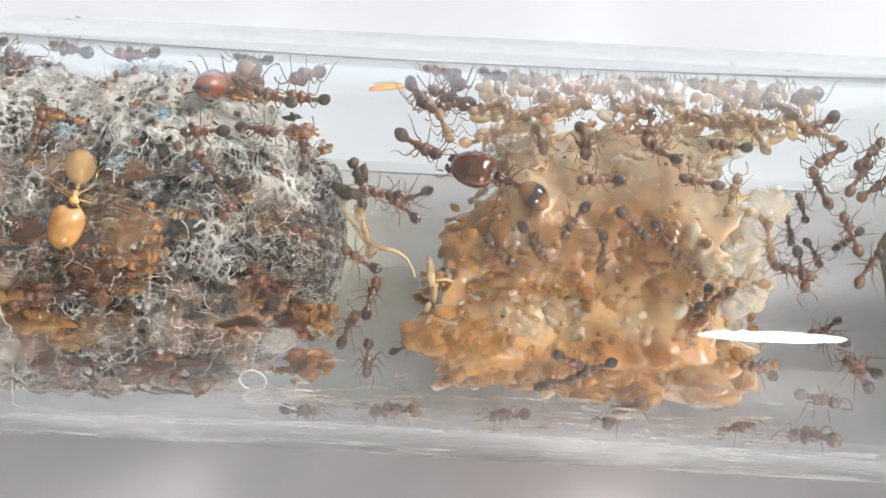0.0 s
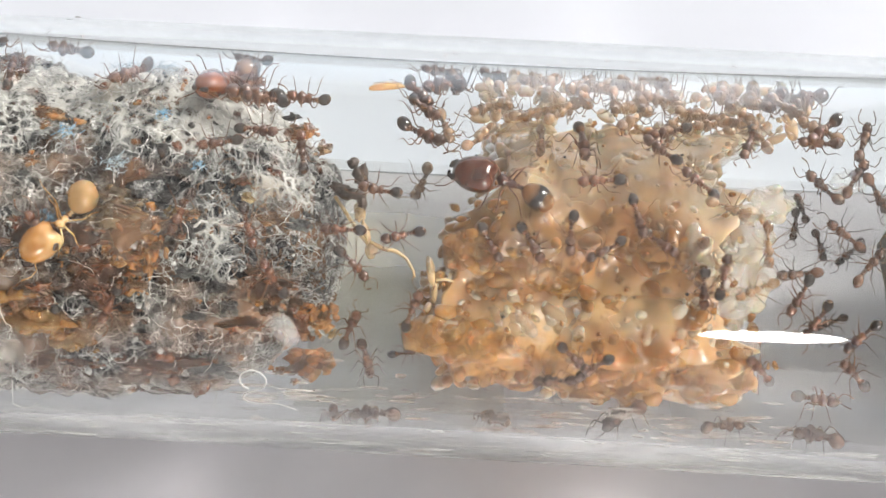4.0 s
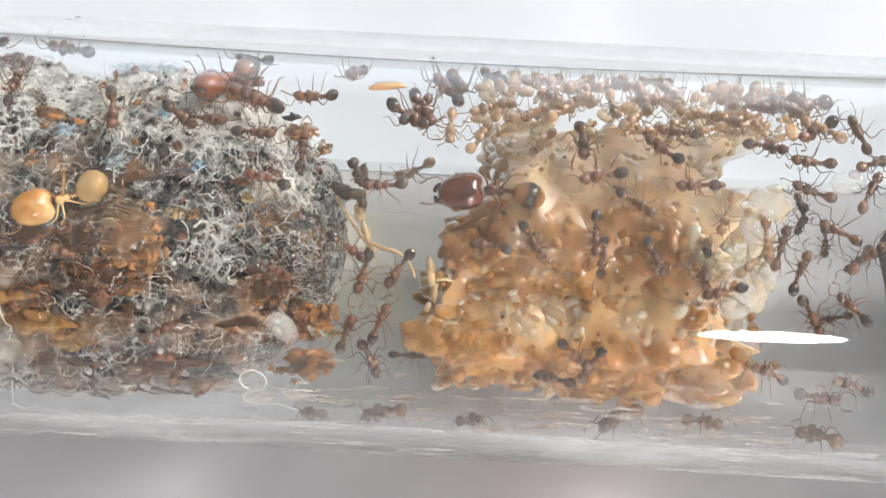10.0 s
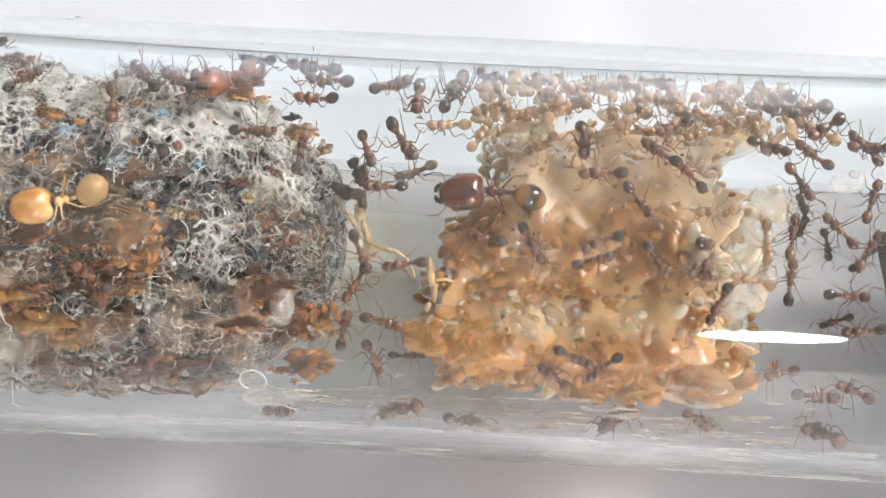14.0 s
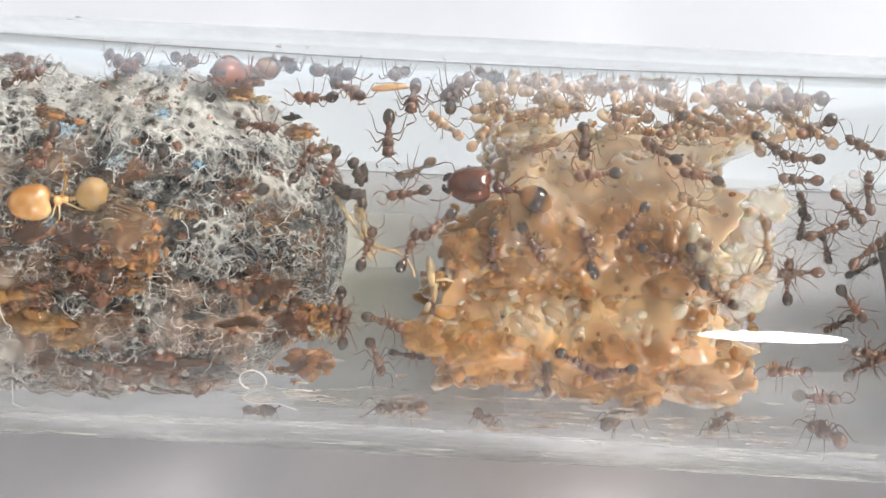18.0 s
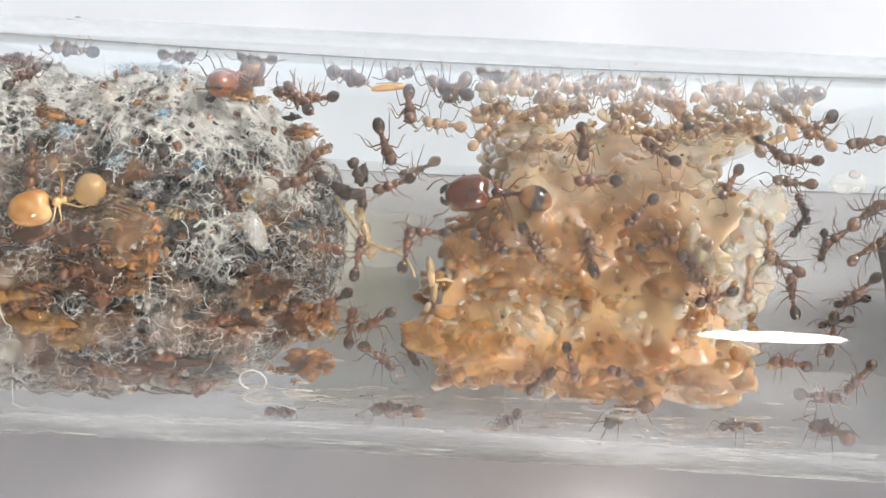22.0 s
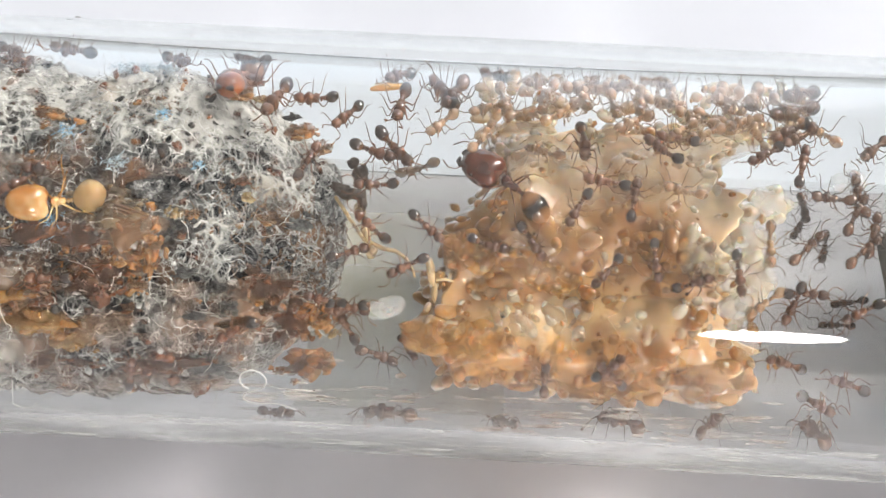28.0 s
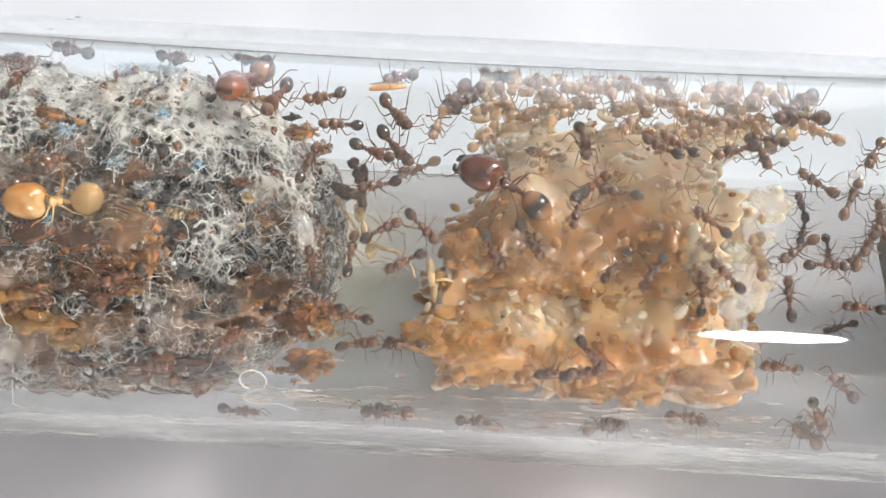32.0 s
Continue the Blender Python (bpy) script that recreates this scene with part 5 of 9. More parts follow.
def make_ant(k, label, m, seed=1, group="ants in the tube", name="ant", category="ant", size=1.0):
    """An ant standing at the pose m, its feet at the origin and its head towards +X."""
    rnd = random.Random(seed)
    hl, hw, bl, zc, gl = k["dims"]
    ant = tagged(new(name), label, category, group)
    ant.matrix_basis = m @ Matrix.Scale(size * (0.79 if hl < 1 else 1.0), 4)
    P = lambda x, y, z, rx=0, ry=0, rz=0: pose(x * MM, y * MM, z * MM, rx, ry, rz)
    part_of("thorax", k["thorax"], ant, "", P(0, 0, zc + 0.03))
    head = part_of("head", k["head"], ant, "", P(0.46 * bl, 0, zc + 0.02, 0, (3 if hl > 1 else 8) + rnd.uniform(-6, 6), rnd.uniform(-8, 8)))
    for s in (1, -1):
        part_of("mandible", k["mandible"][s], head, "", P(hl * 0.92, s * hw * 0.14, -0.1 * hw))
        part_of("eye", k["eye"], head, "", P(hl * 0.58, s * hw * 0.43, 0.1 * hw))
        feeler = part_of("antenna", k["antenna", s], head, "", P(hl * 0.8, s * hw * 0.16, 0.05, rnd.uniform(-25, 25), rnd.uniform(-25, 20), rnd.uniform(-25, 25)))
        FEELERS.setdefault(ant.name, []).append((feeler, (hl * 0.8, s * hw * 0.16, 0.05)))
    part_of("petiole", k["petiole"], ant, "", P(-0.5 * bl - 0.12, 0, zc))
    part_of("gaster", k["gaster"], ant, "", P(-0.5 * bl - 0.27, 0, zc + 0.05, 0, rnd.uniform(-16, 14), rnd.uniform(-14, 14)))
    legs = []
    for s in (1, -1):
        for n, x in enumerate((0.26, 0.06, -0.16)):
            rest = (x * bl, s * 0.1, zc - 0.06, rnd.uniform(-8, 8), 0, rnd.uniform(-16, 16))
            legs.append((part_of("leg", k["leg", s, n], ant, "", P(*rest)), rest, s, n))
    LEGS[ant.name] = legs
    return ant


def crawl(ant, path, inward, seed):
    """Key an ant along its path of (seconds, s, phi, r, heading, pitch), with small fidgets, stepping legs and waving antennae."""
    rnd = random.Random(seed)
    ts = sorted({round(t, 2) for t, *_ in path} | {round(min(32.0, k + rnd.uniform(0.1, 0.9)), 2) for k in range(0, 32)})
    old, times = -9, []
    known = {round(t, 2) for t, *_ in path}
    for t in ts:
        if t in known or t - old > 0.45:
            times.append(t)
            old = t
    col = [np.array([p[i] for p in path], float) for i in range(6)]
    at = lambda t: [float(np.interp(t, col[0], col[i])) for i in range(1, 6)]
    rows, walked, last = [], 0.0, None
    for t in times:
        s, phi, r, h, pitch = at(t)
        if t not in known:
            s, phi, h = s + rnd.gauss(0, 0.035), phi + rnd.gauss(0, 0.3), h + rnd.gauss(0, 3)
        rows.append((t, on_wall(s, phi, h, r, inward, pitch)))
    walk(ant, rows)
    total = float(np.sum(np.hypot(np.diff(col[1]), np.diff(np.radians(col[2])) * 6.5)))
    if total > 1.5:
        keys, phase = [(0.0, 0.0)], 0.0
        s0, p0, _, h0, _ = at(0.0)
        for k in range(1, 129):
            t = k * 0.25
            s1, p1, _, h1, _ = at(t)
            step = math.hypot(s1 - s0, radians(p1 - p0) * 6.5) + abs(h1 - h0) * 0.006
            s0, p0, h0 = s1, p1, h1
            if step > 0.03:
                phase += min(2.4, step * 4.5)
                if keys[-1][0] < t - 0.26:
                    keys.append((t - 0.25, keys[-1][1]))
                keys.append((t, phase))
        if keys[-1][0] < 32:
            keys.append((32.0, keys[-1][1]))
        for leg, rest, side, n in LEGS[ant.name]:
            x, y, z, rx, ry, rz = rest
            off = 0.0 if (n + (side > 0)) % 2 else math.pi
            walk(leg, [(t, pose(x * MM, y * MM, z * MM, rx + side * 7 * max(0, math.cos(ph + off)), ry, rz + side * 13 * math.sin(ph + off))) for t, ph in keys])
    for feeler, (x, y, z) in FEELERS[ant.name]:
        t, wave = 0.0, []
        while t < 32:
            wave.append((t, pose(x * MM, y * MM, z * MM, rnd.gauss(0, 14), rnd.gauss(-3, 12), rnd.gauss(0, 16))))
            t += rnd.uniform(0.8, 2.2)
        wave.append((32.0, wave[0][1]))
        walk(feeler, wave)


# ---------------------------------------------------------------- the colony
ANTS = {}
ANTS["a1"] = make_ant(MINOR_K, "brown worker ant with a dark shiny gaster hanging from the glass", on_wall(-11.38, 66.4, -155, 6.99, True, -0), 1, size=0.98)
ANTS["a3"] = make_ant(MINOR_K, "brown worker ant with a dark shiny gaster in the clear gap", on_wall(-4.67, 26.2, 98, 6.97, True, -1), 2, size=0.85)
ANTS["a4"] = make_ant(MINOR_K, "brown worker ant with a dark shiny gaster near the cotton", on_wall(-4.88, 43.4, 171, 7.00, True, -0), 3, size=0.86)
ANTS["a5"] = make_ant(MINOR_K, "brown worker ant with a dark shiny gaster near the cotton", on_wall(-5.09, 58.4, -121, 6.92, True, -2), 4, size=1.15)
ANTS["a6"] = make_ant(MINOR_K, "brown worker ant with a dark shiny gaster hanging from the glass", on_wall(-0.45, 69.8, -155, 7.00, True, -0), 5, size=0.85)
ANTS["a7"] = make_ant(MINOR_K, "brown worker ant with a dark shiny gaster in the clear gap", on_wall(-0.95, 47.5, -61, 6.96, True, -1), 6, size=1.04)
ANTS["a9"] = make_ant(MINOR_K, "brown worker ant with a dark shiny gaster in the clear gap", on_wall(-0.71, 28.1, -29, 6.99, True, -0), 7, size=1.03)
ANTS["a10"] = make_ant(MINOR_K, "brown worker ant with a dark shiny gaster near the cotton", on_wall(-6.05, 44.0, 162, 7.00, True, -0), 8, size=0.95)
ANTS["a11"] = make_ant(MINOR_K, "brown worker ant with a dark shiny gaster near the cotton", on_wall(-8.18, 29.2, -172, 7.00, True, -0), 9, size=0.94)
ANTS["a14"] = make_ant(MINOR_K, "brown worker ant with a dark shiny gaster near the cotton", on_wall(-7.83, 19.4, 132, 6.98, True, -1), 10, size=0.86)
ANTS["a15"] = make_ant(MINOR_K, "brown worker ant with a dark shiny gaster near the cotton", on_wall(-6.83, 8.3, -119, 6.98, True, -1), 11, size=0.88)
ANTS["a16"] = make_ant(MINOR_K, "brown worker ant with a dark shiny gaster in the clear gap", on_wall(-4.32, 1.4, 157, 7.00, True, -0), 12, size=0.85)
ANTS["a17"] = make_ant(MINOR_K, "brown worker ant with a dark shiny gaster near the cotton", on_wall(-5.69, -12.0, 118, 6.99, True, -1), 13, size=0.85)
ANTS["a18"] = make_ant(MINOR_K, "brown worker ant with a dark shiny gaster in the clear gap", on_wall(-1.33, 10.9, 143, 6.99, True, -0), 14, size=0.85)
ANTS["a19"] = make_ant(LIGHT_K, "pale amber worker ant, translucent and glossy hanging from the glass", on_wall(-1.75, 161.6, 157, 6.99, True, -0), 15, size=1.15)
ANTS["a20"] = make_ant(MINOR_K, "brown worker ant with a dark shiny gaster in the clear gap", on_wall(-2.08, 13.7, 172, 7.00, True, -0), 16, size=0.85)
ANTS["a21"] = make_ant(MINOR_K, "brown worker ant with a dark shiny gaster in the clear gap", on_wall(-2.80, -23.3, 67, 6.98, True, -1), 17, size=0.85)
ANTS["a22"] = make_ant(MINOR_K, "brown worker ant with a dark shiny gaster in the clear gap", on_wall(-2.09, -13.9, 74, 6.99, True, -1), 18, size=0.85)
ANTS["a23"] = make_ant(DUSK_K, "dusky grey-brown worker ant with thin legs in the clear gap", on_wall(-2.17, -34.7, -93, 6.98, True, -1), 19, size=0.85)
ANTS["a25"] = make_ant(MINOR_K, "brown worker ant with a dark shiny gaster in the clear gap", on_wall(-2.63, -4.2, 150, 6.99, True, -0), 20, size=0.85)
ANTS["a26"] = make_ant(MINOR_K, "brown worker ant with a dark shiny gaster hanging from the glass", on_wall(-1.31, 221.7, -38, 6.99, True, -0), 21, size=0.85)
ANTS["c1"] = make_ant(MINOR_K, "brown worker ant with a dark shiny gaster near the cotton", on_wall(-15.50, 56.8, 105, 6.86, True, -3), 22, size=0.86)
ANTS["c2"] = make_ant(MINOR_K, "brown worker ant with a dark shiny gaster near the cotton", on_wall(-13.62, 27.5, 85, 6.97, True, -1), 23, size=0.92)
ANTS["c3"] = make_ant(MINOR_K, "brown worker ant with a dark shiny gaster near the cotton", on_wall(-13.03, -19.5, -177, 7.00, True, -0), 24, size=0.85)
ANTS["M1"] = make_ant(MAJOR_K, "big-headed red-brown soldier ant with dark gaster", on_wall(2.05, 25.7, 156, 4.93, False, -0), 25, size=0.80)
ANTS["M2"] = make_ant(SOLDIER_K, "red-brown soldier ant clinging beside the cotton plug", on_wall(-7.78, 57.1, -118, 6.89, True, 0), 26, size=0.90)
ANTS["M3"] = make_ant(CALLOW_K, "pale orange soldier ant resting on the cotton", on_wall(-12.09, 8.1, -99, 6.93, True, 0), 27, size=0.74)
ANTS["r1"] = make_ant(MINOR_K, "brown worker ant with a dark shiny gaster on the brood", on_wall(4.78, 44.0, -84, 5.05, False, 0), 28, size=1.05)
ANTS["r2"] = make_ant(MINOR_K, "brown worker ant with a dark shiny gaster on the glass", on_wall(7.23, 29.8, -30, 6.99, True, -0), 29, size=0.88)
ANTS["r3"] = make_ant(MINOR_K, "brown worker ant with a dark shiny gaster on the glass", on_wall(8.37, 21.8, 172, 7.00, True, -0), 30, size=0.85)
ANTS["r4"] = make_ant(MINOR_K, "brown worker ant with a dark shiny gaster on the glass", on_wall(5.08, 20.7, -177, 7.00, True, -0), 31, size=0.92)
ANTS["r5"] = make_ant(MINOR_K, "brown worker ant with a dark shiny gaster on the brood", on_wall(3.22, 2.1, -52, 4.92, False, 1), 32, size=0.89)
ANTS["r6"] = make_ant(MINOR_K, "brown worker ant with a dark shiny gaster on the glass", on_wall(6.44, 7.7, -40, 7.00, True, -0), 33, size=0.85)
ANTS["r7"] = make_ant(LIGHT_K, "pale amber worker ant, translucent and glossy on the glass", on_wall(9.56, 19.3, 72, 6.99, True, -1), 34, size=0.85)
ANTS["r8"] = make_ant(LIGHT_K, "pale amber worker ant, translucent and glossy on the glass", on_wall(10.76, 5.0, -79, 6.98, True, -1), 35, size=0.85)
ANTS["r9"] = make_ant(DUSK_K, "dusky grey-brown worker ant with thin legs on the glass", on_wall(11.39, -1.3, 170, 7.00, True, -0), 36, size=0.85)
ANTS["r10"] = make_ant(DUSK_K, "dusky grey-brown worker ant with thin legs on the glass", on_wall(12.35, 22.7, 110, 6.98, True, -1), 37, size=0.85)
ANTS["r11"] = make_ant(DUSK_K, "dusky grey-brown worker ant with thin legs on the glass", on_wall(12.72, 31.0, -140, 6.99, True, -1), 38, size=0.85)
ANTS["r12"] = make_ant(MINOR_K, "brown worker ant with a dark shiny gaster on the glass", on_wall(12.49, 42.4, -141, 6.99, True, -1), 39, size=0.97)
ANTS["r13"] = make_ant(DUSK_K, "dusky grey-brown worker ant with thin legs on the glass", on_wall(13.76, 26.3, 55, 6.99, True, -1), 40, size=0.85)
ANTS["r14"] = make_ant(DUSK_K, "dusky grey-brown worker ant with thin legs on the glass", on_wall(13.32, 10.2, 115, 6.99, True, -1), 41, size=0.85)
ANTS["r15"] = make_ant(DUSK_K, "dusky grey-brown worker ant with thin legs on the glass", on_wall(14.04, 1.4, 54, 6.99, True, -1), 42, size=0.85)
ANTS["r16"] = make_ant(DUSK_K, "dusky grey-brown worker ant with thin legs hanging from the glass", on_wall(14.31, 157.0, -111, 6.97, True, -1), 43, size=0.85)
ANTS["r17"] = make_ant(MINOR_K, "brown worker ant with a dark shiny gaster on the glass", on_wall(14.00, -26.9, 159, 7.00, True, -0), 44, size=0.85)
ANTS["r18"] = make_ant(MINOR_K, "brown worker ant with a dark shiny gaster on the glass", on_wall(13.09, -39.4, -12, 7.00, True, -0), 45, size=0.92)
ANTS["r19"] = make_ant(MINOR_K, "brown worker ant with a dark shiny gaster on the glass", on_wall(14.04, -29.2, 127, 6.98, True, -1), 46, size=0.87)
ANTS["r20"] = make_ant(DUSK_K, "dusky grey-brown worker ant with thin legs on the glass", on_wall(13.15, -58.3, 170, 7.00, True, -0), 47, size=1.11)
ANTS["r21"] = make_ant(MINOR_K, "brown worker ant with a dark shiny gaster on the glass", on_wall(10.70, -29.7, 158, 7.00, True, -0), 48, size=0.85)
ANTS["r22"] = make_ant(DUSK_K, "dusky grey-brown worker ant with thin legs hanging from the glass", on_wall(16.25, 170.2, 140, 6.99, True, -1), 49, size=0.88)
ANTS["r23"] = make_ant(MINOR_K, "brown worker ant with a dark shiny gaster on the glass", on_wall(9.37, 33.4, 175, 7.00, True, -0), 50, size=0.85)
ANTS["r24"] = make_ant(LIGHT_K, "pale amber worker ant, translucent and glossy on the glass", on_wall(10.60, 42.2, -12, 7.00, True, -0), 51, size=0.85)
ANTS["r25"] = make_ant(DUSK_K, "dusky grey-brown worker ant with thin legs on the glass", on_wall(14.22, 33.8, 45, 6.98, True, -1), 52, size=0.85)
ANTS["m1"] = make_ant(MINOR_K, "brown worker ant with a dark shiny gaster on the brood", on_wall(2.14, -2.1, -42, 4.94, False, 1), 53, size=0.85)
ANTS["m2"] = make_ant(MINOR_K, "brown worker ant with a dark shiny gaster on the glass", on_wall(4.33, 7.8, -121, 6.99, True, -1), 54, size=0.85)
ANTS["m3"] = make_ant(MINOR_K, "brown worker ant with a dark shiny gaster on the brood", on_wall(5.47, -1.1, -95, 4.92, False, 1), 55, size=0.85)
ANTS["m4"] = make_ant(MINOR_K, "brown worker ant with a dark shiny gaster on the brood", on_wall(7.61, 5.5, -51, 4.94, False, 0), 56, size=0.85)
ANTS["m5"] = make_ant(LIGHT_K, "pale amber worker ant, translucent and glossy on the brood", on_wall(8.65, -0.9, -108, 4.94, False, 1), 57, size=0.85)
ANTS["m6"] = make_ant(MINOR_K, "brown worker ant with a dark shiny gaster on the glass", on_wall(5.32, -33.5, -151, 7.00, True, -0), 58, size=0.85)
ANTS["m7"] = make_ant(MINOR_K, "brown worker ant with a dark shiny gaster on the glass", on_wall(4.81, -31.7, -23, 7.00, True, -0), 59, size=0.85)
ANTS["m8"] = make_ant(MINOR_K, "brown worker ant with a dark shiny gaster on the glass", on_wall(9.22, -9.7, 34, 7.00, True, -0), 60, size=0.85)
ANTS["m9"] = make_ant(DUSK_K, "dusky grey-brown worker ant with thin legs on the glass", on_wall(4.04, -39.2, -163, 7.00, True, -0), 61, size=0.85)
ANTS["m10"] = make_ant(DUSK_K, "dusky grey-brown worker ant with thin legs on the glass", on_wall(6.52, -52.0, -130, 6.99, True, -1), 62, size=1.15)
ANTS["m11"] = make_ant(DUSK_K, "dusky grey-brown worker ant with thin legs on the glass", on_wall(10.65, -53.4, 37, 7.00, True, -0), 63, size=0.85)
ANTS["m12"] = make_ant(MINOR_K, "brown worker ant with a dark shiny gaster on the brood", on_wall(3.22, -38.9, 13, 4.95, False, 0), 64, size=0.85)
ANTS["m13"] = make_ant(MINOR_K, "brown worker ant with a dark shiny gaster on the brood", on_wall(8.99, -17.5, -93, 4.94, False, 1), 65, size=0.85)
ANTS["b1"] = make_ant(DUSK_K, "dusky grey-brown worker ant with thin legs in the clear gap", on_wall(-4.52, -61.1, 11, 7.00, True, -0), 66, size=0.85)
ANTS["b2"] = make_ant(DUSK_K, "dusky grey-brown worker ant with thin legs in the clear gap", on_wall(-1.43, -58.3, -167, 7.00, True, -0), 67, size=1.08)
ANTS["b3"] = make_ant(DUSK_K, "dusky grey-brown worker ant with thin legs on the glass", on_wall(2.56, -55.4, -179, 7.00, True, -0), 68, size=0.85)
ANTS["t1"] = make_ant(DUSK_K, "dusky grey-brown worker ant with thin legs on the glass", on_wall(0.20, 59.6, -73, 6.94, True, -2), 69, size=1.15)
ANTS["t2"] = make_ant(MINOR_K, "brown worker ant with a dark shiny gaster on the glass", on_wall(-0.02, 48.1, 160, 7.00, True, -0), 70, size=1.00)
ANTS["t3"] = make_ant(DUSK_K, "dusky grey-brown worker ant with thin legs on the glass", on_wall(1.64, 62.0, -53, 6.99, True, -1), 71, size=0.85)
ANTS["t4"] = make_ant(LIGHT_K, "pale amber worker ant, translucent and glossy hanging from the glass", on_wall(3.02, 62.7, -148, 6.99, True, -0), 72, size=1.00)
ANTS["t5"] = make_ant(LIGHT_K, "pale amber worker ant, translucent and glossy on the glass", on_wall(4.60, 59.6, 55, 6.97, True, -1), 73, size=0.94)
ANTS["t6"] = make_ant(LIGHT_K, "pale amber worker ant, translucent and glossy on the glass", on_wall(6.22, 60.8, -83, 6.98, True, -1), 74, size=0.85)
ANTS["t7"] = make_ant(LIGHT_K, "pale amber worker ant, translucent and glossy hanging from the glass", on_wall(7.22, 63.7, -57, 6.99, True, -1), 75, size=0.85)
ANTS["t8"] = make_ant(LIGHT_K, "pale amber worker ant, translucent and glossy hanging from the glass", on_wall(9.18, 68.8, -158, 7.00, True, -0), 76, size=1.15)
ANTS["t9"] = make_ant(LIGHT_K, "pale amber worker ant, translucent and glossy on the glass", on_wall(10.47, 58.1, -100, 6.93, True, -2), 77, size=1.15)
ANTS["t10"] = make_ant(DUSK_K, "dusky grey-brown worker ant with thin legs on the glass", on_wall(11.14, 57.3, -101, 6.93, True, -2), 78, size=1.15)
ANTS["t11"] = make_ant(DUSK_K, "dusky grey-brown worker ant with thin legs on the glass", on_wall(12.40, 60.0, -127, 6.96, True, -1), 79, size=1.15)
ANTS["t12"] = make_ant(LIGHT_K, "pale amber worker ant, translucent and glossy on the glass", on_wall(2.99, 42.0, 14, 7.00, True, -0), 80, size=0.85)
ANTS["t13"] = make_ant(LIGHT_K, "pale amber worker ant, translucent and glossy on the glass", on_wall(5.71, 48.9, -81, 6.97, True, -1), 81, size=0.88)
ANTS["t14"] = make_ant(LIGHT_K, "pale amber worker ant, translucent and glossy on the glass", on_wall(7.58, 40.4, -127, 6.98, True, -1), 82, size=0.85)
ANTS["t15"] = make_ant(LIGHT_K, "pale amber worker ant, translucent and glossy on the glass", on_wall(9.10, 42.4, -159, 7.00, True, -0), 83, size=0.85)
ANTS["t16"] = make_ant(LIGHT_K, "pale amber worker ant, translucent and glossy on the glass", on_wall(0.03, 34.0, -67, 6.99, True, -1), 84, size=0.85)
ANTS["t17"] = make_ant(LIGHT_K, "pale amber worker ant, translucent and glossy on the glass", on_wall(1.26, 42.8, -148, 7.00, True, -0), 85, size=0.85)
ANTS["t18"] = make_ant(LIGHT_K, "pale amber worker ant, translucent and glossy on the brood", on_wall(3.30, 45.9, -76, 4.94, False, 1), 86, size=0.85)
ANTS["t19"] = make_ant(LIGHT_K, "pale amber worker ant, translucent and glossy on the glass", on_wall(7.24, 50.6, 152, 7.00, True, -0), 87, size=0.85)
ANTS["t20"] = make_ant(LIGHT_K, "pale amber worker ant, translucent and glossy on the glass", on_wall(1.33, 31.9, 27, 7.00, True, -0), 88, size=0.85)
ANTS["t21"] = make_ant(MINOR_K, "brown worker ant with a dark shiny gaster on the glass", on_wall(6.84, 37.4, -96, 6.98, True, -1), 89, size=0.85)
ANTS["a30"] = make_ant(MINOR_K, "brown worker ant with a dark shiny gaster hanging from the glass", on_wall(-13.82, 68.5, 164, 7.00, True, -0), 90, size=0.99)
ANTS["a31"] = make_ant(MINOR_K, "brown worker ant with a dark shiny gaster near the cotton", on_wall(-6.14, 30.6, -12, 7.00, True, -0), 91, size=0.85)
ANTS["a32"] = make_ant(MINOR_K, "brown worker ant with a dark shiny gaster hanging from the glass", on_wall(-16.50, 66.7, 0, 7.00, True, -0), 92, size=0.85)
ANTS["a33"] = make_ant(DUSK_K, "dusky grey-brown worker ant with thin legs hanging from the glass", on_wall(-7.22, 67.1, 169, 7.00, True, -0), 93, size=0.85)
ANTS["a34"] = make_ant(MINOR_K, "brown worker ant with a dark shiny gaster on the glass", on_wall(-0.10, 42.5, -160, 7.00, True, -0), 94, size=0.87)
ANTS["r36"] = make_ant(DUSK_K, "dusky grey-brown worker ant with thin legs on the glass", on_wall(14.26, 22.8, 33, 7.00, True, -0), 95, size=0.85)
ANTS["r37"] = make_ant(MINOR_K, "brown worker ant with a dark shiny gaster on the glass", on_wall(11.86, -2.0, -74, 6.99, True, -1), 96, size=0.85)
ANTS["r38"] = make_ant(LIGHT_K, "pale amber worker ant, translucent and glossy on the glass", on_wall(9.96, -5.5, -177, 7.00, True, -0), 97, size=0.85)
ANTS["r39"] = make_ant(MINOR_K, "brown worker ant with a dark shiny gaster on the glass", on_wall(12.75, -19.3, 167, 7.00, True, -0), 98, size=0.85)

CROWD = [(1.9, 47, -80), (3.4, 52, -105), (4.6, 50, -70), (5.3, 57, 20), (6.6, 49, -95), (7.7, 53, -85), (8.3, 44, 160), (9.7, 52, -110), (11.6, 49, -60), (12.4, 41, 150), (4.0, 44, 35), (6.2, 41, -140), (9.2, 43, -30), (10.4, 40, 110)]
for n, (s, phi, h) in enumerate(CROWD):
    ANTS["u%d" % n] = make_ant(LIGHT_K, "pale amber worker ant in the crowd on the glass", on_wall(s, phi, h, 6.97, True, -1), 110 + n, size=0.95)

FAR = [(15.4, 173, 80), (14.3, 165, 95), (15.8, 201, 160), (12.9, 182, -70)]
for n, (s, phi, h) in enumerate(FAR):
    ANTS["f%d" % n] = make_ant(DUSK_K, "dusky worker ant on the far side of the glass", on_wall(s, phi, h, 6.99, True, 0), 140 + n, size=0.85)


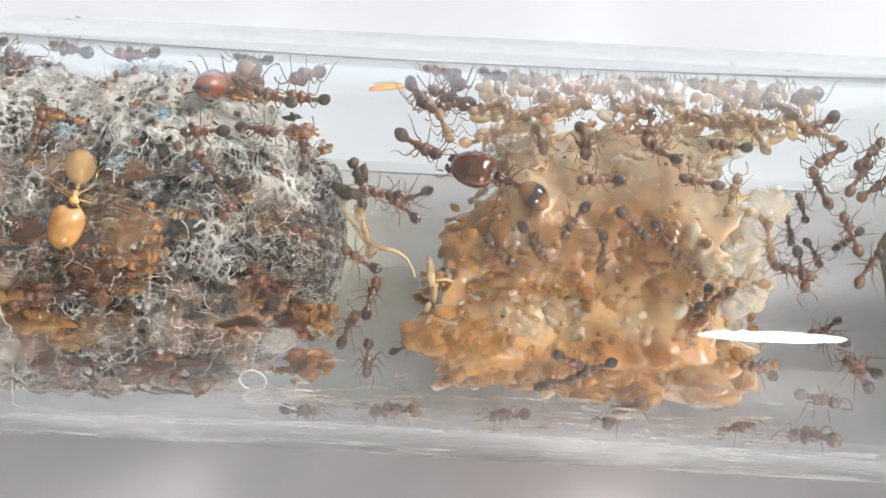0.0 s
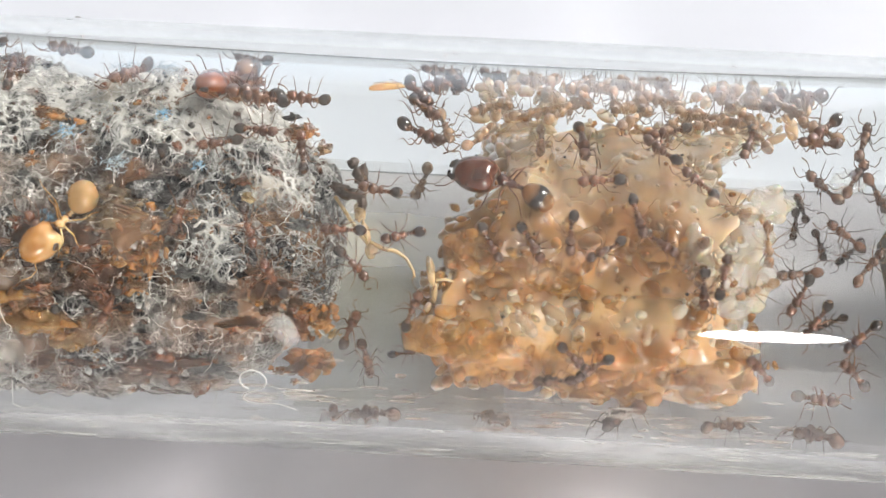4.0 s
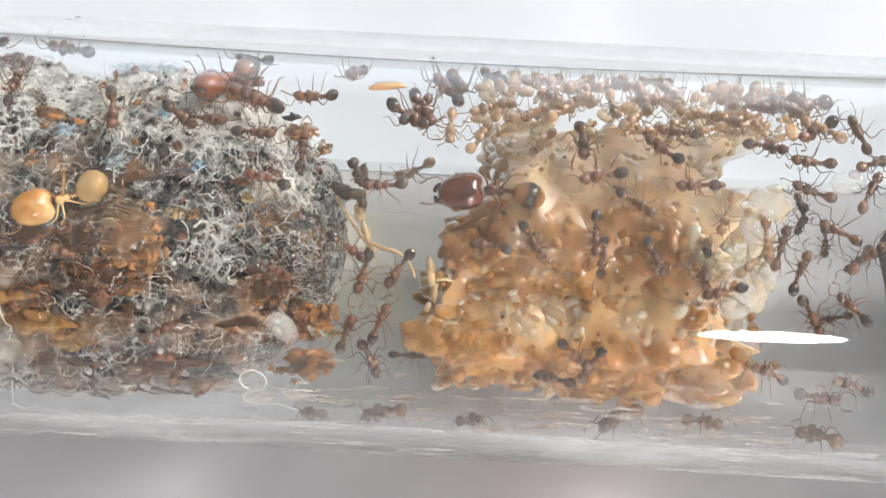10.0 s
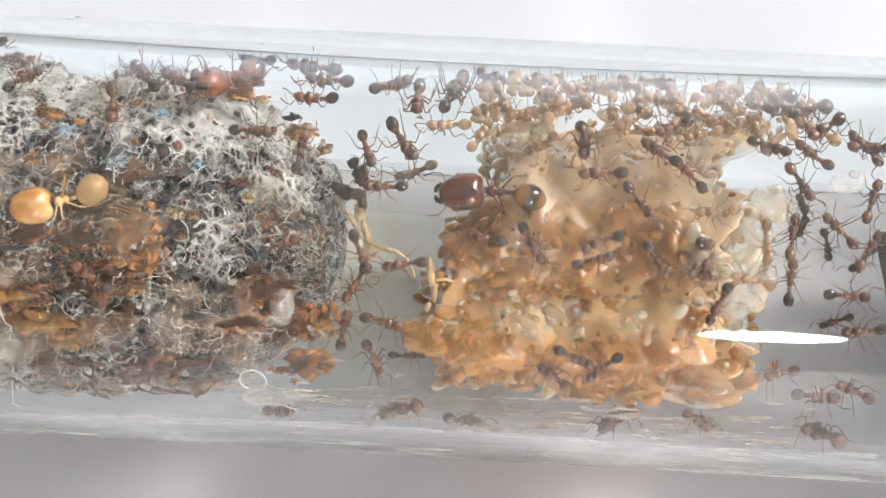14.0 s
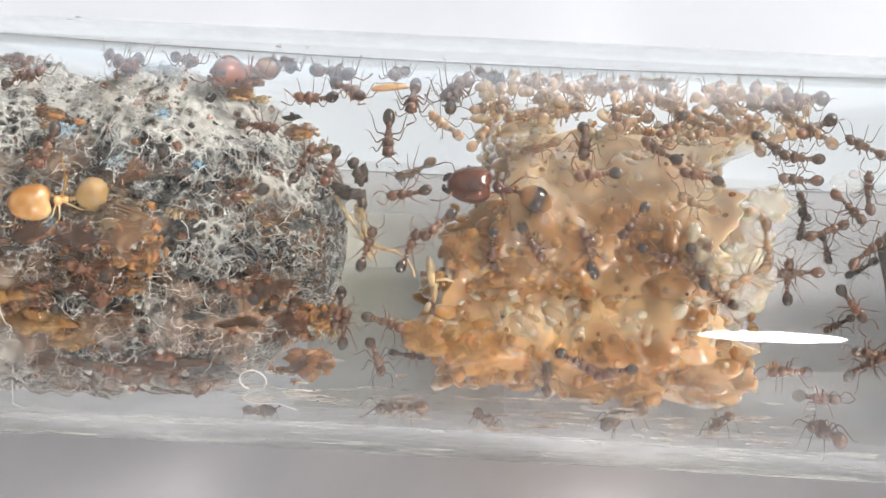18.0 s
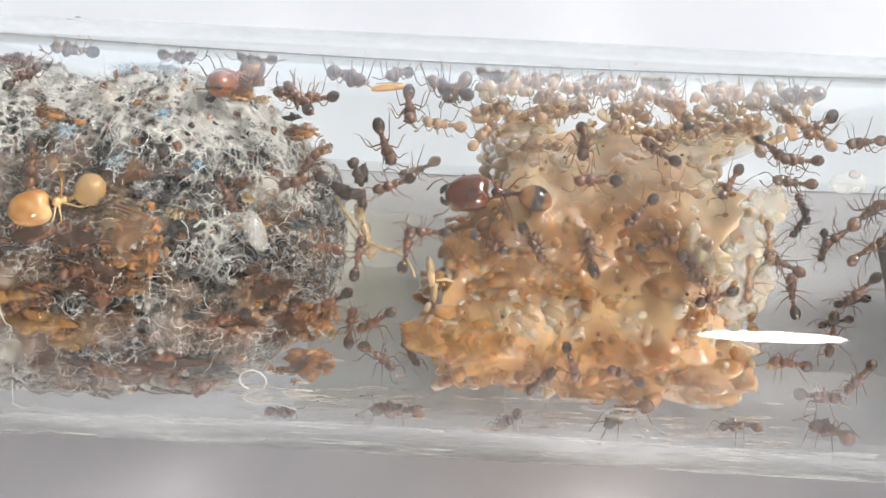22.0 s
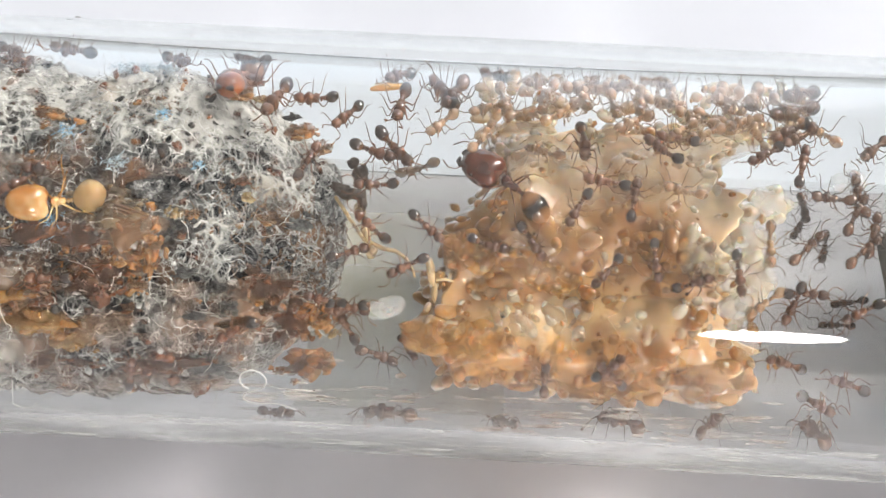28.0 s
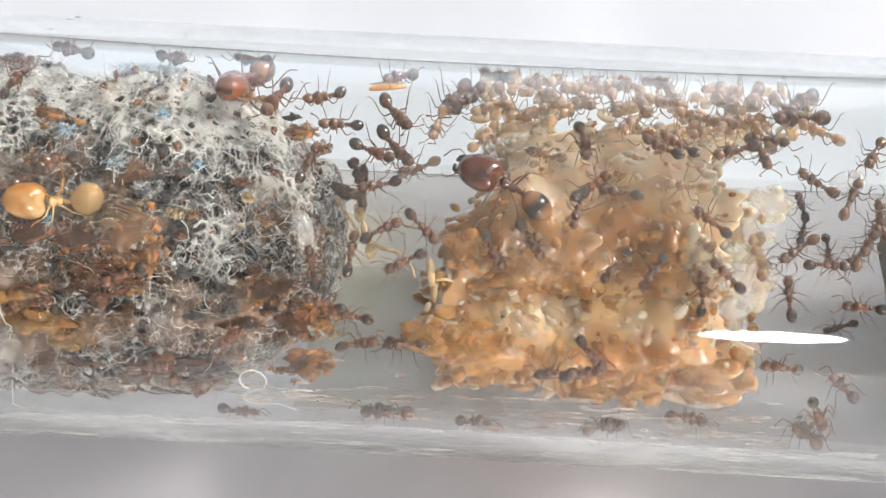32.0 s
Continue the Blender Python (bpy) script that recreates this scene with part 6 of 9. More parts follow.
def carry(thing, path):
    """Key a thing along (seconds, s, phi, r, heading)."""
    walk(thing, [(t, on_wall(s, phi, h, r, False)) for t, s, phi, r, h in path])


# ---------------------------------------------------------------- what moves
def motions():
    crawl(ANTS["a1"], [(0, -11.38, 66.4, 6.99, -155, -0), (1, -11.28, 64.2, 7.00, -180, -0), (2, -11.19, 60.3, 7.00, -183, -0), (3, -11.08, 54.6, 6.99, -149, -0), (3.5, -11.14, 52.8, 6.99, -149, -0), (6, -11.14, 41.6, 6.96, -106, -1), (7, -11.10, 40.6, 6.96, -102, -2), (8, -11.19, 35.0, 6.95, -86, -2), (9, -11.13, 35.3, 6.95, -81, -2), (10, -11.25, 34.6, 6.97, -79, -1), (11, -11.03, 33.6, 6.99, -66, -1), (12, -11.02, 32.0, 6.99, -71, -1), (13, -11.11, 33.0, 6.97, -70, -1), (14, -11.30, 36.6, 6.95, -79, -2), (14.5, -11.63, 33.6, 6.98, -90, -1), (17, -13.24, 22.6, 6.98, -96, -1), (19, -13.25, 20.1, 6.99, -121, -1), (21, -13.55, 16.2, 6.99, -73, -1), (23, -13.76, 15.4, 6.99, -95, -1), (25, -13.85, 11.3, 7.00, -147, -0), (28, -13.94, 11.3, 7.00, -148, -0), (31, -13.94, 11.3, 7.00, -148, -0), (32, -13.94, 11.3, 7.00, -148, -0)], True, 1)
    crawl(ANTS["a3"], [(0, -4.67, 26.2, 6.97, 98, -1), (13, -4.71, 26.3, 6.97, 95, -1), (14, -4.74, 25.5, 6.97, 84, -1), (14.5, -4.67, 24.7, 6.97, 91, -1), (17, -4.68, 23.1, 6.97, 76, -1), (18, -4.56, 22.2, 6.98, 65, -1), (19, -4.49, 25.6, 6.98, 62, -1), (20, -4.38, 27.3, 6.98, 81, -1), (21, -4.48, 20.1, 6.98, 57, -1), (25, -4.39, 23.3, 6.98, 61, -1), (28, -4.43, 22.9, 6.98, 65, -1), (32, -4.41, 22.5, 6.97, 69, -1)], True, 2)
    crawl(ANTS["a4"], [(0, -4.88, 43.4, 7.00, 171, -0), (6, -4.88, 43.1, 7.00, 170, -0), (7, -4.75, 43.2, 7.00, 178, -0), (9, -4.58, 44.1, 7.00, 188, -0), (13, -4.64, 43.2, 7.00, 184, -0), (23, -4.62, 43.7, 7.00, 184, -0), (30, -4.66, 43.2, 7.00, 188, -0), (31, -4.45, 43.7, 7.00, 190, -0), (32, -4.33, 43.9, 7.00, 199, -0)], True, 3)
    crawl(ANTS["a5"], [(0, -5.09, 58.4, 6.92, -121, -2), (1, -5.26, 55.2, 6.92, -116, -2), (2, -6.74, 44.6, 7.00, -160, -0), (6, -6.85, 45.9, 7.00, -202, -0), (11, -6.74, 43.4, 7.00, -203, -0), (12, -4.51, 66.3, 7.00, -149, -0), (13, -4.98, 58.0, 6.96, -126, -1), (13.5, -5.04, 63.3, 6.98, -157, -1), (14, -5.09, 68.5, 7.00, -187, -0), (14.5, -4.82, 67.4, 7.00, -177, -0), (15.33, -4.59, 66.8, 7.00, -126, -0), (16.17, -4.36, 66.2, 6.99, -74, -0), (17, -4.12, 65.5, 6.99, -23, -0), (18, -4.00, 61.6, 6.97, -38, -1), (19, -3.97, 61.2, 6.99, -37, -1), (20, -3.52, 59.7, 6.97, -46, -1), (21, -3.51, 60.0, 6.94, -57, -2), (22, -3.51, 58.5, 6.96, -51, -1), (23, -3.37, 58.8, 6.96, -50, -1), (24, -4.49, 57.2, 6.92, -91, -2), (25, -5.60, 57.9, 6.94, -80, -2), (27.5, -5.90, 42.9, 6.99, -111, -1), (28, -5.90, 42.9, 6.99, -111, -1), (32, -5.90, 42.9, 6.99, -111, -1)], True, 4)
    crawl(ANTS["a6"], [(0, -0.45, 69.8, 7.00, -155, -0), (6, -0.48, 67.8, 7.00, -197, -0), (8, -2.36, 69.8, 7.00, -163, -0), (9, -2.54, 67.7, 7.00, -187, -0), (9.5, -2.94, 63.6, 6.98, -148, -1), (10, -3.34, 59.5, 6.96, -109, -1), (11, -3.83, 47.5, 6.86, -89, -3), (12, -3.68, 40.4, 6.93, -83, -2), (13, -3.39, 32.6, 6.93, -72, -2), (14, -2.51, 25.4, 6.99, -68, -1), (14.5, -2.04, 21.5, 6.99, -46, -1), (17, 0.03, 6.2, 6.97, -95, -1), (18, -0.12, 5.0, 6.98, -135, -1), (19, -0.26, 3.8, 7.00, -175, -0), (21, -0.34, 3.8, 7.00, -172, -0), (23, -0.48, 3.1, 7.00, -177, -0), (23.67, -0.30, 3.7, 7.00, -229, -0), (24.33, -0.12, 4.3, 7.00, -280, -0), (25, 0.06, 4.9, 7.00, -332, -0), (26.5, -0.12, 4.7, 7.00, -365, -0), (28, -0.30, 4.5, 7.00, -397, -0), (32, -0.45, 4.3, 7.00, -401, -0)], True, 5)
    crawl(ANTS["a7"], [(0, -0.95, 47.5, 6.96, -61, -1), (6, -0.95, 48.3, 6.98, -51, -1), (8, -1.12, 47.4, 6.96, -86, -2), (9, -0.86, 47.6, 6.96, -82, -2), (10, -0.73, 40.7, 6.99, -60, -1), (11, -0.61, 45.0, 6.98, -86, -1), (11.25, -0.91, 45.5, 6.97, -42, -1), (11.5, -1.20, 46.0, 6.96, 2, -1), (11.75, -1.50, 46.6, 6.95, 46, -2), (12, -1.80, 47.1, 6.94, 90, -2), (12.25, -1.60, 46.7, 6.94, 45, -2), (12.5, -1.41, 46.4, 6.94, 1, -2), (12.75, -1.21, 46.1, 6.95, -44, -2), (13, -1.01, 45.7, 6.95, -89, -2), (14, -1.02, 46.0, 6.94, -88, -2), (17, -1.12, 46.7, 6.95, -97, -2), (18, -1.19, 45.9, 6.94, -90, -2), (19, -1.11, 44.1, 6.96, -87, -2), (20, -1.10, 43.3, 6.97, -77, -1), (21, -1.17, 43.6, 6.96, -91, -2), (22, -1.27, 41.7, 6.97, -82, -1), (23, -1.16, 41.5, 6.96, -86, -1), (24, -1.33, 42.4, 6.96, -89, -1), (25, -1.45, 43.0, 6.97, -84, -1), (28, -1.58, 42.4, 6.98, -95, -1), (29, -1.65, 41.4, 6.97, -85, -1), (30, -1.56, 41.8, 6.98, -78, -1), (31, -1.57, 41.5, 6.97, -79, -1), (32, -1.61, 38.7, 6.98, -51, -1)], True, 6)
    crawl(ANTS["a9"], [(0, -0.71, 28.1, 6.99, -29, -0), (1, -0.76, 28.1, 6.99, -30, -0), (2, -0.80, 28.9, 6.98, -34, -1), (3, -0.55, 29.4, 6.99, -31, -0), (6, -0.89, 39.6, 7.00, -6, -0), (7, -1.32, 35.1, 6.96, -48, -1), (8, -1.43, 38.6, 7.00, -18, -0), (9, -1.29, 39.9, 6.98, -35, -1), (10, -1.14, 38.4, 6.98, -35, -1), (11, -1.59, 39.4, 7.00, -6, -0), (11.5, -1.49, 35.2, 6.99, -59, -0), (12, -1.40, 30.9, 6.99, -112, -1), (13, -1.39, 29.4, 6.95, -70, -2), (14, -1.32, 29.0, 6.98, -57, -1), (17, -1.23, 29.0, 6.97, -71, -1), (18, -1.88, 30.3, 6.96, -88, -1), (19, -2.27, 31.3, 6.98, -119, -1), (20, -2.44, 29.5, 6.98, -131, -1), (21, -2.34, 29.4, 6.97, -102, -1), (22, -1.93, 27.6, 6.97, -69, -1), (23, -1.92, 27.6, 6.97, -70, -1), (24, -1.94, 27.3, 6.97, -75, -1), (25, -1.91, 30.3, 6.99, -54, -1), (28, -1.54, 26.7, 6.98, -47, -1), (32, -1.51, 26.8, 6.98, -49, -1)], True, 7)
    crawl(ANTS["a10"], [(0, -6.05, 44.0, 7.00, 162, -0), (0.5, -6.57, 39.4, 6.99, 108, -1), (1, -7.09, 34.7, 6.97, 54, -1), (1.33, -6.95, 36.8, 6.98, 104, -1), (1.67, -6.82, 38.9, 6.99, 154, -0), (2, -6.69, 40.9, 7.00, 204, -0), (6, -6.04, 43.9, 7.00, 149, -0), (11, -6.58, 41.5, 7.00, 160, -0), (11.5, -6.57, 41.3, 6.99, 193, -0), (12, -6.56, 41.1, 6.98, 225, -1), (13, -6.19, 46.0, 6.99, 252, -1), (13.5, -5.25, 49.5, 7.00, 217, -0), (14, -4.31, 53.0, 7.00, 183, -0), (14.5, -3.77, 52.9, 7.00, 175, -0), (15.33, -3.53, 51.3, 6.99, 225, -0), (16.17, -3.30, 49.7, 6.99, 276, -0), (17, -3.07, 48.1, 6.99, 326, -1), (18, -3.32, 48.3, 6.97, 320, -1), (19, -3.99, 48.2, 7.00, 365, -0), (19.33, -3.91, 44.2, 7.00, 320, -0), (19.67, -3.83, 40.2, 6.99, 275, -0), (20, -3.75, 36.2, 6.99, 231, -1), (21, -4.53, 38.5, 6.95, 282, -2), (21.33, -4.75, 40.5, 6.96, 232, -1), (21.67, -4.98, 42.5, 6.97, 181, -1), (22, -5.21, 44.5, 6.98, 131, -1), (22.5, -5.47, 40.4, 6.99, 161, -0), (23, -5.73, 36.3, 7.00, 190, -0), (24, -8.36, 30.6, 7.00, 195, -0), (25, -11.21, 28.7, 7.00, 189, -0), (25.5, -12.28, 27.1, 7.00, 187, -0), (28, -13.25, 16.4, 7.00, 195, -0), (31, -12.89, 18.0, 7.00, 193, -0), (32, -13.01, 18.0, 7.00, 192, -0)], True, 8)
    crawl(ANTS["a11"], [(0, -8.18, 29.2, 7.00, -172, -0), (2, -9.24, 29.0, 7.00, -170, -0), (2.75, -8.87, 17.6, 6.98, -132, -1), (3.5, -8.50, 6.1, 6.97, -94, -1), (4.33, -8.55, 3.2, 6.98, -132, -1), (5.17, -8.60, 0.3, 6.99, -171, -1), (6, -8.66, -2.6, 7.00, -210, -0), (7, -8.93, 3.8, 6.99, -166, -0), (8, -9.21, 10.1, 6.98, -122, -1), (9, -9.48, 16.5, 6.98, -78, -1), (10, -8.85, 33.8, 6.99, -38, -1), (11, -9.14, 34.3, 6.96, -58, -1), (12, -9.32, 36.6, 6.96, -94, -1), (12.5, -9.62, 38.0, 6.98, -130, -1), (13, -9.91, 39.4, 7.00, -167, -0), (14, -9.43, 49.2, 6.99, -213, -0), (14.5, -9.55, 46.3, 6.99, -211, -0), (15.75, -8.31, 26.8, 6.99, -178, -0), (17, -7.07, 7.3, 6.99, -146, -0), (18, -6.60, 10.8, 7.00, -159, -0), (19, -6.40, 12.2, 7.00, -169, -0), (20, -6.12, 13.2, 6.99, -160, -0), (21, -5.19, 15.1, 6.98, -147, -1), (22, -4.71, 15.8, 7.00, -164, -0), (23, -4.51, 15.7, 7.00, -186, -0), (24, -4.56, 16.1, 6.98, -136, -1), (24.5, -3.35, 20.9, 6.99, -81, -0), (25, -2.14, 25.7, 6.99, -27, -0), (28, -2.20, 25.6, 7.00, -19, -0), (32, -2.22, 25.5, 7.00, -21, -0)], True, 9)
    crawl(ANTS["a14"], [(0, -7.83, 19.4, 6.98, 132, -1), (1, -7.89, 20.7, 6.99, 145, -0), (2, -7.85, 22.2, 7.00, 161, -0), (3, -7.68, 24.1, 7.00, 192, -0), (3.5, -7.55, 24.7, 7.00, 187, -0), (6, -7.67, 31.4, 6.98, 238, -1), (7, -8.06, 29.5, 6.98, 282, -1), (8, -8.06, 30.4, 6.98, 287, -1), (9, -8.15, 32.6, 6.98, 296, -1), (10, -7.92, 33.6, 6.99, 350, -1), (11, -7.69, 34.5, 7.00, 403, -0), (11.5, -7.46, 28.9, 6.98, 435, -1), (12, -7.24, 23.3, 6.97, 467, -1), (13, -7.77, 30.5, 6.97, 462, -1), (14, -8.73, 47.5, 6.97, 458, -1), (14.5, -8.96, 53.9, 6.93, 462, -2), (15.12, -8.99, 54.9, 6.94, 418, -2), (15.75, -9.02, 55.8, 6.94, 374, -2), (16.38, -9.06, 56.7, 6.94, 330, -2), (17, -9.09, 57.7, 6.95, 286, -2), (18, -9.31, 61.4, 6.97, 315, -1), (19, -9.54, 65.1, 7.00, 344, -0), (23, -9.63, 65.0, 7.00, 336, -0), (28, -9.61, 61.6, 6.97, 316, -1), (32, -9.81, 62.9, 6.99, 320, -1)], True, 10)
    crawl(ANTS["a15"], [(0, -6.83, 8.3, 6.98, -119, -1), (1, -6.43, 9.1, 6.98, -170, -1), (2, -6.03, 9.8, 6.98, -221, -1), (2.5, -6.13, 7.9, 6.99, -169, -1), (3, -6.24, 6.0, 6.99, -117, -0), (3.5, -6.35, 4.1, 7.00, -65, -0), (6, -5.57, -13.5, 6.99, -103, -1), (9, -6.65, 3.5, 6.99, -89, -1), (9.5, -6.26, 9.9, 6.99, -140, -0), (10, -5.87, 16.3, 7.00, -192, -0), (10.5, -6.02, 17.4, 7.00, -147, -0), (11, -6.18, 18.5, 6.99, -102, -1), (11.33, -6.10, 22.1, 6.99, -149, -1), (11.67, -6.02, 25.7, 6.98, -196, -1), (12, -5.93, 29.2, 6.97, -243, -1), (13, -6.91, 40.0, 6.99, -230, -0), (13.5, -7.62, 43.1, 6.99, -263, -1), (14, -8.34, 46.1, 6.98, -296, -1), (14.17, -7.92, 44.8, 6.99, -340, -1), (14.33, -7.50, 43.4, 6.99, -383, -1), (14.5, -7.08, 42.1, 6.99, -427, -1), (15.12, -6.89, 30.3, 6.98, -470, -1), (15.75, -6.70, 18.5, 6.98, -514, -1), (16.38, -6.51, 6.6, 6.97, -557, -1), (17, -6.33, -5.2, 6.96, -600, -1), (18, -6.64, -14.9, 6.98, -563, -1), (19, -6.96, -24.6, 7.00, -526, -0), (23, -6.96, -23.3, 7.00, -521, -0), (28, -6.70, -27.4, 7.00, -509, -0), (32, -6.71, -28.5, 6.99, -499, -0)], True, 11)
    crawl(ANTS["a16"], [(0, -4.32, 1.4, 7.00, 157, -0), (1, -4.30, 2.2, 7.00, 152, -0), (2, -4.38, 9.4, 6.99, 143, -1), (3, -3.08, 4.1, 7.00, 157, -0), (3.5, -3.43, 5.6, 7.00, 157, -0), (4.33, -3.21, 1.9, 6.99, 202, -0), (5.17, -3.00, -1.8, 6.99, 247, -1), (6, -2.78, -5.5, 6.99, 292, -1), (7, -2.46, -5.6, 6.99, 315, -0), (8, -2.76, -2.0, 6.99, 309, -1), (9, -2.79, -2.9, 6.98, 307, -1), (10, -2.85, -2.0, 7.00, 329, -0), (11, -2.52, -4.3, 6.99, 315, -1), (12, -2.79, -2.3, 7.00, 337, -0), (13, -2.50, -4.3, 6.99, 313, -1), (14, -2.46, -3.7, 6.99, 298, -1), (15, -2.47, -3.6, 6.99, 347, -1), (16, -2.49, -3.4, 6.99, 397, -1), (17, -2.50, -3.2, 6.99, 447, -1), (18, -2.29, -0.6, 6.98, 434, -1), (19, -2.44, -3.9, 6.99, 425, -1), (20, -2.45, -2.9, 6.99, 446, -1), (21, -2.59, -4.0, 6.98, 438, -1), (22, -2.57, -3.2, 6.99, 441, -1), (23, -2.54, -4.2, 6.99, 435, -1), (24, -2.43, -2.6, 6.99, 432, -1), (25, -2.62, -2.8, 6.99, 467, -1), (26.5, -2.71, -2.7, 6.99, 423, -0), (28, -2.79, -2.6, 7.00, 379, -0), (29, -2.75, -2.8, 7.00, 385, -0), (30, -2.78, -2.7, 7.00, 381, -0), (31, -2.80, -2.4, 7.00, 412, -0), (32, -2.82, -2.1, 6.99, 443, -1)], True, 12)
    crawl(ANTS["a17"], [(0, -5.69, -12.0, 6.99, 118, -1), (6, -5.32, -9.6, 6.99, 126, -0), (6.75, -5.31, -9.2, 7.00, 84, -0), (7.5, -5.30, -8.7, 7.00, 42, -0), (8.25, -5.29, -8.3, 7.00, 0, -0), (9, -5.28, -7.8, 7.00, -42, -0), (11, -5.29, -10.0, 7.00, -3, -0), (13, -5.30, -12.2, 7.00, 36, -0), (15, -4.78, 13.5, 6.98, -12, -1), (17, -4.27, 39.3, 6.97, -59, -1), (18, -3.72, 19.7, 6.95, -106, -2), (19, -3.61, -5.5, 6.95, -71, -2), (21, -3.31, -14.0, 6.99, -67, -1), (21.5, -3.48, -8.0, 7.00, -37, -0), (22, -3.66, -2.0, 7.00, -6, -0), (22.33, -3.58, -1.8, 7.00, -61, -0), (22.67, -3.50, -1.7, 7.00, -116, -0), (23, -3.42, -1.5, 7.00, -171, -0), (24, -3.69, -1.1, 7.00, -169, -0), (25, -3.54, -1.6, 7.00, -161, -0), (26.5, -2.92, 1.6, 7.00, -190, -0), (28, -2.30, 4.9, 7.00, -220, -0), (29, -2.27, 6.1, 7.00, -221, -0), (30, -2.25, 7.1, 7.00, -210, -0), (31, -2.19, 5.9, 7.00, -197, -0), (31.33, -2.05, 5.4, 7.00, -243, -0), (31.67, -1.91, 4.8, 7.00, -288, -0), (32, -1.77, 4.2, 7.00, -333, -0)], True, 13)
    crawl(ANTS["a18"], [(0, -1.33, 10.9, 6.99, 143, -0), (2, -1.21, 8.6, 7.00, 159, -0), (4, -1.30, 2.2, 7.00, 196, -0), (6, -1.38, -4.2, 6.99, 232, -0), (9, -1.26, -7.6, 7.00, 243, -0), (13, -1.27, -6.8, 7.00, 227, -0), (14.33, -1.15, -4.7, 7.00, 174, -0), (15.67, -1.02, -2.7, 6.99, 121, -1), (17, -0.89, -0.6, 6.99, 68, -1), (21, -1.10, -0.2, 6.99, 81, -1), (23, -0.91, -0.4, 6.98, 70, -1), (23.67, -0.99, -0.1, 6.99, 123, -1), (24.33, -1.06, 0.2, 6.99, 177, -1), (25, -1.13, 0.5, 7.00, 230, -0), (28, -1.08, -6.2, 7.00, 209, -0), (32, -1.16, -5.0, 7.00, 209, -0)], True, 14)
    crawl(ANTS["a19"], [(0, -1.75, 161.6, 6.99, 157, -0), (1, -1.32, 160.8, 6.97, 118, -1), (2, -0.89, 160.0, 6.95, 80, -2), (4, -1.19, 155.9, 6.96, 110, -1), (6, -1.48, 151.7, 6.98, 140, -1), (9, -1.62, 149.8, 6.98, 149, -1), (13, -1.56, 151.0, 6.98, 147, -1), (17, -1.53, 150.5, 6.98, 148, -1), (23, -1.40, 150.0, 6.99, 150, -0), (28, -1.52, 149.5, 6.99, 155, -0), (32, -1.45, 149.2, 6.99, 152, -0)], True, 15)
    crawl(ANTS["a20"], [(0, -2.08, 13.7, 7.00, 172, -0), (2, -2.18, 13.1, 7.00, 175, -0), (6, -2.07, 16.0, 7.00, 172, -0), (9, -2.01, 16.3, 7.00, 188, -0), (13, -1.98, 15.9, 7.00, 181, -0), (17, -2.05, 15.3, 7.00, 186, -0), (18, -1.18, 13.7, 7.00, 191, -0), (19, -1.55, 15.2, 7.00, 191, -0), (20, -1.64, 15.0, 7.00, 202, -0), (21, -1.60, 16.1, 7.00, 200, -0), (22, -1.67, 15.9, 7.00, 201, -0), (23, -1.71, 16.8, 7.00, 200, -0), (24, -1.80, 18.0, 7.00, 195, -0), (25, -2.04, 16.1, 7.00, 202, -0), (28, -2.28, 15.9, 7.00, 183, -0), (32, -2.17, 15.7, 7.00, 192, -0)], True, 16)
    crawl(ANTS["a21"], [(0, -2.80, -23.3, 6.98, 67, -1), (7, -2.68, -23.4, 6.98, 61, -1), (11, -2.95, -25.3, 6.99, 73, -1), (17, -2.99, -23.0, 6.97, 86, -1), (19, -2.96, -22.3, 6.97, 88, -1), (21, -2.77, -23.1, 6.98, 82, -1), (23, -2.76, -22.9, 6.98, 83, -1), (25, -2.63, -22.3, 7.00, 32, -0), (26.5, -2.82, -22.4, 6.99, 77, -0), (28, -3.00, -22.5, 6.99, 122, -1), (29, -2.81, -23.1, 6.99, 73, -0), (30, -2.63, -23.7, 7.00, 24, -0), (32, -2.40, -28.7, 7.00, 12, -0)], True, 17)
    crawl(ANTS["a22"], [(0, -2.09, -13.9, 6.99, 74, -1), (3, -0.52, -15.6, 6.99, 65, -1), (6, -1.32, -19.6, 6.98, 89, -1), (6.5, -1.51, -18.3, 6.99, 133, -0), (7, -1.70, -17.1, 7.00, 177, -0), (9, -1.92, -20.9, 6.99, 154, -0), (9.5, -1.85, -21.0, 7.00, 111, -0), (10, -1.78, -21.1, 7.00, 67, -0), (10.5, -1.71, -21.2, 7.00, 24, -0), (11, -1.64, -21.3, 7.00, -20, -0), (13, -1.62, -21.6, 7.00, -15, -0), (17, -1.56, -23.2, 7.00, -10, -0), (19, -1.39, -20.7, 7.00, -18, -0), (20, -1.26, -23.9, 6.99, -58, -0), (21, -1.13, -27.1, 6.99, -99, -1), (22, -2.02, -22.2, 6.99, -148, -0), (23, -2.90, -17.3, 7.00, -198, -0), (25, -3.24, -19.6, 7.00, -170, -0), (28, -3.02, -18.6, 7.00, -171, -0), (32, -2.89, -20.4, 7.00, -191, -0)], True, 18)
    crawl(ANTS["a23"], [(0, -2.17, -34.7, 6.98, -93, -1), (7, -2.18, -34.7, 6.99, -67, -1), (13, -2.01, -34.9, 6.99, -67, -1), (19, -1.85, -33.9, 6.99, -75, -1), (23, -1.69, -32.5, 7.00, -27, -0), (25, -1.79, -32.4, 7.00, -15, -0), (30, -1.66, -32.8, 7.00, -24, -0), (30.67, -1.46, -31.4, 7.00, -75, -0), (31.33, -1.27, -30.0, 7.00, -125, -0), (32, -1.08, -28.5, 7.00, -176, -0)], True, 19)
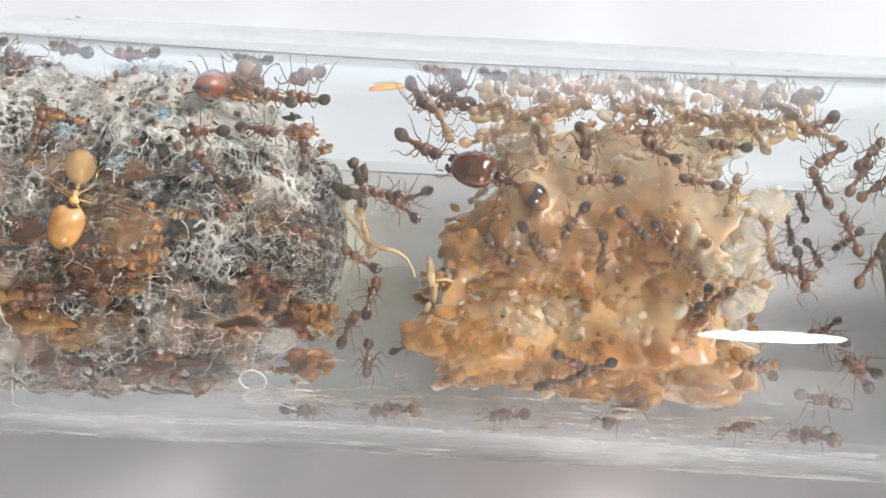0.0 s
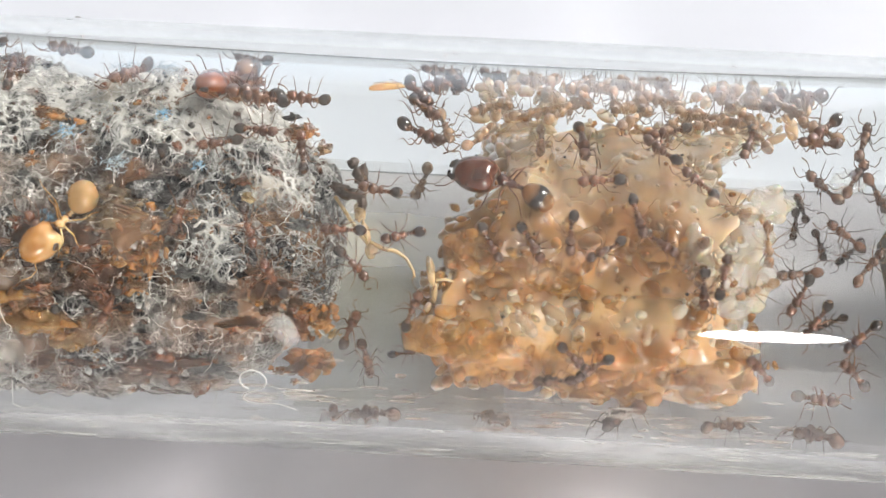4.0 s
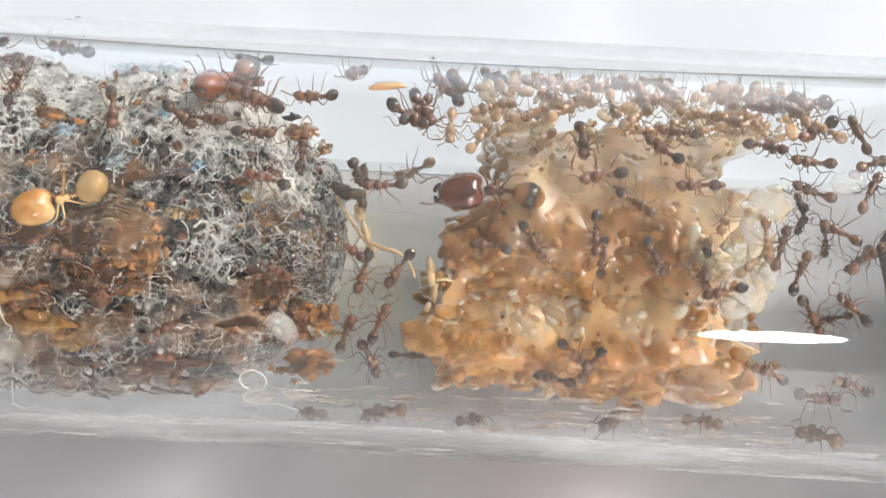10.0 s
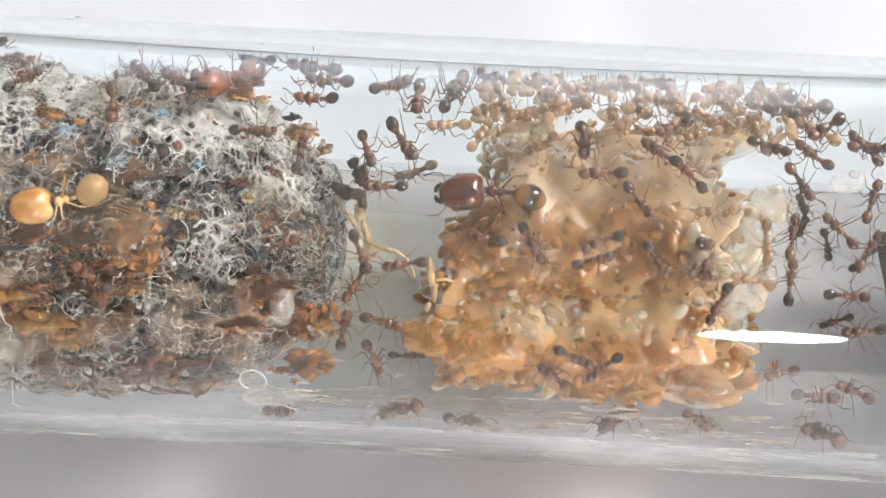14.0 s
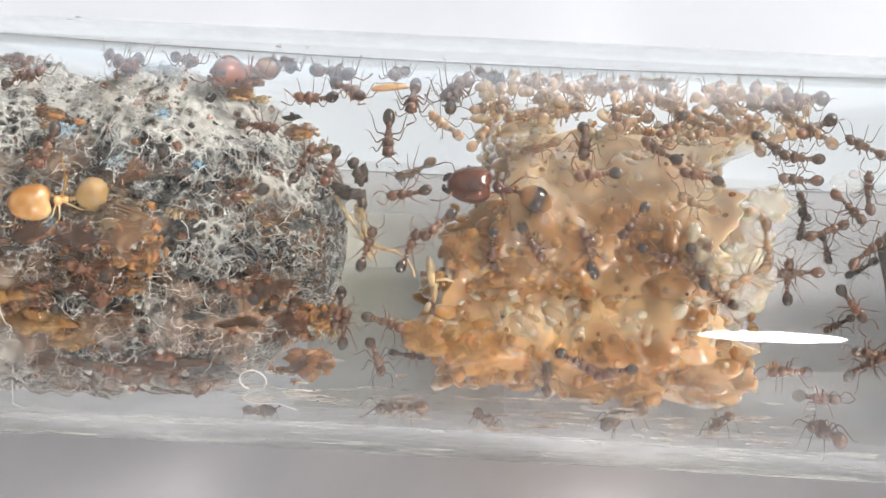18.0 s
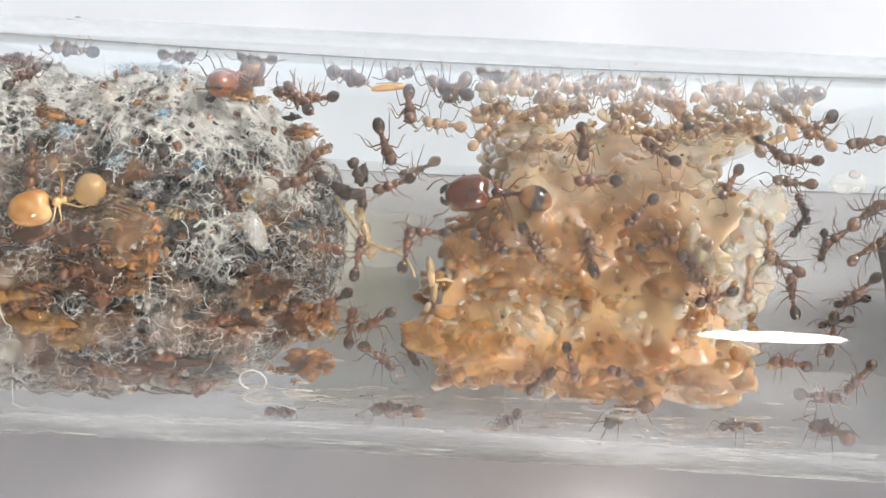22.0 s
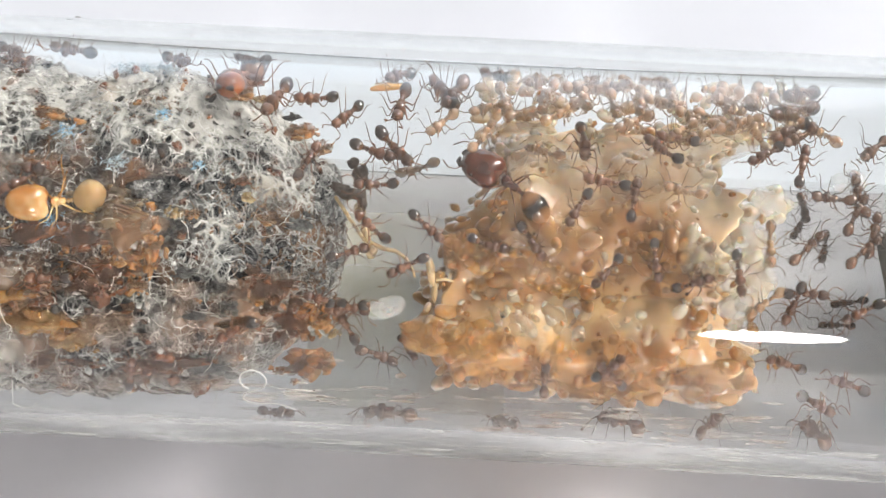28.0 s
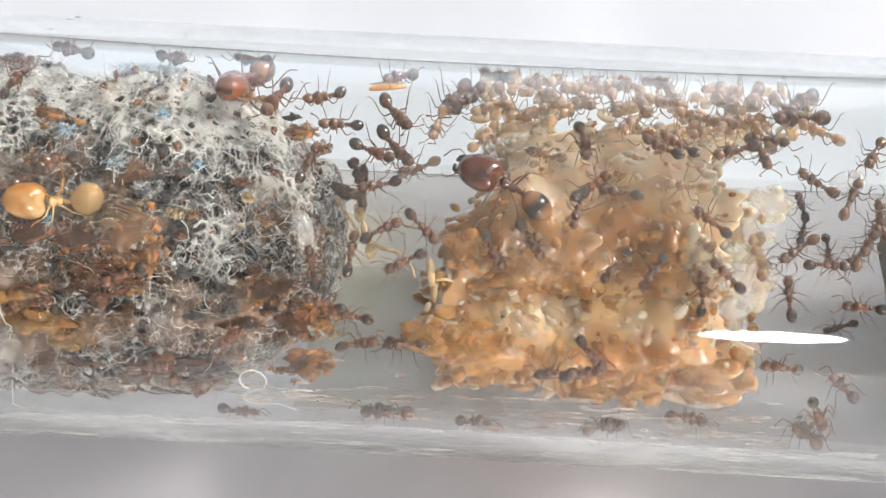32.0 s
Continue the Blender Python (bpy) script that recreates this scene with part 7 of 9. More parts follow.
    crawl(ANTS["a25"], [(0, -2.63, -4.2, 6.99, 150, -0), (0.75, -2.66, -4.6, 6.99, 192, -0), (1.5, -2.70, -5.0, 6.99, 235, -0), (2.25, -2.74, -5.4, 6.99, 277, -0), (3, -2.77, -5.8, 6.99, 319, -0), (7, -2.40, -9.4, 7.00, 318, -0), (9, -2.39, -9.4, 6.99, 275, -0), (11, -2.38, -9.4, 6.99, 232, -0), (13, -2.53, -9.4, 6.99, 227, -0), (17, -3.10, -20.0, 6.98, 274, -1), (21, -3.44, -17.9, 6.99, 223, -0), (25, -3.77, -15.8, 7.00, 172, -0), (32, -3.77, -17.2, 7.00, 161, -0)], True, 20)
    crawl(ANTS["a26"], [(0, -1.31, 221.7, 6.99, -38, -0), (7, -1.16, 226.5, 7.00, -4, -0), (17, -1.23, 226.5, 7.00, -4, -0), (19.67, -1.22, 226.5, 6.99, 32, -0), (22.33, -1.21, 226.6, 6.98, 69, -1), (25, -1.20, 226.6, 6.97, 106, -1), (28.5, -1.28, 223.1, 6.98, 51, -1), (32, -1.36, 219.6, 7.00, -4, -0)], True, 21)
    crawl(ANTS["c1"], [(0, -15.50, 56.8, 6.86, 105, -3), (6, -15.01, 46.0, 6.97, 82, -1), (9, -15.05, 42.5, 6.97, 98, -1), (11, -14.80, 44.2, 6.98, 69, -1), (13, -14.55, 46.0, 6.99, 39, -0), (19, -14.49, 46.5, 7.00, 24, -0), (23, -14.68, 47.2, 6.98, 59, -1), (25.5, -15.12, 54.1, 6.98, 5, -1), (28, -15.56, 60.9, 6.98, -49, -1), (29.33, -15.33, 55.5, 6.98, -10, -1), (30.67, -15.09, 50.1, 6.99, 29, -1), (32, -14.85, 44.8, 6.99, 68, -1)], True, 22)
    crawl(ANTS["c2"], [(0, -13.62, 27.5, 6.97, 85, -1), (3, -13.26, 6.7, 6.98, 120, -1), (6, -12.91, -14.1, 7.00, 156, -0), (9, -12.41, -4.3, 7.00, 173, -0), (13, -11.51, -13.1, 6.99, 143, -0), (19, -11.63, -11.3, 7.00, 174, -0), (25, -12.04, -12.2, 6.99, 225, -0), (28, -12.96, -14.5, 7.00, 183, -0), (32, -10.42, -13.1, 6.99, 205, -0)], True, 23)
    crawl(ANTS["c3"], [(0, -13.03, -19.5, 7.00, -177, -0), (3, -11.37, -21.2, 7.00, -126, -0), (6, -9.71, -22.8, 6.99, -75, -1), (7.5, -9.22, -22.6, 6.99, -109, -0), (9, -8.74, -22.4, 6.99, -144, -0), (13, -9.26, -38.8, 6.99, -130, -0), (15, -9.99, -40.7, 7.00, -85, -0), (17, -10.72, -42.5, 7.00, -40, -0), (19, -11.44, -44.3, 7.00, 5, -0), (25, -11.20, -44.2, 7.00, 5, -0), (26.75, -10.71, -43.2, 7.00, 49, -0), (28.5, -10.21, -42.3, 7.00, 94, -0), (30.25, -9.72, -41.4, 7.00, 139, -0), (32, -9.22, -40.5, 7.00, 184, -0)], True, 24)
    crawl(ANTS["M1"], [(0, 2.05, 25.7, 4.93, 156, -0), (3, 2.05, 25.7, 4.93, 156, -0), (4.2, 2.18, 24.1, 4.94, 160, -0), (6, 2.26, 21.3, 4.95, 170, -0), (7, 2.01, 21.1, 4.95, 179, -0), (8, 1.91, 21.0, 4.95, 179, -0), (9, 1.76, 21.3, 4.95, 181, -0), (10, 1.76, 21.0, 4.95, 179, -0), (13, 1.77, 20.7, 4.95, 178, -0), (17, 1.97, 21.3, 4.95, 174, -0), (19, 2.04, 21.6, 4.95, 168, -0), (21, 2.01, 20.8, 4.95, 173, -0), (23, 2.05, 20.5, 4.95, 171, -0), (24, 2.09, 21.3, 4.94, 166, -0), (25, 2.11, 22.1, 4.94, 161, -0), (28, 2.27, 23.9, 4.91, 142, -0), (29, 2.24, 23.4, 4.92, 145, -0), (30, 2.24, 23.3, 4.92, 145, -0), (32, 2.23, 23.2, 4.93, 149, -0)], False, 25)
    crawl(ANTS["M2"], [(0, -7.78, 57.1, 6.89, -118, 0), (13, -7.81, 57.0, 6.89, -117, 0), (14.5, -7.67, 58.8, 6.91, -122, 0), (17, -7.41, 65.9, 6.93, -131, 0), (19, -7.11, 59.8, 6.89, -114, 0), (21, -7.47, 61.2, 6.83, -106, 1), (23, -7.49, 58.5, 6.87, -111, 0), (25, -7.68, 59.3, 6.86, -108, 0), (28, -7.41, 60.4, 6.81, -103, 1), (32, -7.17, 57.2, 6.89, -111, 0)], True, 26)
    crawl(ANTS["M3"], [(0, -12.09, 8.1, 6.93, -99, 0), (2, -12.35, 3.4, 6.94, -124, 0), (3.5, -12.38, 0.1, 6.91, -128, 0), (6, -12.75, 5.9, 6.97, -147, 0), (9, -12.51, 7.5, 6.99, -158, 0), (13, -12.48, 7.1, 6.99, -162, 0), (19, -12.53, 6.7, 7.00, -165, 0), (25, -12.55, 6.5, 7.00, -166, 0), (32, -12.69, 6.7, 7.00, -176, 0)], True, 27)
    crawl(ANTS["r1"], [(0, 4.78, 44.0, 5.05, -84, 0), (25, 4.74, 43.6, 5.05, -90, 0), (32, 4.78, 44.0, 5.05, -82, 0)], False, 28)
    crawl(ANTS["r2"], [(0, 7.10, 31.2, 6.99, 146, -0), (7, 7.15, 31.4, 6.99, 141, -1), (13, 7.10, 31.2, 6.99, 145, -0), (21, 7.08, 31.0, 6.99, 150, -0), (25, 7.15, 31.2, 6.98, 136, -1), (32, 7.15, 32.5, 6.99, 151, -0)], True, 29)
    crawl(ANTS["r3"], [(0, 8.37, 21.8, 7.00, 172, -0), (1, 8.46, 19.4, 7.00, 156, -0), (2, 8.37, 21.8, 7.00, 167, -0), (3, 8.50, 21.5, 6.99, 143, -1), (5.5, 8.28, 21.8, 6.99, 146, -0), (6, 8.26, 20.1, 7.00, 171, -0), (7, 8.33, 20.4, 7.00, 190, -0), (9, 8.35, 20.3, 7.00, 188, -0), (11, 8.09, 20.8, 7.00, 173, -0), (13, 8.07, 24.5, 6.99, 134, -1), (17, 8.21, 25.3, 6.99, 151, -0), (19, 8.56, 22.7, 7.00, 195, -0), (21, 9.29, 20.2, 6.97, 244, -1), (23, 9.44, 22.4, 6.97, 237, -1), (23.67, 9.99, 20.9, 6.98, 280, -1), (24.33, 10.53, 19.5, 6.99, 324, -0), (25, 11.07, 18.1, 7.00, 368, -0), (26.5, 11.48, 23.6, 6.99, 402, -0), (28, 11.90, 29.1, 6.99, 436, -1), (28.67, 11.22, 23.8, 6.99, 491, -1), (29.33, 10.55, 18.5, 6.98, 545, -1), (30, 9.88, 13.2, 6.98, 600, -1), (31, 9.33, 12.1, 6.98, 553, -1), (32, 8.78, 11.1, 6.98, 506, -1)], True, 30)
    crawl(ANTS["r4"], [(0, 5.08, 20.7, 7.00, -177, -0), (7, 5.15, 20.3, 7.00, -170, -0), (11, 5.19, 22.3, 7.00, -167, -0), (13, 5.15, 22.6, 7.00, -169, -0), (17, 5.01, 22.2, 7.00, -173, -0), (21, 4.95, 22.1, 7.00, -179, -0), (25, 5.24, 17.8, 7.00, -165, -0), (28, 5.31, 20.5, 7.00, -188, -0), (29.33, 5.22, 20.1, 7.00, -232, -0), (30.67, 5.13, 19.7, 7.00, -277, -0), (32, 5.04, 19.4, 7.00, -321, -0)], True, 31)
    crawl(ANTS["r5"], [(0, 3.22, 2.1, 4.92, -52, 1), (13, 3.23, 1.5, 4.92, -57, 1), (25, 3.23, 1.9, 4.92, -54, 1), (32, 3.15, 2.6, 4.92, -53, 1)], False, 32)
    crawl(ANTS["r6"], [(0, 6.44, 7.7, 7.00, -40, -0), (3, 6.47, 10.5, 6.99, -74, -1), (7, 6.64, 6.5, 6.99, -65, -0), (11, 6.48, 17.2, 7.00, -16, -0), (13, 6.65, 16.6, 7.00, -16, -0), (15, 6.47, 12.2, 6.99, -69, -1), (17, 6.29, 7.8, 6.97, -121, -1), (21, 6.22, 10.7, 6.99, -137, -1), (23, 6.62, 13.8, 6.99, -130, -1), (24, 6.26, 13.7, 6.99, -167, -0), (25, 5.91, 13.7, 7.00, -205, -0), (26.67, 6.17, 15.7, 7.00, -245, -0), (28.33, 6.44, 17.8, 7.00, -285, -0), (30, 6.71, 19.9, 7.00, -325, -0), (30.67, 6.38, 19.2, 7.00, -278, -0), (31.33, 6.06, 18.4, 7.00, -232, -0), (32, 5.73, 17.6, 7.00, -185, -0)], True, 33)
    crawl(ANTS["r7"], [(0, 9.56, 19.3, 6.99, 72, -1), (1, 9.52, 17.2, 6.99, 64, -1), (3, 9.47, 15.2, 6.99, 9, -1), (5, 9.42, 13.3, 6.99, -46, -1), (7, 9.37, 11.4, 6.98, -101, -1), (9, 9.35, 11.2, 6.99, -112, -1), (11, 9.24, 12.4, 6.99, -112, -1), (12, 9.10, 12.5, 6.99, -141, -0), (13, 8.97, 12.6, 7.00, -169, -0), (17, 8.54, 14.5, 7.00, -209, -0), (21, 7.74, 19.8, 7.00, -194, -0), (25, 7.73, 20.3, 6.99, -244, -1), (27.5, 7.84, 19.3, 7.00, -201, -0), (30, 7.94, 18.2, 7.00, -158, -0), (32, 7.94, 20.3, 7.00, -184, -0)], True, 34)
    crawl(ANTS["r8"], [(0, 10.76, 5.0, 6.98, -79, -1), (1, 10.77, 4.5, 6.97, -83, -1), (13, 10.66, 4.8, 6.97, -84, -1), (25, 10.74, 4.5, 6.97, -81, -1), (28, 10.79, 4.2, 6.98, -85, -1), (30, 10.65, 1.0, 6.98, -92, -1), (32, 10.50, 0.8, 6.99, -81, -1)], True, 35)
    crawl(ANTS["r9"], [(0, 11.39, -1.3, 7.00, 170, -0), (1, 11.55, -2.6, 7.00, 180, -0), (3, 11.43, -2.2, 7.00, 170, -0), (5.5, 11.65, -1.6, 7.00, 208, -0), (6, 11.81, -1.9, 7.00, 159, -0), (6.5, 11.96, -2.1, 6.99, 111, -1), (7, 12.12, -2.4, 6.99, 62, -1), (9, 10.97, -0.6, 6.96, 87, -1), (11, 11.28, 11.1, 6.97, 68, -1), (13, 11.58, 11.9, 6.98, 54, -1), (14.33, 11.48, 7.8, 6.99, 96, -1), (15.67, 11.37, 3.6, 6.99, 138, -0), (17, 11.26, -0.5, 7.00, 180, -0), (19, 11.92, -3.2, 7.00, 185, -0), (20, 11.35, -2.3, 7.00, 153, -0), (21, 10.78, -1.3, 6.99, 121, -1), (22, 11.10, 0.6, 6.99, 159, -0), (23, 11.42, 2.6, 7.00, 197, -0), (25, 11.75, 4.9, 6.99, 216, -0), (25.75, 11.83, 5.0, 6.99, 173, -0), (26.5, 11.90, 5.2, 6.99, 131, -0), (27.25, 11.98, 5.4, 6.99, 89, -0), (28, 12.06, 5.5, 6.99, 47, -1), (28.5, 11.99, 5.1, 6.99, 91, -1), (29, 11.91, 4.6, 6.99, 136, -1), (29.5, 11.83, 4.2, 6.99, 180, -1), (30, 11.75, 3.7, 6.99, 225, -1), (32, 11.58, 3.7, 6.99, 217, -0)], True, 36)
    crawl(ANTS["r10"], [(0, 12.35, 22.7, 6.98, 110, -1), (1, 12.32, 23.9, 6.97, 112, -1), (3, 12.43, 22.6, 6.99, 127, -1), (5.5, 12.48, 21.7, 6.99, 142, -0), (7, 12.57, 22.3, 6.99, 147, -0), (9, 12.23, 20.6, 6.99, 153, -0), (11, 11.84, 21.7, 7.00, 162, -0), (11.5, 11.85, 21.6, 7.00, 205, -0), (12, 11.87, 21.5, 7.00, 249, -0), (12.5, 11.88, 21.4, 7.00, 292, -0), (13, 11.90, 21.3, 7.00, 335, -0), (14.33, 11.80, 22.3, 7.00, 282, -0), (15.67, 11.71, 23.3, 7.00, 228, -0), (17, 11.61, 24.3, 7.00, 175, -0), (19, 11.63, 23.2, 7.00, 183, -0), (21, 11.47, 22.3, 7.00, 172, -0), (23, 11.46, 23.8, 7.00, 185, -0), (25, 12.55, 21.5, 7.00, 154, -0), (28, 12.68, 18.8, 7.00, 173, -0), (30, 12.38, 21.3, 6.99, 148, -0), (32, 12.21, 23.6, 6.99, 145, -0)], True, 37)
    crawl(ANTS["r11"], [(0, 12.72, 31.0, 6.99, -140, -1), (1, 12.60, 32.2, 7.00, -159, -0), (3, 12.39, 35.0, 7.00, -173, -0), (5.5, 12.34, 35.5, 7.00, -184, -0), (7, 11.95, 30.4, 7.00, -162, -0), (9, 12.27, 28.5, 7.00, -190, -0), (11, 11.69, 30.9, 7.00, -177, -0), (13, 12.20, 32.2, 6.99, -230, -1), (17, 11.76, 31.6, 7.00, -190, -0), (19, 11.64, 29.9, 7.00, -185, -0), (21, 11.50, 29.0, 7.00, -185, -0), (25, 12.44, 32.6, 7.00, -181, -0), (28, 11.76, 37.1, 6.99, -147, -0), (30, 11.12, 35.6, 6.97, -117, -1), (32, 10.58, 30.8, 6.99, -75, -1)], True, 38)
    crawl(ANTS["r12"], [(0, 12.49, 42.4, 6.99, -141, -1), (1, 12.52, 41.8, 6.99, -137, -1), (3, 12.69, 40.2, 6.99, -130, -1), (7, 12.36, 41.4, 6.99, -147, -0), (9, 12.37, 40.7, 6.98, -143, -1), (11, 12.47, 41.1, 6.98, -143, -1), (13, 12.82, 41.6, 6.99, -141, -1), (17, 12.34, 41.2, 6.99, -143, -0), (21, 12.41, 41.7, 6.99, -142, -1), (23, 12.52, 41.4, 6.98, -135, -1), (25, 12.67, 42.7, 7.00, -154, -0), (28, 11.47, 39.5, 6.99, -146, -0), (30, 9.53, 31.3, 6.99, -156, -0), (32, 9.56, 31.9, 6.99, -160, -0)], True, 39)
    crawl(ANTS["r13"], [(0, 13.76, 26.3, 6.99, 55, -1), (1, 13.73, 26.6, 6.98, 54, -1), (3, 13.66, 25.3, 6.98, 68, -1), (5.5, 13.53, 26.5, 7.00, 19, -0), (7, 13.75, 21.9, 7.00, 31, -0), (9, 14.02, 23.0, 6.98, 61, -1), (11, 14.04, 21.5, 6.98, 65, -1), (13, 14.16, 21.3, 6.97, 77, -1), (17, 13.81, 16.2, 6.99, 42, -0), (17.5, 13.60, 16.0, 6.99, -2, -0), (18, 13.40, 15.8, 6.99, -46, -1), (18.5, 13.19, 15.6, 6.99, -91, -1), (19, 12.99, 15.5, 6.99, -135, -1), (19.67, 13.34, 16.0, 6.99, -190, -1), (20.33, 13.69, 16.5, 6.99, -244, -1), (21, 14.04, 17.0, 6.99, -299, -1), (22, 14.03, 15.6, 7.00, -327, -0), (23, 14.02, 14.2, 7.00, -354, -0), (25, 13.77, 21.3, 6.99, -309, -1), (28, 13.58, 15.6, 6.99, -296, -1), (30, 13.87, 17.7, 6.98, -311, -1), (32, 13.44, 20.0, 6.98, -295, -1)], True, 40)
    crawl(ANTS["r14"], [(0, 13.32, 10.2, 6.99, 115, -1), (1, 13.10, 9.0, 6.99, 117, -1), (3, 13.15, 9.3, 6.99, 137, -0), (5.5, 13.00, 9.7, 7.00, 161, -0), (7, 12.95, 9.5, 7.00, 163, -0), (9, 12.80, 9.9, 7.00, 158, -0), (11, 13.06, 9.6, 7.00, 158, -0), (13, 12.92, 10.3, 7.00, 170, -0), (14.33, 12.89, 10.2, 7.00, 118, -0), (15.67, 12.87, 10.1, 7.00, 67, -0), (17, 12.84, 10.0, 7.00, 15, -0), (19, 12.71, 10.9, 7.00, 40, -0), (19.67, 12.74, 10.0, 6.99, -12, -0), (20.33, 12.76, 9.1, 6.99, -64, -1), (21, 12.79, 8.1, 6.98, -116, -1), (22.33, 13.02, 8.6, 6.99, -157, -1), (23.67, 13.25, 9.1, 6.99, -198, -1), (25, 13.48, 9.6, 6.99, -239, -1), (28, 14.12, 10.2, 6.99, -283, -1), (30, 14.00, 9.5, 6.99, -248, -1), (32, 14.15, 10.2, 6.99, -296, -1)], True, 41)
    crawl(ANTS["r15"], [(0, 14.04, 1.4, 6.99, 54, -1), (1, 14.06, 1.7, 6.99, 53, -1), (5.5, 14.04, 1.4, 6.99, 45, -0), (7, 14.01, 2.4, 7.00, 42, -0), (9, 14.01, 3.9, 6.99, 41, -0), (11, 14.03, 2.9, 7.00, 29, -0), (13, 14.00, 5.8, 6.98, 65, -1), (17, 13.96, 4.4, 7.00, 30, -0), (19, 13.99, 5.1, 6.99, 43, -0), (23, 14.03, 5.7, 7.00, 30, -0), (25, 14.00, 5.7, 7.00, 39, -0), (28, 13.89, 5.4, 6.99, 39, -0), (32, 13.87, 6.0, 6.99, 58, -1)], True, 42)
    crawl(ANTS["r16"], [(0, 14.31, 157.0, 6.97, -111, -1), (32, 14.30, 156.7, 6.98, -112, -1)], True, 43)
    crawl(ANTS["r17"], [(0, 14.00, -26.9, 7.00, 159, -0), (2.75, 13.94, -21.3, 6.99, 205, -0), (5.5, 13.87, -15.6, 6.99, 251, -1), (5.67, 13.88, -15.1, 6.99, 209, -1), (5.83, 13.89, -14.5, 6.99, 168, -1), (6, 13.89, -13.9, 6.99, 127, -1), (9, 13.47, -11.5, 7.00, 155, -0), (11, 13.61, -10.0, 6.99, 124, -1), (13, 13.77, -6.2, 6.99, 109, -1), (13.5, 13.61, -6.8, 6.99, 54, -1), (14, 13.45, -7.4, 6.99, -1, -1), (14.5, 13.29, -7.9, 6.99, -55, -1), (17, 13.46, -10.0, 7.00, -58, -0), (19, 13.74, -10.8, 6.99, -39, -0), (20.33, 13.72, -8.9, 6.99, -82, -0), (21.67, 13.70, -7.0, 7.00, -125, -0), (23, 13.69, -5.1, 7.00, -168, -0), (24, 13.91, -7.3, 6.99, -133, -1), (25, 14.12, -9.4, 6.98, -99, -1), (28, 13.78, -12.0, 7.00, -150, -0), (29, 14.01, -11.0, 6.99, -120, -1), (30, 14.24, -10.0, 6.99, -90, -1), (31, 14.01, -10.2, 6.99, -136, -0), (32, 13.79, -10.3, 7.00, -183, -0)], True, 44)
    crawl(ANTS["r18"], [(0, 13.09, -39.4, 7.00, -12, -0), (13, 12.98, -38.8, 7.00, -5, -0), (25, 13.07, -38.8, 7.00, -5, -0), (28.5, 13.11, -42.7, 6.98, -34, -1), (32, 13.16, -46.6, 6.97, -62, -1)], True, 45)
    crawl(ANTS["r19"], [(0, 14.04, -29.2, 6.98, 127, -1), (6, 13.75, -28.7, 6.98, 136, -1), (13, 13.87, -36.9, 7.00, 178, -0), (14.5, 14.02, -33.8, 7.00, 134, -0), (16, 14.16, -30.8, 7.00, 91, -0), (17.5, 14.31, -27.7, 7.00, 47, -0), (19, 14.46, -24.7, 7.00, 4, -0), (20, 14.34, -26.9, 7.00, -38, -0), (21, 14.21, -29.2, 7.00, -80, -0), (22, 14.09, -31.5, 7.00, -122, -0), (23, 13.97, -33.7, 7.00, -164, -0), (27.5, 13.76, -33.6, 6.99, -195, -0), (32, 13.56, -33.5, 6.99, -226, -1)], True, 46)
    crawl(ANTS["r20"], [(0, 13.15, -58.3, 7.00, 170, -0), (13, 13.38, -56.4, 6.98, 148, -1), (19, 13.64, -54.6, 6.98, 136, -1), (23, 13.70, -54.0, 6.99, 144, -1), (28, 13.18, -55.2, 6.98, 127, -1), (32, 12.94, -57.2, 6.95, 127, -1)], True, 47)
    crawl(ANTS["r21"], [(0, 10.70, -29.7, 7.00, 158, -0), (7, 10.84, -29.6, 6.99, 116, -1), (10, 11.07, -30.7, 6.99, 155, -0), (13, 11.30, -31.7, 7.00, 194, -0), (19, 11.73, -29.9, 7.00, 184, -0), (25, 11.60, -25.8, 7.00, 156, -0), (32, 11.42, -28.9, 7.00, 173, -0)], True, 48)
    crawl(ANTS["r22"], [(0, 16.25, 170.2, 6.99, 140, -1), (7, 16.52, 178.2, 6.98, 130, -1), (13, 16.91, 176.6, 6.99, 130, -1), (19, 16.88, 181.1, 6.99, 145, -0), (25, 16.26, 205.4, 7.00, 193, -0), (28.5, 16.42, 191.1, 6.99, 164, -0), (32, 16.59, 176.8, 6.99, 134, -1)], True, 49)
    crawl(ANTS["r23"], [(0, 9.37, 33.4, 7.00, 175, -0), (2.33, 9.84, 33.5, 7.00, 223, -0), (4.67, 10.31, 33.6, 6.99, 271, -0), (7, 10.79, 33.7, 6.99, 319, -0), (11, 10.85, 33.7, 7.00, 351, -0), (17, 10.95, 33.4, 6.99, 317, -0), (21, 11.04, 32.4, 6.99, 318, -0), (25, 10.97, 30.7, 6.98, 301, -1), (26.5, 10.77, 30.6, 6.99, 256, -1), (28, 10.57, 30.5, 7.00, 212, -0), (29.33, 10.68, 32.2, 7.00, 257, -0), (30.67, 10.79, 34.0, 7.00, 303, -0), (32, 10.90, 35.8, 7.00, 349, -0)], True, 50)
    crawl(ANTS["r24"], [(0, 10.60, 42.2, 7.00, -12, -0), (3.5, 10.36, 40.3, 6.99, -63, -1), (7, 10.12, 38.4, 6.97, -113, -1), (13, 9.92, 42.2, 7.00, -150, -0), (21, 9.91, 40.9, 6.99, -139, -0), (32, 9.97, 43.0, 7.00, -159, -0)], True, 51)
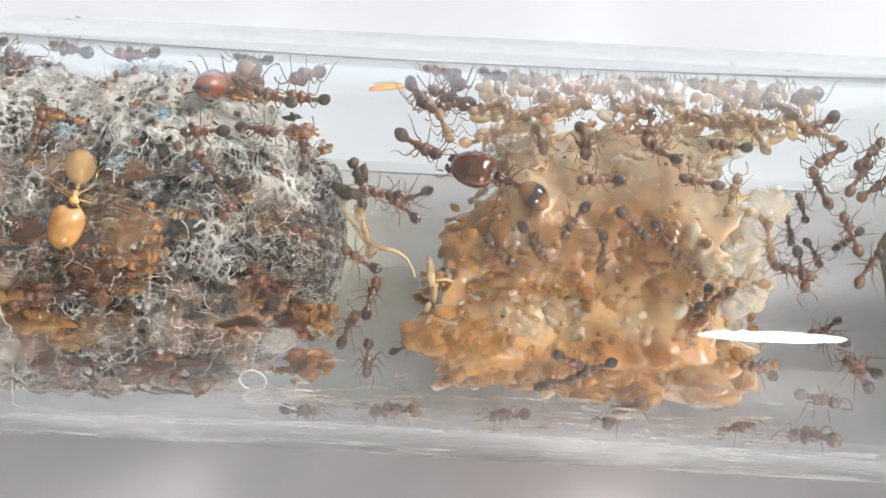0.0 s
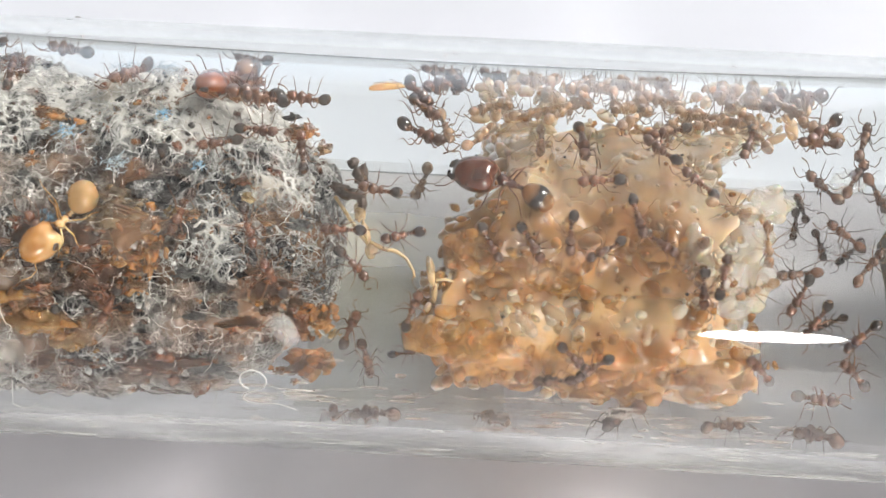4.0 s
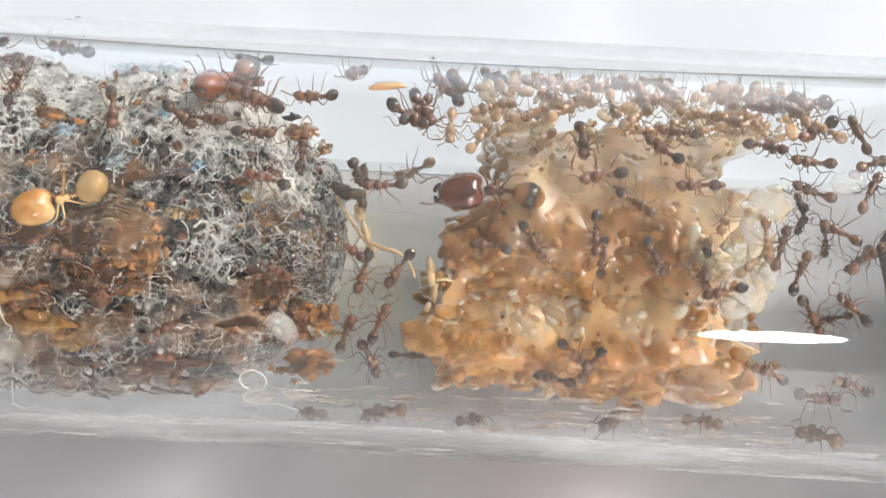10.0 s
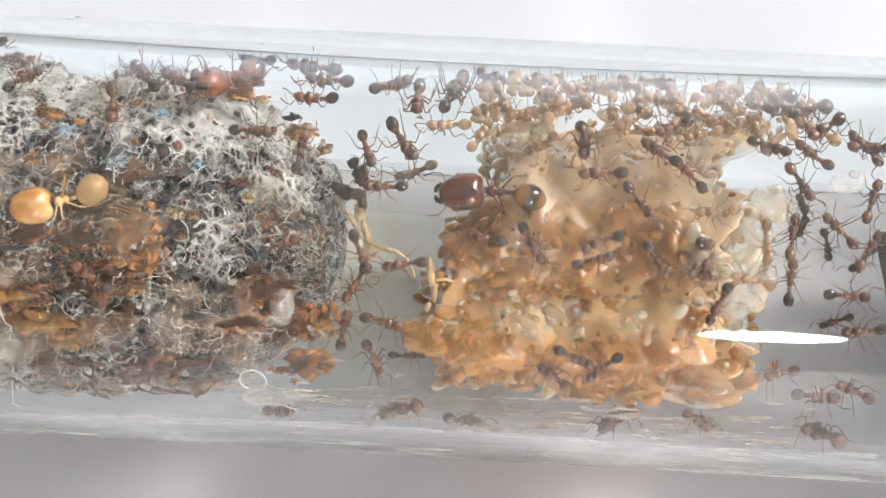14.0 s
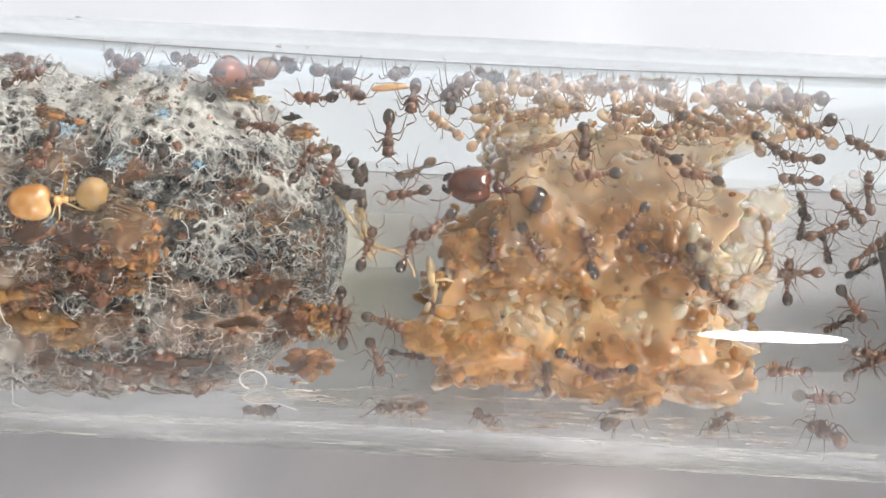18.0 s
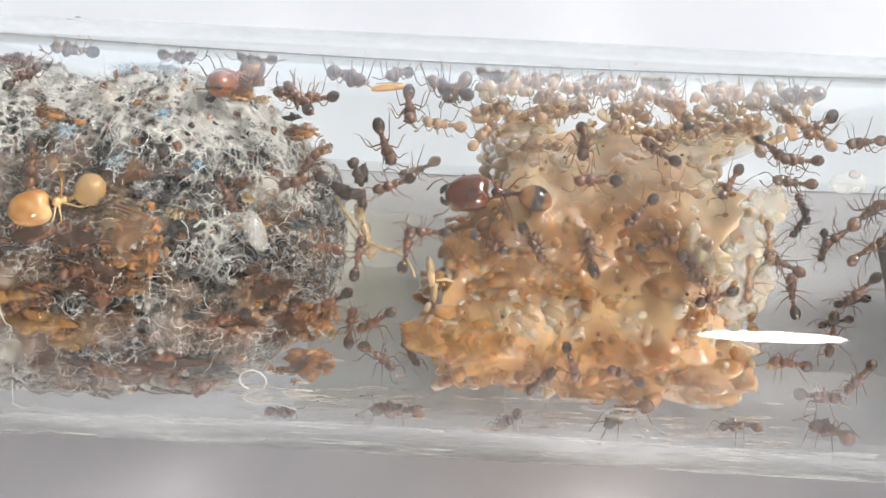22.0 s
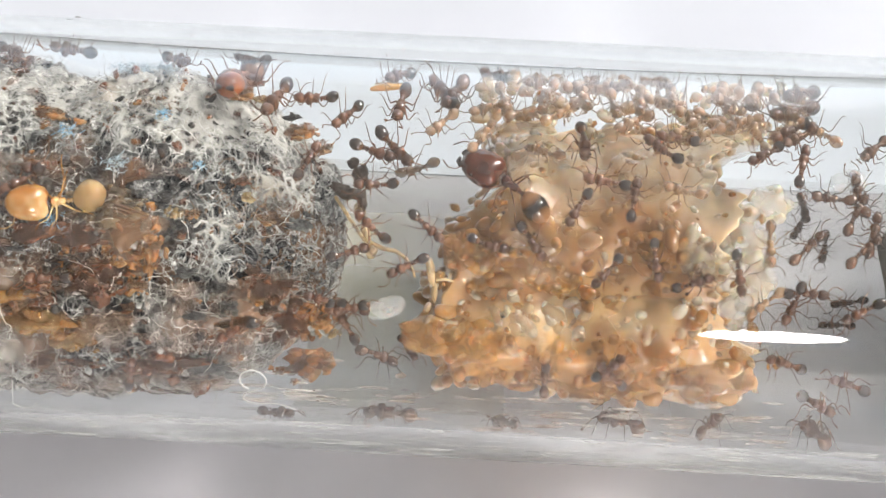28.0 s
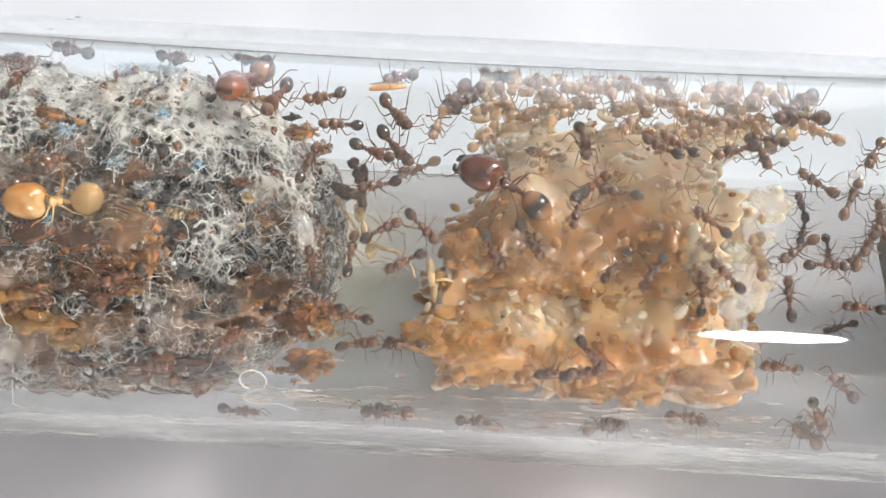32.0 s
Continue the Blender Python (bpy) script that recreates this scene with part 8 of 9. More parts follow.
    crawl(ANTS["r25"], [(0, 14.22, 33.8, 6.98, 45, -1), (9, 13.82, 44.3, 6.98, 99, -1), (11, 13.84, 36.6, 6.99, 125, -1), (13, 13.92, 36.2, 6.98, 114, -1), (15, 14.01, 36.8, 6.99, 145, -0), (17, 14.11, 37.4, 7.00, 176, -0), (19, 13.80, 33.5, 6.99, 143, -1), (21, 13.90, 36.0, 7.00, 189, -0), (25, 13.89, 36.8, 7.00, 200, -0), (30, 14.37, 32.4, 6.98, 246, -1), (32, 14.23, 32.4, 6.98, 240, -1)], True, 52)
    crawl(ANTS["m1"], [(0, 2.14, -2.1, 4.94, -42, 1), (3, 1.88, 0.9, 4.94, -39, 0), (7, 1.38, 1.4, 4.93, -84, 1), (8.33, 1.47, 1.4, 4.94, -130, 1), (9.67, 1.56, 1.4, 4.94, -176, 1), (11, 1.65, 1.4, 4.94, -221, 0), (13, 1.28, 5.4, 4.94, -208, 0), (15, 1.57, 1.6, 4.94, -154, 1), (17, 1.87, -2.3, 4.93, -100, 1), (19.67, 1.82, -0.5, 4.94, -59, 1), (22.33, 1.78, 1.2, 4.94, -19, 0), (25, 1.74, 3.0, 4.95, 22, 0), (28.5, 1.82, 0.4, 4.94, -18, 0), (32, 1.90, -2.3, 4.94, -57, 1)], False, 53)
    crawl(ANTS["m2"], [(0, 4.33, 7.8, 6.99, -121, -1), (3, 4.22, 4.3, 6.99, -103, -1), (7, 4.91, 4.4, 6.99, -60, -1), (11, 5.17, 4.6, 6.98, -100, -1), (13, 5.31, 4.3, 6.99, -126, -1), (14.33, 5.15, 3.4, 6.99, -167, -1), (15.67, 4.99, 2.6, 6.99, -208, -1), (17, 4.83, 1.8, 6.99, -249, -1), (25, 4.90, 1.9, 6.99, -251, -1), (26, 4.75, 5.1, 6.99, -206, -1), (27, 4.59, 8.2, 6.99, -162, -1), (28, 4.44, 11.4, 6.99, -118, -1), (32, 4.48, 11.2, 6.99, -104, -1)], True, 54)
    crawl(ANTS["m3"], [(0, 5.47, -1.1, 4.92, -95, 1), (3.5, 5.48, 1.0, 4.94, -146, 1), (7, 5.49, 3.1, 4.95, -197, 0), (8.33, 5.48, 0.5, 4.95, -151, 0), (9.67, 5.48, -2.0, 4.94, -105, 1), (11, 5.47, -4.6, 4.94, -59, 1), (13, 5.35, -2.7, 4.94, -9, 1), (15, 5.23, -0.9, 4.94, 42, 1), (17, 5.11, 1.0, 4.94, 93, 1), (25, 5.08, 1.1, 4.94, 105, 1), (26, 5.25, -1.6, 4.94, 146, 1), (27, 5.42, -4.4, 4.94, 186, 1), (28, 5.59, -7.1, 4.94, 227, 1), (32, 5.87, -4.9, 4.92, 228, 1)], False, 55)
    crawl(ANTS["m4"], [(0, 7.61, 5.5, 4.94, -51, 0), (7, 7.49, 4.1, 4.95, -12, 0), (11, 7.32, -3.3, 4.94, -63, 1), (17, 7.51, -1.0, 4.95, -35, 0), (19, 7.47, 1.6, 4.95, -3, 0), (21, 7.44, 4.1, 4.95, 29, 0), (25, 7.48, 7.0, 4.95, -12, 0), (27.5, 7.29, -0.8, 4.95, -66, 0), (30, 7.11, -8.6, 4.94, -120, 1), (32, 7.11, -6.4, 4.94, -120, 1)], False, 56)
    crawl(ANTS["m5"], [(0, 8.65, -0.9, 4.94, -108, 1), (32, 8.70, -1.8, 4.94, -115, 1)], False, 57)
    crawl(ANTS["m6"], [(0, 5.32, -33.5, 7.00, -151, -0), (11, 5.26, -32.8, 6.99, -119, -1), (17, 5.90, -34.6, 7.00, -159, -0), (21, 6.20, -33.9, 7.00, -196, -0), (25, 6.50, -33.2, 6.99, -234, -1), (26.75, 6.21, -32.2, 6.99, -277, -0), (28.5, 5.91, -31.2, 6.99, -320, -0), (30.25, 5.62, -30.3, 6.99, -363, -0), (32, 5.33, -29.3, 6.99, -406, -0)], True, 58)
    crawl(ANTS["m7"], [(0, 4.81, -31.7, 7.00, -23, -0), (9, 4.82, -29.4, 6.99, -44, -0), (17, 4.94, -31.1, 7.00, -10, -0), (21, 4.77, -32.1, 6.99, -59, -0), (25, 4.60, -33.1, 6.98, -108, -1), (26, 5.03, -33.6, 6.98, -147, -1), (27, 5.47, -34.0, 6.99, -187, -1), (28, 5.90, -34.5, 6.99, -226, -1), (29.33, 5.64, -34.5, 6.99, -264, -0), (30.67, 5.38, -34.5, 6.99, -301, -0), (32, 5.13, -34.6, 7.00, -339, -0)], True, 59)
    crawl(ANTS["m8"], [(0, 9.22, -9.7, 7.00, 34, -0), (3, 9.22, -4.4, 6.99, 64, -1), (5, 9.46, -1.2, 6.99, 101, -1), (7, 9.71, 1.9, 7.00, 137, -0), (9, 9.40, -5.0, 7.00, 173, -0), (11, 9.08, -11.8, 7.00, 210, -0), (13, 9.07, -13.8, 7.00, 205, -0), (14, 9.18, -12.7, 7.00, 247, -0), (15, 9.29, -11.5, 7.00, 288, -0), (16, 9.40, -10.3, 7.00, 329, -0), (17, 9.51, -9.2, 7.00, 370, -0), (18.33, 9.23, -10.0, 7.00, 316, -0), (19.67, 8.95, -10.7, 7.00, 261, -0), (21, 8.67, -11.5, 7.00, 206, -0), (25, 9.88, -5.5, 7.00, 183, -0), (26.67, 9.87, -4.8, 7.00, 238, -0), (28.33, 9.86, -4.1, 7.00, 293, -0), (30, 9.85, -3.4, 7.00, 348, -0), (30.67, 9.69, -3.3, 7.00, 399, -0), (31.33, 9.52, -3.2, 6.99, 450, -0), (32, 9.36, -3.1, 6.99, 501, -0)], True, 60)
    crawl(ANTS["m9"], [(0, 4.04, -39.2, 7.00, -163, -0), (13, 3.94, -35.7, 7.00, -208, -0), (17, 3.85, -36.3, 7.00, -253, -0), (21, 3.76, -36.9, 7.00, -298, -0), (25, 3.67, -37.6, 7.00, -344, -0), (26.75, 3.76, -37.0, 7.00, -302, -0), (28.5, 3.84, -36.5, 7.00, -260, -0), (30.25, 3.92, -36.0, 7.00, -218, -0), (32, 4.01, -35.5, 7.00, -176, -0)], True, 61)
    crawl(ANTS["m10"], [(0, 6.52, -52.0, 6.99, -130, -1), (13, 6.36, -57.3, 6.95, -122, -1), (25, 6.70, -50.7, 6.99, -139, -0), (26.75, 6.57, -53.2, 6.99, -182, -0), (28.5, 6.44, -55.6, 7.00, -224, -0), (30.25, 6.32, -58.1, 7.00, -267, -0), (32, 6.19, -60.5, 7.00, -310, -0)], True, 62)
    crawl(ANTS["m11"], [(0, 10.65, -53.4, 7.00, 37, -0), (6.5, 9.85, -52.5, 7.00, 4, -0), (13, 9.05, -51.7, 7.00, -28, -0), (15.5, 9.47, -52.1, 7.00, -70, -0), (18, 9.90, -52.5, 7.00, -112, -0), (20.5, 10.32, -52.8, 7.00, -154, -0), (23, 10.74, -53.2, 7.00, -195, -0), (25.25, 10.28, -52.6, 7.00, -239, -0), (27.5, 9.81, -52.0, 7.00, -283, -0), (29.75, 9.35, -51.4, 7.00, -327, -0), (32, 8.88, -50.8, 7.00, -371, -0)], True, 63)
    crawl(ANTS["m12"], [(0, 3.22, -38.9, 4.95, 13, 0), (13, 3.12, -43.4, 4.95, -14, 0), (25, 3.15, -41.8, 4.95, 18, 0), (27.33, 3.07, -38.5, 4.95, 69, 0), (29.67, 2.99, -35.1, 4.95, 120, 0), (32, 2.91, -31.7, 4.95, 170, 0)], False, 64)
    crawl(ANTS["m13"], [(0, 8.99, -17.5, 4.94, -93, 1), (13, 8.88, -0.7, 4.94, -80, 1), (25, 8.56, -5.6, 4.94, -33, 0), (27.33, 8.67, -7.3, 4.94, 10, 1), (29.67, 8.78, -9.1, 4.94, 52, 1), (32, 8.89, -10.8, 4.94, 95, 1)], False, 65)
    crawl(ANTS["b1"], [(0, -4.52, -61.1, 7.00, 11, -0), (2, -4.00, -63.5, 6.99, -40, -0), (4, -3.49, -65.9, 6.99, -92, -0), (6, -2.97, -68.3, 6.99, -144, -1), (7.75, -3.54, -67.0, 6.99, -186, -1), (9.5, -4.11, -65.6, 6.99, -229, -1), (11.25, -4.68, -64.3, 6.99, -271, -1), (13, -5.25, -62.9, 6.99, -314, -1), (19, -6.23, -63.2, 7.00, -327, -0), (25, -4.45, -64.4, 6.99, -314, -1), (28.5, -5.61, -65.7, 6.99, -342, -0), (32, -6.77, -67.0, 7.00, -370, -0)], True, 66)
    crawl(ANTS["b2"], [(0, -1.43, -58.3, 7.00, -167, -0), (6, -2.53, -64.5, 7.00, -165, -0), (13, -1.22, -58.3, 6.99, -141, -0), (19, -1.19, -55.9, 7.00, -180, -0), (28, -1.65, -60.5, 7.00, -187, -0), (32, -1.74, -59.6, 7.00, -182, -0)], True, 67)
    crawl(ANTS["b3"], [(0, 2.56, -55.4, 7.00, -179, -0), (3.25, 2.19, -57.1, 7.00, -221, -0), (6.5, 1.81, -58.7, 7.00, -263, -0), (9.75, 1.44, -60.4, 7.00, -305, -0), (13, 1.06, -62.0, 7.00, -347, -0), (16, 1.59, -61.4, 7.00, -391, -0), (19, 2.12, -60.8, 7.00, -435, -0), (22, 2.66, -60.2, 7.00, -478, -0), (25, 3.19, -59.6, 7.00, -522, -0), (26.75, 2.80, -60.2, 7.00, -565, -0), (28.5, 2.40, -60.7, 7.00, -607, -0), (30.25, 2.01, -61.3, 7.00, -650, -0), (32, 1.62, -61.9, 7.00, -692, -0)], True, 68)
    crawl(ANTS["t1"], [(0, 0.20, 59.6, 6.94, -73, -2), (9, 0.31, 58.0, 6.94, -73, -2), (17, 0.20, 52.7, 6.97, -116, -1), (25, 0.13, 50.8, 6.97, -110, -1), (32, 0.19, 47.0, 6.96, -109, -1)], True, 69)
    crawl(ANTS["t2"], [(0, -0.02, 48.1, 7.00, 160, -0), (3, -0.22, 52.7, 6.96, 207, -1), (6, -0.42, 57.4, 6.93, 253, -2), (7.67, -0.28, 55.6, 6.94, 198, -2), (9.33, -0.14, 53.8, 6.95, 144, -2), (11, -0.00, 52.0, 6.96, 89, -1), (17, 0.44, 48.0, 6.99, 43, -0), (18.33, 0.25, 49.7, 6.99, 82, -0), (19.67, 0.06, 51.5, 7.00, 122, -0), (21, -0.13, 53.3, 7.00, 161, -0), (25, -0.16, 51.8, 6.97, 123, -1), (28, -0.23, 51.0, 6.98, 123, -1), (30, 0.28, 49.9, 6.98, 87, -1), (32, 0.79, 48.8, 6.98, 51, -1)], True, 70)
    crawl(ANTS["t3"], [(0, 1.64, 62.0, 6.99, -53, -1), (13, 1.63, 59.7, 6.99, -51, -1), (21, 1.59, 61.8, 6.99, -46, -1), (32, 1.71, 62.1, 6.99, -49, -1)], True, 71)
    crawl(ANTS["t4"], [(0, 3.02, 62.7, 6.99, -148, -0), (32, 3.14, 61.3, 6.98, -136, -1)], True, 72)
    crawl(ANTS["t5"], [(0, 4.60, 59.6, 6.97, 55, -1), (32, 4.68, 58.4, 6.99, 36, -0)], True, 73)
    crawl(ANTS["t6"], [(0, 6.22, 60.8, 6.98, -83, -1), (17, 6.14, 60.7, 6.98, -85, -1), (32, 6.22, 60.8, 6.98, -83, -1)], True, 74)
    crawl(ANTS["t7"], [(0, 7.22, 63.7, 6.99, -57, -1), (13, 7.40, 63.4, 6.99, -34, -0), (32, 7.32, 64.0, 6.99, -59, -1)], True, 75)
    crawl(ANTS["t8"], [(0, 9.18, 68.8, 7.00, -158, -0), (1.5, 9.41, 64.8, 6.97, -130, -1), (3, 9.64, 60.7, 6.94, -101, -2), (13, 9.49, 58.3, 6.95, -100, -2), (32, 9.47, 58.1, 6.92, -101, -2)], True, 76)
    crawl(ANTS["t9"], [(0, 10.47, 58.1, 6.93, -100, -2), (7, 10.54, 57.5, 6.91, -103, -2), (32, 10.60, 55.5, 6.93, -105, -2)], True, 77)
    crawl(ANTS["t10"], [(0, 11.14, 57.3, 6.93, -101, -2), (9, 11.21, 52.9, 6.98, -140, -1), (21, 11.41, 56.1, 6.92, -113, -2), (26.5, 11.63, 51.1, 6.96, -141, -1), (32, 11.85, 46.2, 7.00, -169, -0)], True, 78)
    crawl(ANTS["t11"], [(0, 12.40, 60.0, 6.96, -127, -1), (13, 12.19, 50.4, 6.99, -152, -0), (25, 12.20, 63.7, 6.99, -142, -0), (32, 12.22, 55.9, 6.97, -123, -1)], True, 79)
    crawl(ANTS["t12"], [(0, 2.99, 42.0, 7.00, 14, -0), (32, 2.89, 42.0, 7.00, 14, -0)], True, 80)
    crawl(ANTS["t13"], [(0, 5.71, 48.9, 6.97, -81, -1), (13, 5.67, 45.4, 6.98, -87, -1), (32, 5.72, 46.7, 6.98, -81, -1)], True, 81)
    crawl(ANTS["t14"], [(0, 7.58, 40.4, 6.98, -127, -1), (13, 7.74, 40.5, 6.99, -135, -0), (32, 7.84, 37.0, 6.99, -143, -0)], True, 82)
    crawl(ANTS["t15"], [(0, 9.10, 42.4, 7.00, -159, -0), (13, 8.51, 36.5, 7.00, -163, -0), (32, 8.70, 37.7, 7.00, -157, -0)], True, 83)
    crawl(ANTS["t16"], [(0, 0.03, 34.0, 6.99, -67, -1), (9, 0.16, 34.0, 6.99, -74, -1), (11.67, 0.07, 34.8, 6.99, -123, -1), (14.33, -0.03, 35.5, 6.99, -173, -1), (17, -0.13, 36.3, 6.99, -223, -0), (22, -0.18, 35.9, 6.99, -182, -0), (27, -0.23, 35.4, 6.99, -141, -1), (32, -0.28, 35.0, 6.99, -101, -1)], True, 84)
    crawl(ANTS["t17"], [(0, 1.26, 42.8, 7.00, -148, -0), (32, 1.35, 42.9, 7.00, -148, -0)], True, 85)
    crawl(ANTS["t18"], [(0, 3.30, 45.9, 4.94, -76, 1), (8.33, 3.26, 44.4, 4.94, -115, 1), (16.67, 3.21, 42.9, 4.94, -153, 0), (25, 3.16, 41.4, 4.95, -192, 0), (32, 3.32, 39.5, 4.95, -201, 0)], False, 86)
    crawl(ANTS["t19"], [(0, 7.24, 50.6, 7.00, 152, -0), (32, 7.33, 49.7, 7.00, 163, -0)], True, 87)
    crawl(ANTS["t20"], [(0, 1.33, 31.9, 7.00, 27, -0), (9, 1.26, 33.4, 6.99, 67, -1), (32, 1.40, 32.9, 6.99, 55, -1)], True, 88)
    crawl(ANTS["t21"], [(0, 6.84, 37.4, 6.98, -96, -1), (2.33, 7.18, 37.4, 6.99, -136, -1), (4.67, 7.52, 37.4, 6.99, -176, -0), (7, 7.86, 37.3, 7.00, -216, -0), (12, 7.66, 38.0, 6.99, -167, -0), (17, 7.45, 38.8, 6.99, -118, -1), (24.5, 7.59, 36.3, 6.99, -166, -0), (32, 7.72, 33.8, 7.00, -213, -0)], True, 89)
    crawl(ANTS["a30"], [(0, -13.82, 68.5, 7.00, 164, -0), (10, -13.85, 69.2, 7.00, 173, -0), (11, -13.03, 67.5, 7.00, 210, -0), (12, -11.55, 59.8, 6.96, 250, -1), (12.5, -11.33, 58.3, 6.98, 211, -1), (13, -11.12, 56.8, 7.00, 171, -0), (14, -10.65, 51.7, 6.98, 129, -1), (15, -10.77, 54.3, 6.97, 175, -1), (16, -10.90, 57.0, 6.95, 221, -1), (17, -11.02, 59.6, 6.94, 268, -2), (18, -11.20, 57.4, 6.95, 262, -2), (18.5, -12.12, 63.2, 6.97, 215, -1), (19, -13.05, 69.0, 7.00, 169, -0), (21, -13.67, 67.4, 7.00, 198, -0), (32, -13.73, 68.7, 6.99, 156, -0)], True, 90)
    crawl(ANTS["a31"], [(0, -6.14, 30.6, 7.00, -12, -0), (17, -6.33, 30.2, 7.00, -5, -0), (22, -5.18, 42.9, 7.00, -31, -0), (23.5, -5.66, 38.5, 6.98, -81, -1), (25, -6.14, 34.2, 6.97, -132, -1), (27.5, -4.07, 34.6, 6.98, -120, -1), (28, -3.41, 37.0, 6.98, -129, -1), (29, -3.75, 34.9, 7.00, -161, -0), (30, -3.70, 34.8, 7.00, -176, -0), (32, -3.65, 34.0, 7.00, -179, -0)], True, 91)
    crawl(ANTS["a32"], [(0, -16.50, 66.7, 7.00, 0, -0), (14.5, -16.50, 66.7, 7.00, 0, -0), (17, -13.07, 70.5, 6.99, 50, -0), (17.5, -12.41, 64.7, 6.97, -3, -1), (18, -11.76, 58.9, 6.95, -57, -1), (19, -10.45, 47.7, 6.92, -71, -2), (20, -9.54, 33.3, 6.97, -58, -1), (21, -7.47, 19.1, 6.99, -39, -1), (22, -7.02, 10.7, 6.98, -61, -1), (23, -4.62, -3.7, 6.99, -41, -0), (24, -4.03, -10.0, 6.99, -39, -0), (25, -3.63, -18.6, 7.00, -25, -0), (25.5, -2.83, -24.0, 6.99, -53, -1), (27.5, -2.74, -18.3, 7.00, -7, -0), (28, -2.74, -18.3, 7.00, -7, -0), (30, -2.81, -18.0, 7.00, -15, -0), (30.5, -3.10, -16.1, 6.99, 22, -0), (31, -3.38, -14.2, 6.99, 60, -1), (32, -4.12, -6.5, 6.98, 103, -1)], True, 92)
    crawl(ANTS["a33"], [(0, -7.22, 67.1, 7.00, 169, -0), (17, -7.08, 70.1, 6.99, 148, -0), (17.33, -6.61, 67.3, 6.99, 195, -0), (17.67, -6.13, 64.5, 6.99, 242, -1), (18, -5.65, 61.6, 6.99, 289, -1), (20, -5.11, 58.8, 6.91, 283, -2), (20.5, -5.68, 63.2, 6.96, 232, -1), (21, -6.25, 67.6, 7.00, 180, -0), (22, -7.07, 67.6, 7.00, 199, -0), (24, -7.62, 67.6, 7.00, 170, -0), (28, -7.25, 68.4, 7.00, 156, -0), (32, -7.25, 68.4, 7.00, 156, -0)], True, 93)
    crawl(ANTS["a34"], [(0, -0.10, 42.5, 7.00, -160, -0), (1.83, -0.38, 41.8, 7.00, -108, -0), (3.67, -0.65, 41.2, 7.00, -56, -0), (5.5, -0.93, 40.5, 7.00, -4, -0), (7, -2.30, 31.8, 6.99, 37, -0), (8, -2.28, 41.6, 7.00, -10, -0), (8.5, -1.42, 40.2, 7.00, 18, -0), (9, -0.55, 38.9, 7.00, 45, -0), (13, -1.85, 49.4, 6.99, 66, -1), (14, -1.86, 52.3, 6.99, 22, -1), (15, -1.86, 55.3, 6.98, -22, -1), (16, -1.87, 58.3, 6.97, -65, -1), (17, -1.87, 61.3, 6.97, -109, -1), (32, -1.84, 56.7, 6.99, -135, -0)], True, 94)
    crawl(ANTS["r36"], [(0, 14.26, 22.8, 7.00, 33, -0), (1, 14.33, 24.1, 7.00, 41, -0), (2.5, 14.32, 21.8, 7.00, -12, -0), (4, 14.30, 19.5, 6.99, -65, -0), (5.5, 14.29, 17.2, 6.99, -117, -1), (6.67, 14.34, 20.9, 7.00, -66, -0), (7.83, 14.39, 24.6, 7.00, -15, -0), (9, 14.45, 28.4, 7.00, 37, -0), (11, 14.42, 33.5, 7.00, 1, -0), (13, 14.40, 38.5, 7.00, -35, -0), (15, 14.23, 31.8, 6.99, 14, -0), (17, 14.07, 25.0, 6.99, 63, -1), (19, 13.91, 18.3, 6.98, 113, -1), (21, 13.95, 16.1, 6.99, 61, -0), (23, 13.98, 14.0, 7.00, 10, -0), (25.5, 13.81, 17.4, 6.99, 55, -0), (28, 13.63, 20.7, 6.99, 101, -1), (32, 14.34, 13.9, 6.99, 100, -1)], True, 95)
    crawl(ANTS["r37"], [(0, 11.86, -2.0, 6.99, -74, -1), (2.75, 11.80, -7.4, 6.99, -102, -0), (5.5, 11.74, -12.8, 7.00, -130, -0), (6.67, 11.77, -8.8, 6.99, -184, -0), (7.83, 11.80, -4.8, 6.99, -238, -1), (9, 11.84, -0.8, 6.98, -292, -1), (13, 11.51, -3.1, 6.99, -275, -1), (19, 11.35, -3.3, 6.98, -271, -1), (23, 11.63, -8.1, 6.98, -249, -1), (24.67, 11.63, -9.2, 6.98, -203, -1), (26.33, 11.63, -10.4, 6.99, -157, -1), (28, 11.62, -11.5, 6.99, -111, -1), (29.33, 11.57, -10.3, 6.99, -160, -1), (30.67, 11.52, -9.1, 6.99, -210, -1), (32, 11.46, -7.9, 6.99, -259, -1)], True, 96)
    crawl(ANTS["r38"], [(0, 9.96, -5.5, 7.00, -177, -0), (5.5, 10.38, -8.8, 7.00, -145, -0), (9, 10.18, 1.1, 6.99, -114, -1), (11, 10.16, -1.6, 7.00, -154, -0), (13, 10.15, -4.2, 7.00, -193, -0), (19, 10.13, -4.1, 7.00, -141, -0), (21, 10.14, -5.3, 7.00, -105, -0), (23, 10.15, -6.6, 6.99, -68, -1), (25.5, 10.40, -8.9, 6.99, -104, -0), (28, 10.64, -11.3, 6.99, -139, -0), (29.33, 10.55, -6.7, 6.99, -176, -1), (30.67, 10.45, -2.0, 6.99, -213, -1), (32, 10.35, 2.6, 6.99, -250, -1)], True, 97)
